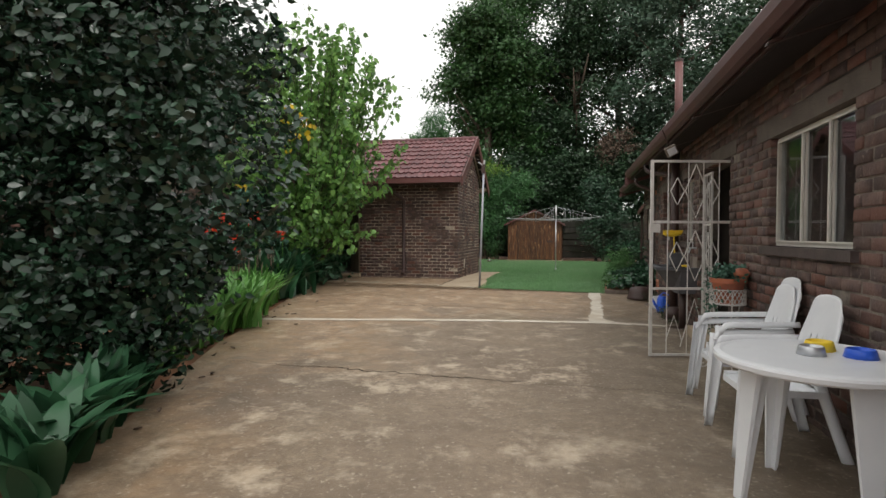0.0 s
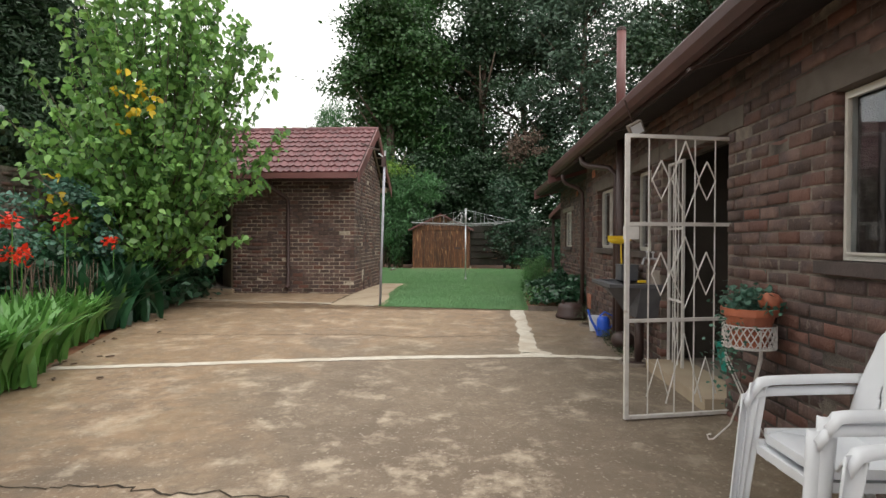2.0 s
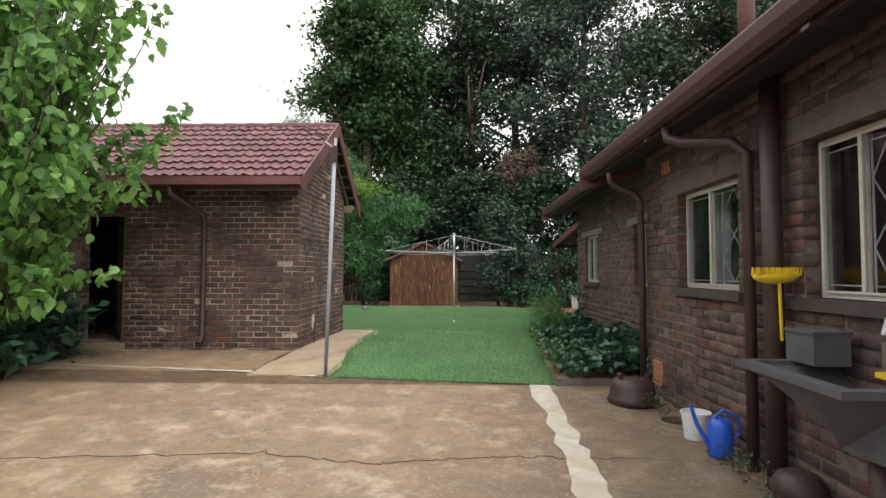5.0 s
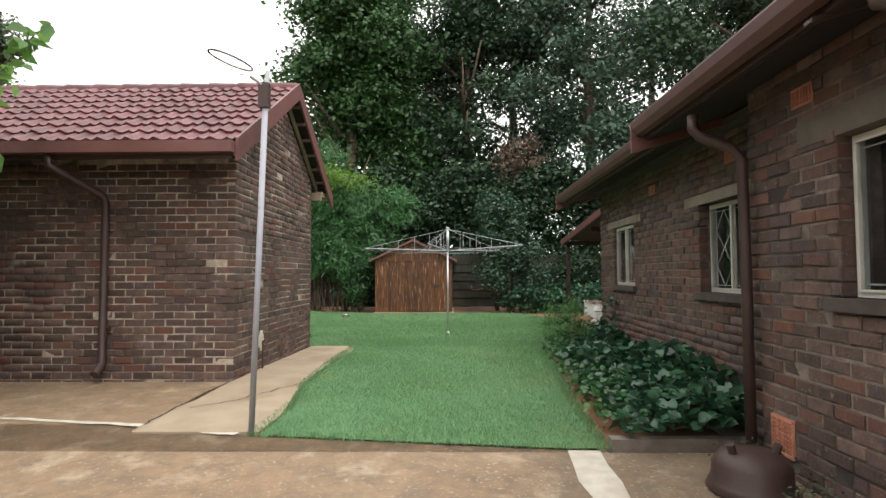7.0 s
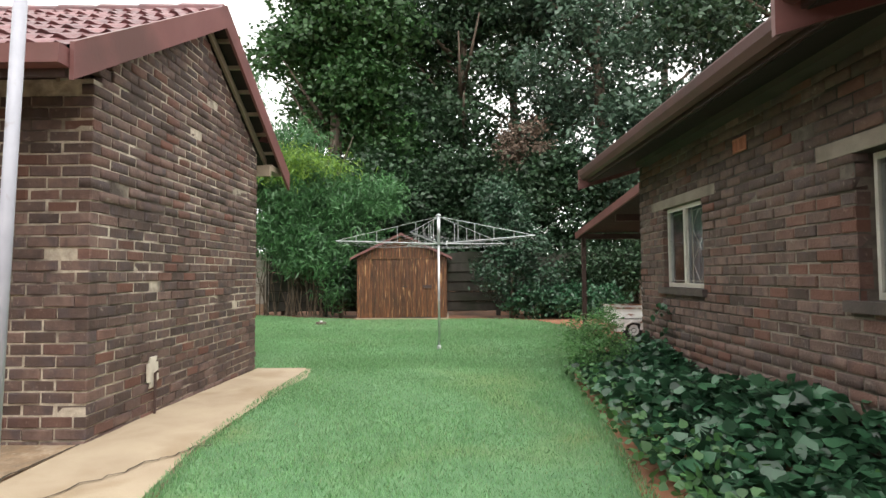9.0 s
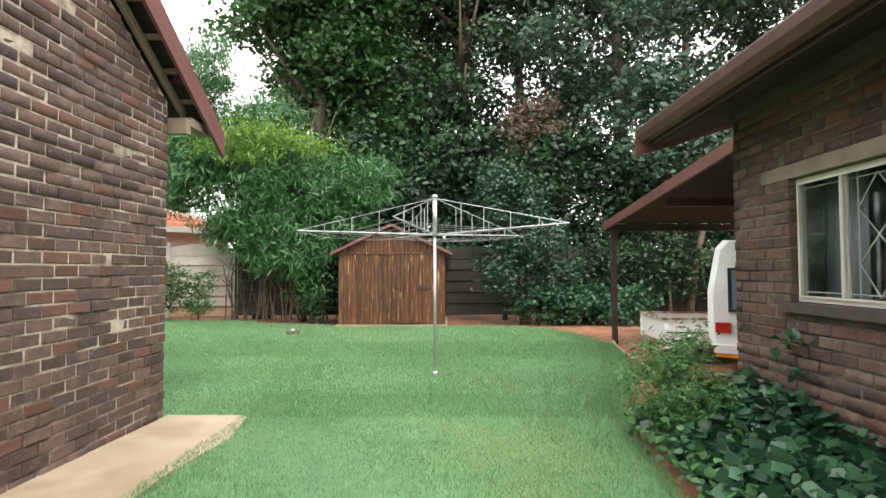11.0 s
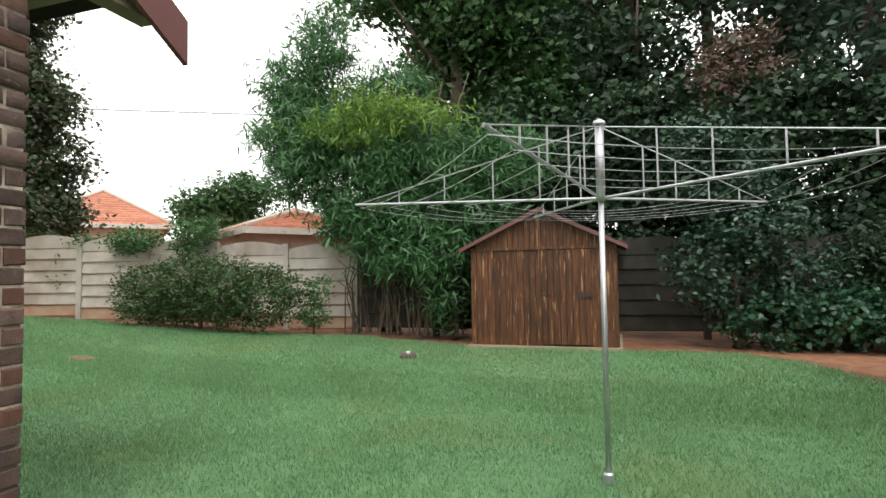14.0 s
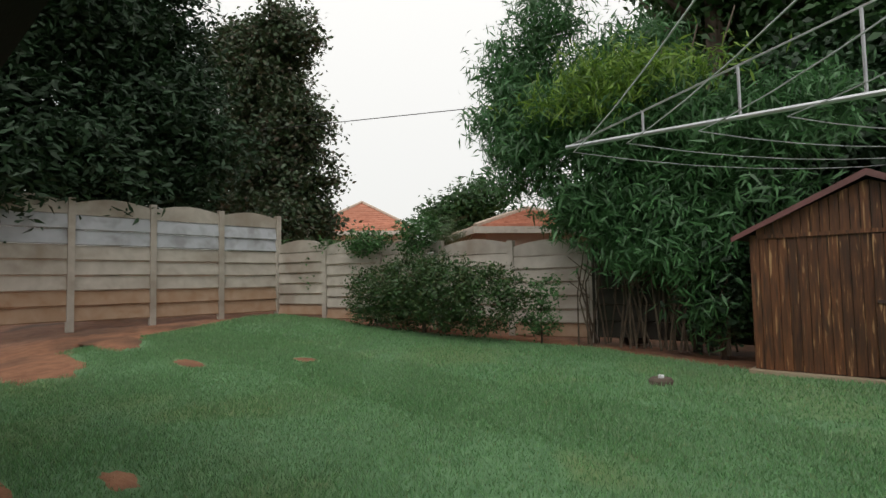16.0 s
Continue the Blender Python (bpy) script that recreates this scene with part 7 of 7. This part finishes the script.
# ---- strap-leaved plants ----
def blade_plant(name, label, category, at, n, h, w, mat, seed, arch=0.6, base=0.06, leaf_name="leaves", group=""):
    t = thing(name, label, category, at, group=group)
    rng = np.random.default_rng(seed)
    V, F = [], []
    for _ in range(n):
        a, L, lean = rng.uniform(0, 2 * math.pi), h * rng.uniform(0.6, 1.15), rng.uniform(0.25, 1.0) * arch
        p = Vector((rng.normal(0, base), rng.normal(0, base), 0))
        out = Vector((math.cos(a), math.sin(a), 0))
        side = Vector((-math.sin(a), math.cos(a), 0))
        i0, seg = len(V), 6
        for s in range(seg + 1):
            q = s / seg
            ww = w * (math.sin(math.pi * min(1, 0.12 + 0.88 * q)) ** 0.8) * 0.5 + 0.002
            c = p + out * (lean * L * q ** 1.7) + Vector((0, 0, L * (q - 0.45 * lean * q ** 2.6)))
            V += [tuple(c - side * ww + Vector((0, 0, 0.18 * ww))), tuple(c), tuple(c + side * ww + Vector((0, 0, 0.18 * ww)))]
        for s in range(seg):
            b = i0 + 3 * s
            F += [(b, b + 1, b + 4, b + 3), (b + 1, b + 2, b + 5, b + 4)]
    if leaf_name != "leaf":
        array_mesh(leaf_name, V, F, mat, t, smooth=True)
        return t
    for k in range(n):
        array_mesh("leaf", V[21 * k:21 * k + 21], np.array(F[:12]), mat, t, smooth=True)
    return t


rng = np.random.default_rng(50)
protos = [blade_plant("strap_leaf_plant", "clump of green strap-leaved lily at the bed's edge", "plant", (-3.85 - 0.25 * k, 1.9 + 0.5 * k, -0.13), 44, 0.74, 0.078, L_STRAP, 60 + k, 0.75, 0.09, group="lilies along the bed") for k in range(3)]
for y in np.arange(-0.1, 6.0, 0.25):
    e = bed_edge(y)
    for k, off in enumerate((0.30, 0.62, 1.0)):
        if rng.random() < 0.06 or (y < 0.6 and k > 1):
            continue
        x = e - off + rng.normal(0, 0.05)
        src = protos[int(rng.integers(3))]
        copy_thing(src, pose(x, y + rng.normal(0, 0.08), G(x, y) + 0.0, 0, 0, rng.uniform(0, 360)))
cal = [blade_plant("broad_leaf_plant", "clump of broad dark-green calla leaves at the bed's edge", "plant", (-5.6 - 0.3 * k, 6.1 + 0.3 * k, -0.08), 46, 1.12, 0.16, L_BROAD, 70 + k, 0.85, 0.14, "leaf", group="callas under the tree") for k in range(2)]
for y in np.arange(5.2, 8.7, 0.32):
    for off in (0.12, 0.55, 1.0):
        x = bed_edge(y) - off + rng.normal(0, 0.08)
        copy_thing(cal[int(rng.integers(2))], pose(x, y, G(x, y), 0, 0, rng.uniform(0, 360)))
hos = [blade_plant("hosta_plant", "clump of broad pointed green leaves beside the patio", "plant", (-2.42 - 0.3 * k, -2.05 + 0.42 * k, -0.15), 30, 0.56, 0.15, L_BROAD, 80 + k, 0.85, 0.06, "leaf", group="broad-leaved plants at the hedge") for k in range(2)]
for x, y, r in ((-2.55, -1.75, 40), (-2.3, -2.35, 120), (-2.75, -1.35, 15), (-2.05, -2.65, 66), (-3.2, -2.5, 200), (-2.35, -2.9, 280), (-3.1, -1.2, 10), (-3.6, -2.0, 77), (-2.9, -3.1, 150)):
    copy_thing(hos[int(rng.integers(2))], pose(x, y, G(x, y), 0, 0, r))
# cannas with red flowers
for k, (x, y, h) in enumerate(((-5.3, 4.43, 1.45), (-5.35, 5.5, 1.18), (-5.4, 3.45, 1.36), (-5.2, 3.0, 1.25), (-5.45, 3.75, 1.42), (-5.1, 3.35, 1.02), (-5.2, 3.6, 1.0))):
    t = blade_plant("red_lily", "tall stem with bright red flowers in the bed", "flower", (x, y, -0.12), 14, 0.7, 0.07, L_STRAP, 90 + k, 0.5, 0.05, group="red flowers in the bed")
    part("stem", rods((0.008, (0, 0, 0), (0.02, 0, h), (0.0, 0.02, h + 0.1)), n=5), L_STRAP, t)
    r2 = np.random.default_rng(k)
    v, f = leaf_mesh(r2, r2.normal(0, 0.05, (26, 3)) + (0, 0, h + 0.12), 0.09, "oval", width=0.6)
    array_mesh("petals", v, f, REDFL, t, "red petals")
t = thing("bronze_plants", "dark bronze stalks behind the red flowers", "plant", (-5.7, 4.4, -0.1))
bm = bmesh.new()
for k in range(60):
    x, y = rng.uniform(-0.5, 0.6), rng.uniform(-0.8, 0.8)
    tube(bm, [(x, y, 0), (x + rng.normal(0, 0.08), y, rng.uniform(0.6, 1.05))], 0.006, 4)
part("stalk_clump", bm, L_DEAD, t, kind="stuff")

# fallen leaves lying at the edge of the bed
rng = np.random.default_rng(91)
for k in range(26):
    y = rng.uniform(-3.5, 7.0)
    x = bed_edge(y) + abs(rng.normal(0, 0.35)) + 0.05
    leaf = thing("fallen_leaf", "small curled brown leaf lying on the patio", "leaf", (x, y, G(x, y) + 0.006), rng.uniform(0, 360), group="fallen leaves on the patio")
    w = rng.uniform(0.018, 0.035)
    part("blade", sheet(lambda u, v: ((u - 0.5) * w * (1 - (2 * v - 1) ** 2) * 1.6, (v - 0.5) * w * 2.6, 0.012 * (2 * u - 1) ** 2 + 0.008 * v), 4, 5, 0.0012), L_DEAD, leaf)

# ---- ivy bed ----
part("trim_bed_edge", boxes(((1.22, 7.12, -0.15), (2.30, 7.22, 0.02)), ((2.30, 7.12, -0.15), (2.58, 7.20, 0.02))), LINTEL, None, "low concrete edging of the ivy bed", bevel=0.015, kind="structure")
rng = np.random.default_rng(55)
n = 4200
y = rng.uniform(7.10, 12.3, n)
xl = np.interp(y, [7.2, 8.6, 11.7, 12.6], [1.33, 1.38, 1.62, 1.72])
x = xl + (FX - xl) * rng.uniform(0, 1, n) ** 0.85
hh = 0.10 + 0.34 * ((x - xl) / (FX - xl)) ** 0.7 * (0.75 + 0.3 * np.sin(3 * x + 2.1 * y)) * np.clip((y - 6.9) * 2.0, 0.4, 1)
z = rng.uniform(0.55, 1, n) * hh
ivy = thing("ivy_bed", "thick bed of dark ivy along the house wall", "ivy", (0, 0, 0), kind="stuff")
v, f = leaf_mesh(rng, np.stack([x, y, z], 1), 0.095, "round", up=0.9, spread=0.8, width=0.95)
array_mesh("leaves", v, f, L_IVY, ivy, kind="stuff")
n = 1500
y = rng.uniform(7.25, 12.3, n)
x = np.interp(y, [7.2, 8.6, 11.7, 12.6], [1.33, 1.38, 1.62, 1.72]) + 1.2 * rng.uniform(0, 1, n) ** 1.3 - 0.12
v, f = leaf_mesh(rng, np.stack([x, y, rng.uniform(0.02, 0.2, n)], 1), 0.055, "round", up=0.9, width=0.9)
array_mesh("small_leaves", v, f, L_SHRUB, ivy, kind="stuff")
tree("box_shrub", "light-green shrub at the end of the ivy bed", "shrub", (1.88, 12.1, 0.0), [(0, 0, -0.05, 0.02), (0, 0, 0.4, 0.012)], [],
     [(-0.15, 0, 0.38, 0.28, 0.3, 0.28), (0.15, 0.1, 0.48, 0.28, 0.28, 0.28), (0.0, -0.3, 0.30, 0.28, 0.25, 0.22), (0.38, -0.1, 0.30, 0.22, 0.25, 0.22), (-0.25, -0.2, 0.62, 0.12, 0.12, 0.14), (0.1, -0.1, 0.72, 0.14, 0.12, 0.12)],
     leaf_material("light spiky shrub leaf", (0.075, 0.19, 0.060), (0.15, 0.31, 0.105), 0.45, 0.3), 250, 16, 0.05, 0.062, seed=56, width=0.24)
tree("wall_creeper", "ivy creeping up the house wall", "ivy", (2.52, 11.5, 0.0), [], [], [(0, 0, 0.3, 0.04, 0.22, 0.3), (0, 0.1, 0.65, 0.03, 0.08, 0.35)], L_IVY, 22, 8, 0.05, 0.06, "round", seed=57, width=0.9)
tree("wall_weeds", "weeds growing along the foot of the wall", "plant", (1.98, 4.3, -0.14), [], [], [(0.05, 0.2, 0.08, 0.12, 0.45, 0.10), (0.05, -0.35, 0.08, 0.12, 0.35, 0.10), (-0.02, 1.9, 0.15, 0.12, 0.5, 0.16), (0.02, 2.5, 0.12, 0.12, 0.3, 0.14)], leaf_material("weed leaf", (0.04, 0.065, 0.03), (0.09, 0.11, 0.06), 0.6, 0.2), 90, 16, 0.05, 0.03, seed=58)
tree("fence_vine", "green vine hanging over the back fence", "vine", (-10.9, 20.32, 0.3), [], [],
     [(-1.9, 0, 1.72, 0.4, 0.14, 0.12), (-0.6, 0, 1.80, 0.35, 0.12, 0.12), (0.8, 0, 1.78, 0.8, 0.2, 0.28), (2.2, 0.2, 1.6, 0.5, 0.15, 0.12), (-1.2, -0.1, 1.2, 0.08, 0.08, 0.5), (2.2, 0.3, 1.95, 0.55, 0.3, 0.35), (-2.7, 0, 1.3, 0.2, 0.15, 0.9)], L_SHRUB, 230, 16, 0.10, 0.10, seed=59, width=0.4)
# trailing stems under the mulberry and on the wall behind
tree("wall_shrub", "blue-green shrub against the garden wall", "shrub", (-6.4, 3.4, -0.1), [(0, 0, -0.1, 0.03), (0, 0, 1.0, 0.015)], [], [(0, 0, 1.2, 0.5, 0.5, 0.5), (0.4, 0.8, 1.5, 0.5, 0.5, 0.5), (0.2, -0.8, 0.9, 0.5, 0.5, 0.5)], L_BLUISH, 160, 16, 0.1, 0.07, "round", seed=61, width=0.7)

# ---- bricks ----
def brick_block(bm, L, H, D, cx, cz, rng, j=0.0025, place=None):
    """One brick, face to -y, its front at y = 0, with worn edges."""
    c = 0.005
    pts = []
    for (sx, sz) in ((-1, -1), (1, -1), (1, 1), (-1, 1)):
        pts.append((cx + sx * (L / 2 - c * 2.2) + rng.normal(0, j * 0.6), rng.normal(0, j * 0.5), cz + sz * (H / 2 - c) + rng.normal(0, j * 0.6)))
    for (sx, sz) in ((-1, -1), (1, -1), (1, 1), (-1, 1)):
        pts.append((cx + sx * L / 2, 0.007, cz + sz * H / 2))
    for (sx, sz) in ((-1, -1), (1, -1), (1, 1), (-1, 1)):
        pts.append((cx + sx * L / 2, D, cz + sz * H / 2))
    v = [bm.verts.new(place(p) if place else p) for p in pts]
    bm.faces.new(v[0:4])
    for a in (0, 4):
        for i in range(4):
            k = (i + 1) % 4
            bm.faces.new((v[a + i], v[a + 4 + i], v[a + 4 + k], v[a + k]))


BL, BH, BJ = 0.220, 0.0725, 0.013
brng = np.random.default_rng(77)
SHARED = []
for k in range(10):
    bm = bmesh.new()
    brick_block(bm, BL, BH, 0.09, 0, 0, brng)
    me = bpy.data.meshes.new("brick")
    bm.to_mesh(me)
    bm.free()
    me.materials.append(BRICK)
    SHARED.append(me)


def lay(parent, origin, along, out, length, height, openings=(), z0=0.0, limit=None, near=None, start=0, flush=True, cap=300, label="", run_name="brick_run"):
    """Lays a brick face from origin, along a level unit vector, facing out. near: the stretch (u0, u1, z0, z1) whose bricks are parts."""
    along, out, origin = Vector(along), Vector(out), Vector(origin)
    rot = Matrix((along, -out, (0, 0, 1))).transposed()
    rows = int(height / 0.085)
    singles, rest = [], []
    for r in range(rows):
        z = z0 + r * 0.085 + BH / 2
        u = 0.0 if (r + start) % 2 == 0 else (0.103 if flush else -0.5 * (BL + BJ))
        while u < length - 0.02:
            a, b = u, min(u + BL, length)
            u += BL + BJ
            a = max(a, 0)
            if limit:
                lo, hi = limit(z)
                a, b = max(a, lo), min(b, hi)
            spans = [(a, b)]
            for o0, o1, oz0, oz1 in openings:
                if oz0 - BH / 2 < z < oz1 + BH / 2:
                    spans = [s for p, q in spans for s in ((p, min(q, o0)), (max(p, o1), q)) if s[1] - s[0] > 0.03]
            for p, q in spans:
                if q - p > 0.03:
                    (singles if near and near[0] < (p + q) / 2 < near[1] and near[2] < z < near[3] and len(singles) < cap else rest).append((p, q, z))
    for p, q, z in singles:
        ob = new("brick", SHARED[int(brng.integers(10))])
        ob.parent = parent
        flip = 1
        m = Matrix.Translation(origin + along * (p + q) / 2 + Vector((0, 0, z)) + out * brng.normal(0, 0.004)) @ rot.to_4x4() @ Euler((0, brng.normal(0, 0.009), brng.normal(0, 0.012))).to_matrix().to_4x4()
        ob.matrix_basis = m @ Matrix.Diagonal(((q - p) / BL, 1, 1, 1))
    V, F = [], []
    bm = bmesh.new()
    brick_block(bm, 1, BH, 0.09, 0, 0, np.random.default_rng(1), 0)
    base = np.array([v.co[:] for v in bm.verts])
    quads = np.array([[v.index for v in f.verts] for f in (bm.verts.index_update() or bm.faces)])
    bm.free()
    if rest:
        P = np.array(rest)
        n = len(P)
        L = (P[:, 1] - P[:, 0])[:, None]
        x = base[None, :, 0]
        x = np.sign(x) * (L / 2) - np.sign(x) * np.where(np.abs(base[:, 0]) < 0.4999, 0.011, 0)[None]
        x += ((P[:, 0] + P[:, 1]) / 2)[:, None] + brng.normal(0, 0.002, (n, 12))
        y = base[None, :, 1] - brng.normal(0, 0.004, (n, 1)) + brng.normal(0, 0.0015, (n, 12))
        z = base[None, :, 2] + P[:, 2][:, None] + brng.normal(0, 0.002, (n, 12)) + brng.normal(0, 0.0015, (n, 1))
        A, O = np.array(along), np.array(out)
        V = np.array(origin)[None, None] + x[..., None] * A - y[..., None] * O + z[..., None] * np.array((0, 0, 1.0))
        F = (np.arange(n)[:, None, None] * 12 + quads[None]).reshape(-1, 4)
        array_mesh(run_name, V.reshape(-1, 3), F, BRICK_J, parent, label, kind="stuff")
    return len(singles), len(rest)


by_name = bpy.data.objects
lay(by_name["wall_house_near"], (NX, JOG, 0), (0, -1, 0), (-1, 0, 0), JOG + 8, 2.95, [(JOG - o[1], JOG - o[0], o[2], o[3]) for o in OPEN_N] + [(JOG - 6.82, JOG - 6.58, 0.05, 0.29)], z0=-0.19, near=(JOG - 7.0, JOG - 5.6, -0.1, 2.4), flush=True)
lay(by_name["wall_house_far"], (FX, YEND, 0), (0, -1, 0), (-1, 0, 0), YEND - JOG, 2.85, [(YEND - o[1], YEND - o[0], o[2], o[3]) for o in OPEN_F], z0=-0.1, near=(0.0, 4.2, 0.7, 1.7), start=1)
lay(by_name["wall_house_jog"], (NX, JOG, 0), (1, 0, 0), (0, 1, 0), FX - NX, 2.85, z0=-0.19, start=1)
lay(by_name["wall_house_end"], (FX, YEND, 0), (1, 0, 0), (0, 1, 0), 6, 2.62, z0=-0.1)
lay(by_name["wall_outbuilding_front"], (OX, OY0, 0), (-1, 0, 0), (0, -1, 0), OX - OXW, 2.65, [(OX - DOOR[1], OX - DOOR[0], -0.2, DOOR[3])], z0=-0.13, near=(0, 2.0, 0.0, 2.6))


def gable(z):
    if z < 2.55:
        return 0, OY1 - OY0
    h = (3.74 - z) / 0.61
    return max(0, RIDGE_Y - OY0 - h), min(OY1 - OY0, RIDGE_Y - OY0 + h)


lay(by_name["wall_outbuilding_side"], (OX, OY0, 0), (0, 1, 0), (1, 0, 0), OY1 - OY0, 4.05, z0=-0.13, limit=gable, near=(0, 3.4, 0.0, 1.75), start=1)
lay(by_name["wall_pier"], (-5.72, OY0 - 0.42, 0), (-1, 0, 0), (0, -1, 0), 0.42, 2.6, z0=-0.13)
lay(by_name["wall_pier"], (-5.72, OY0 - 0.42, 0), (0, 1, 0), (1, 0, 0), 0.42, 2.6, z0=-0.13, start=1)
lay(by_name["wall_garden"], (-7.68, -1.0, 0), (0, 1, 0), (1, 0, 0), 10.2, 2.66, z0=-0.2)
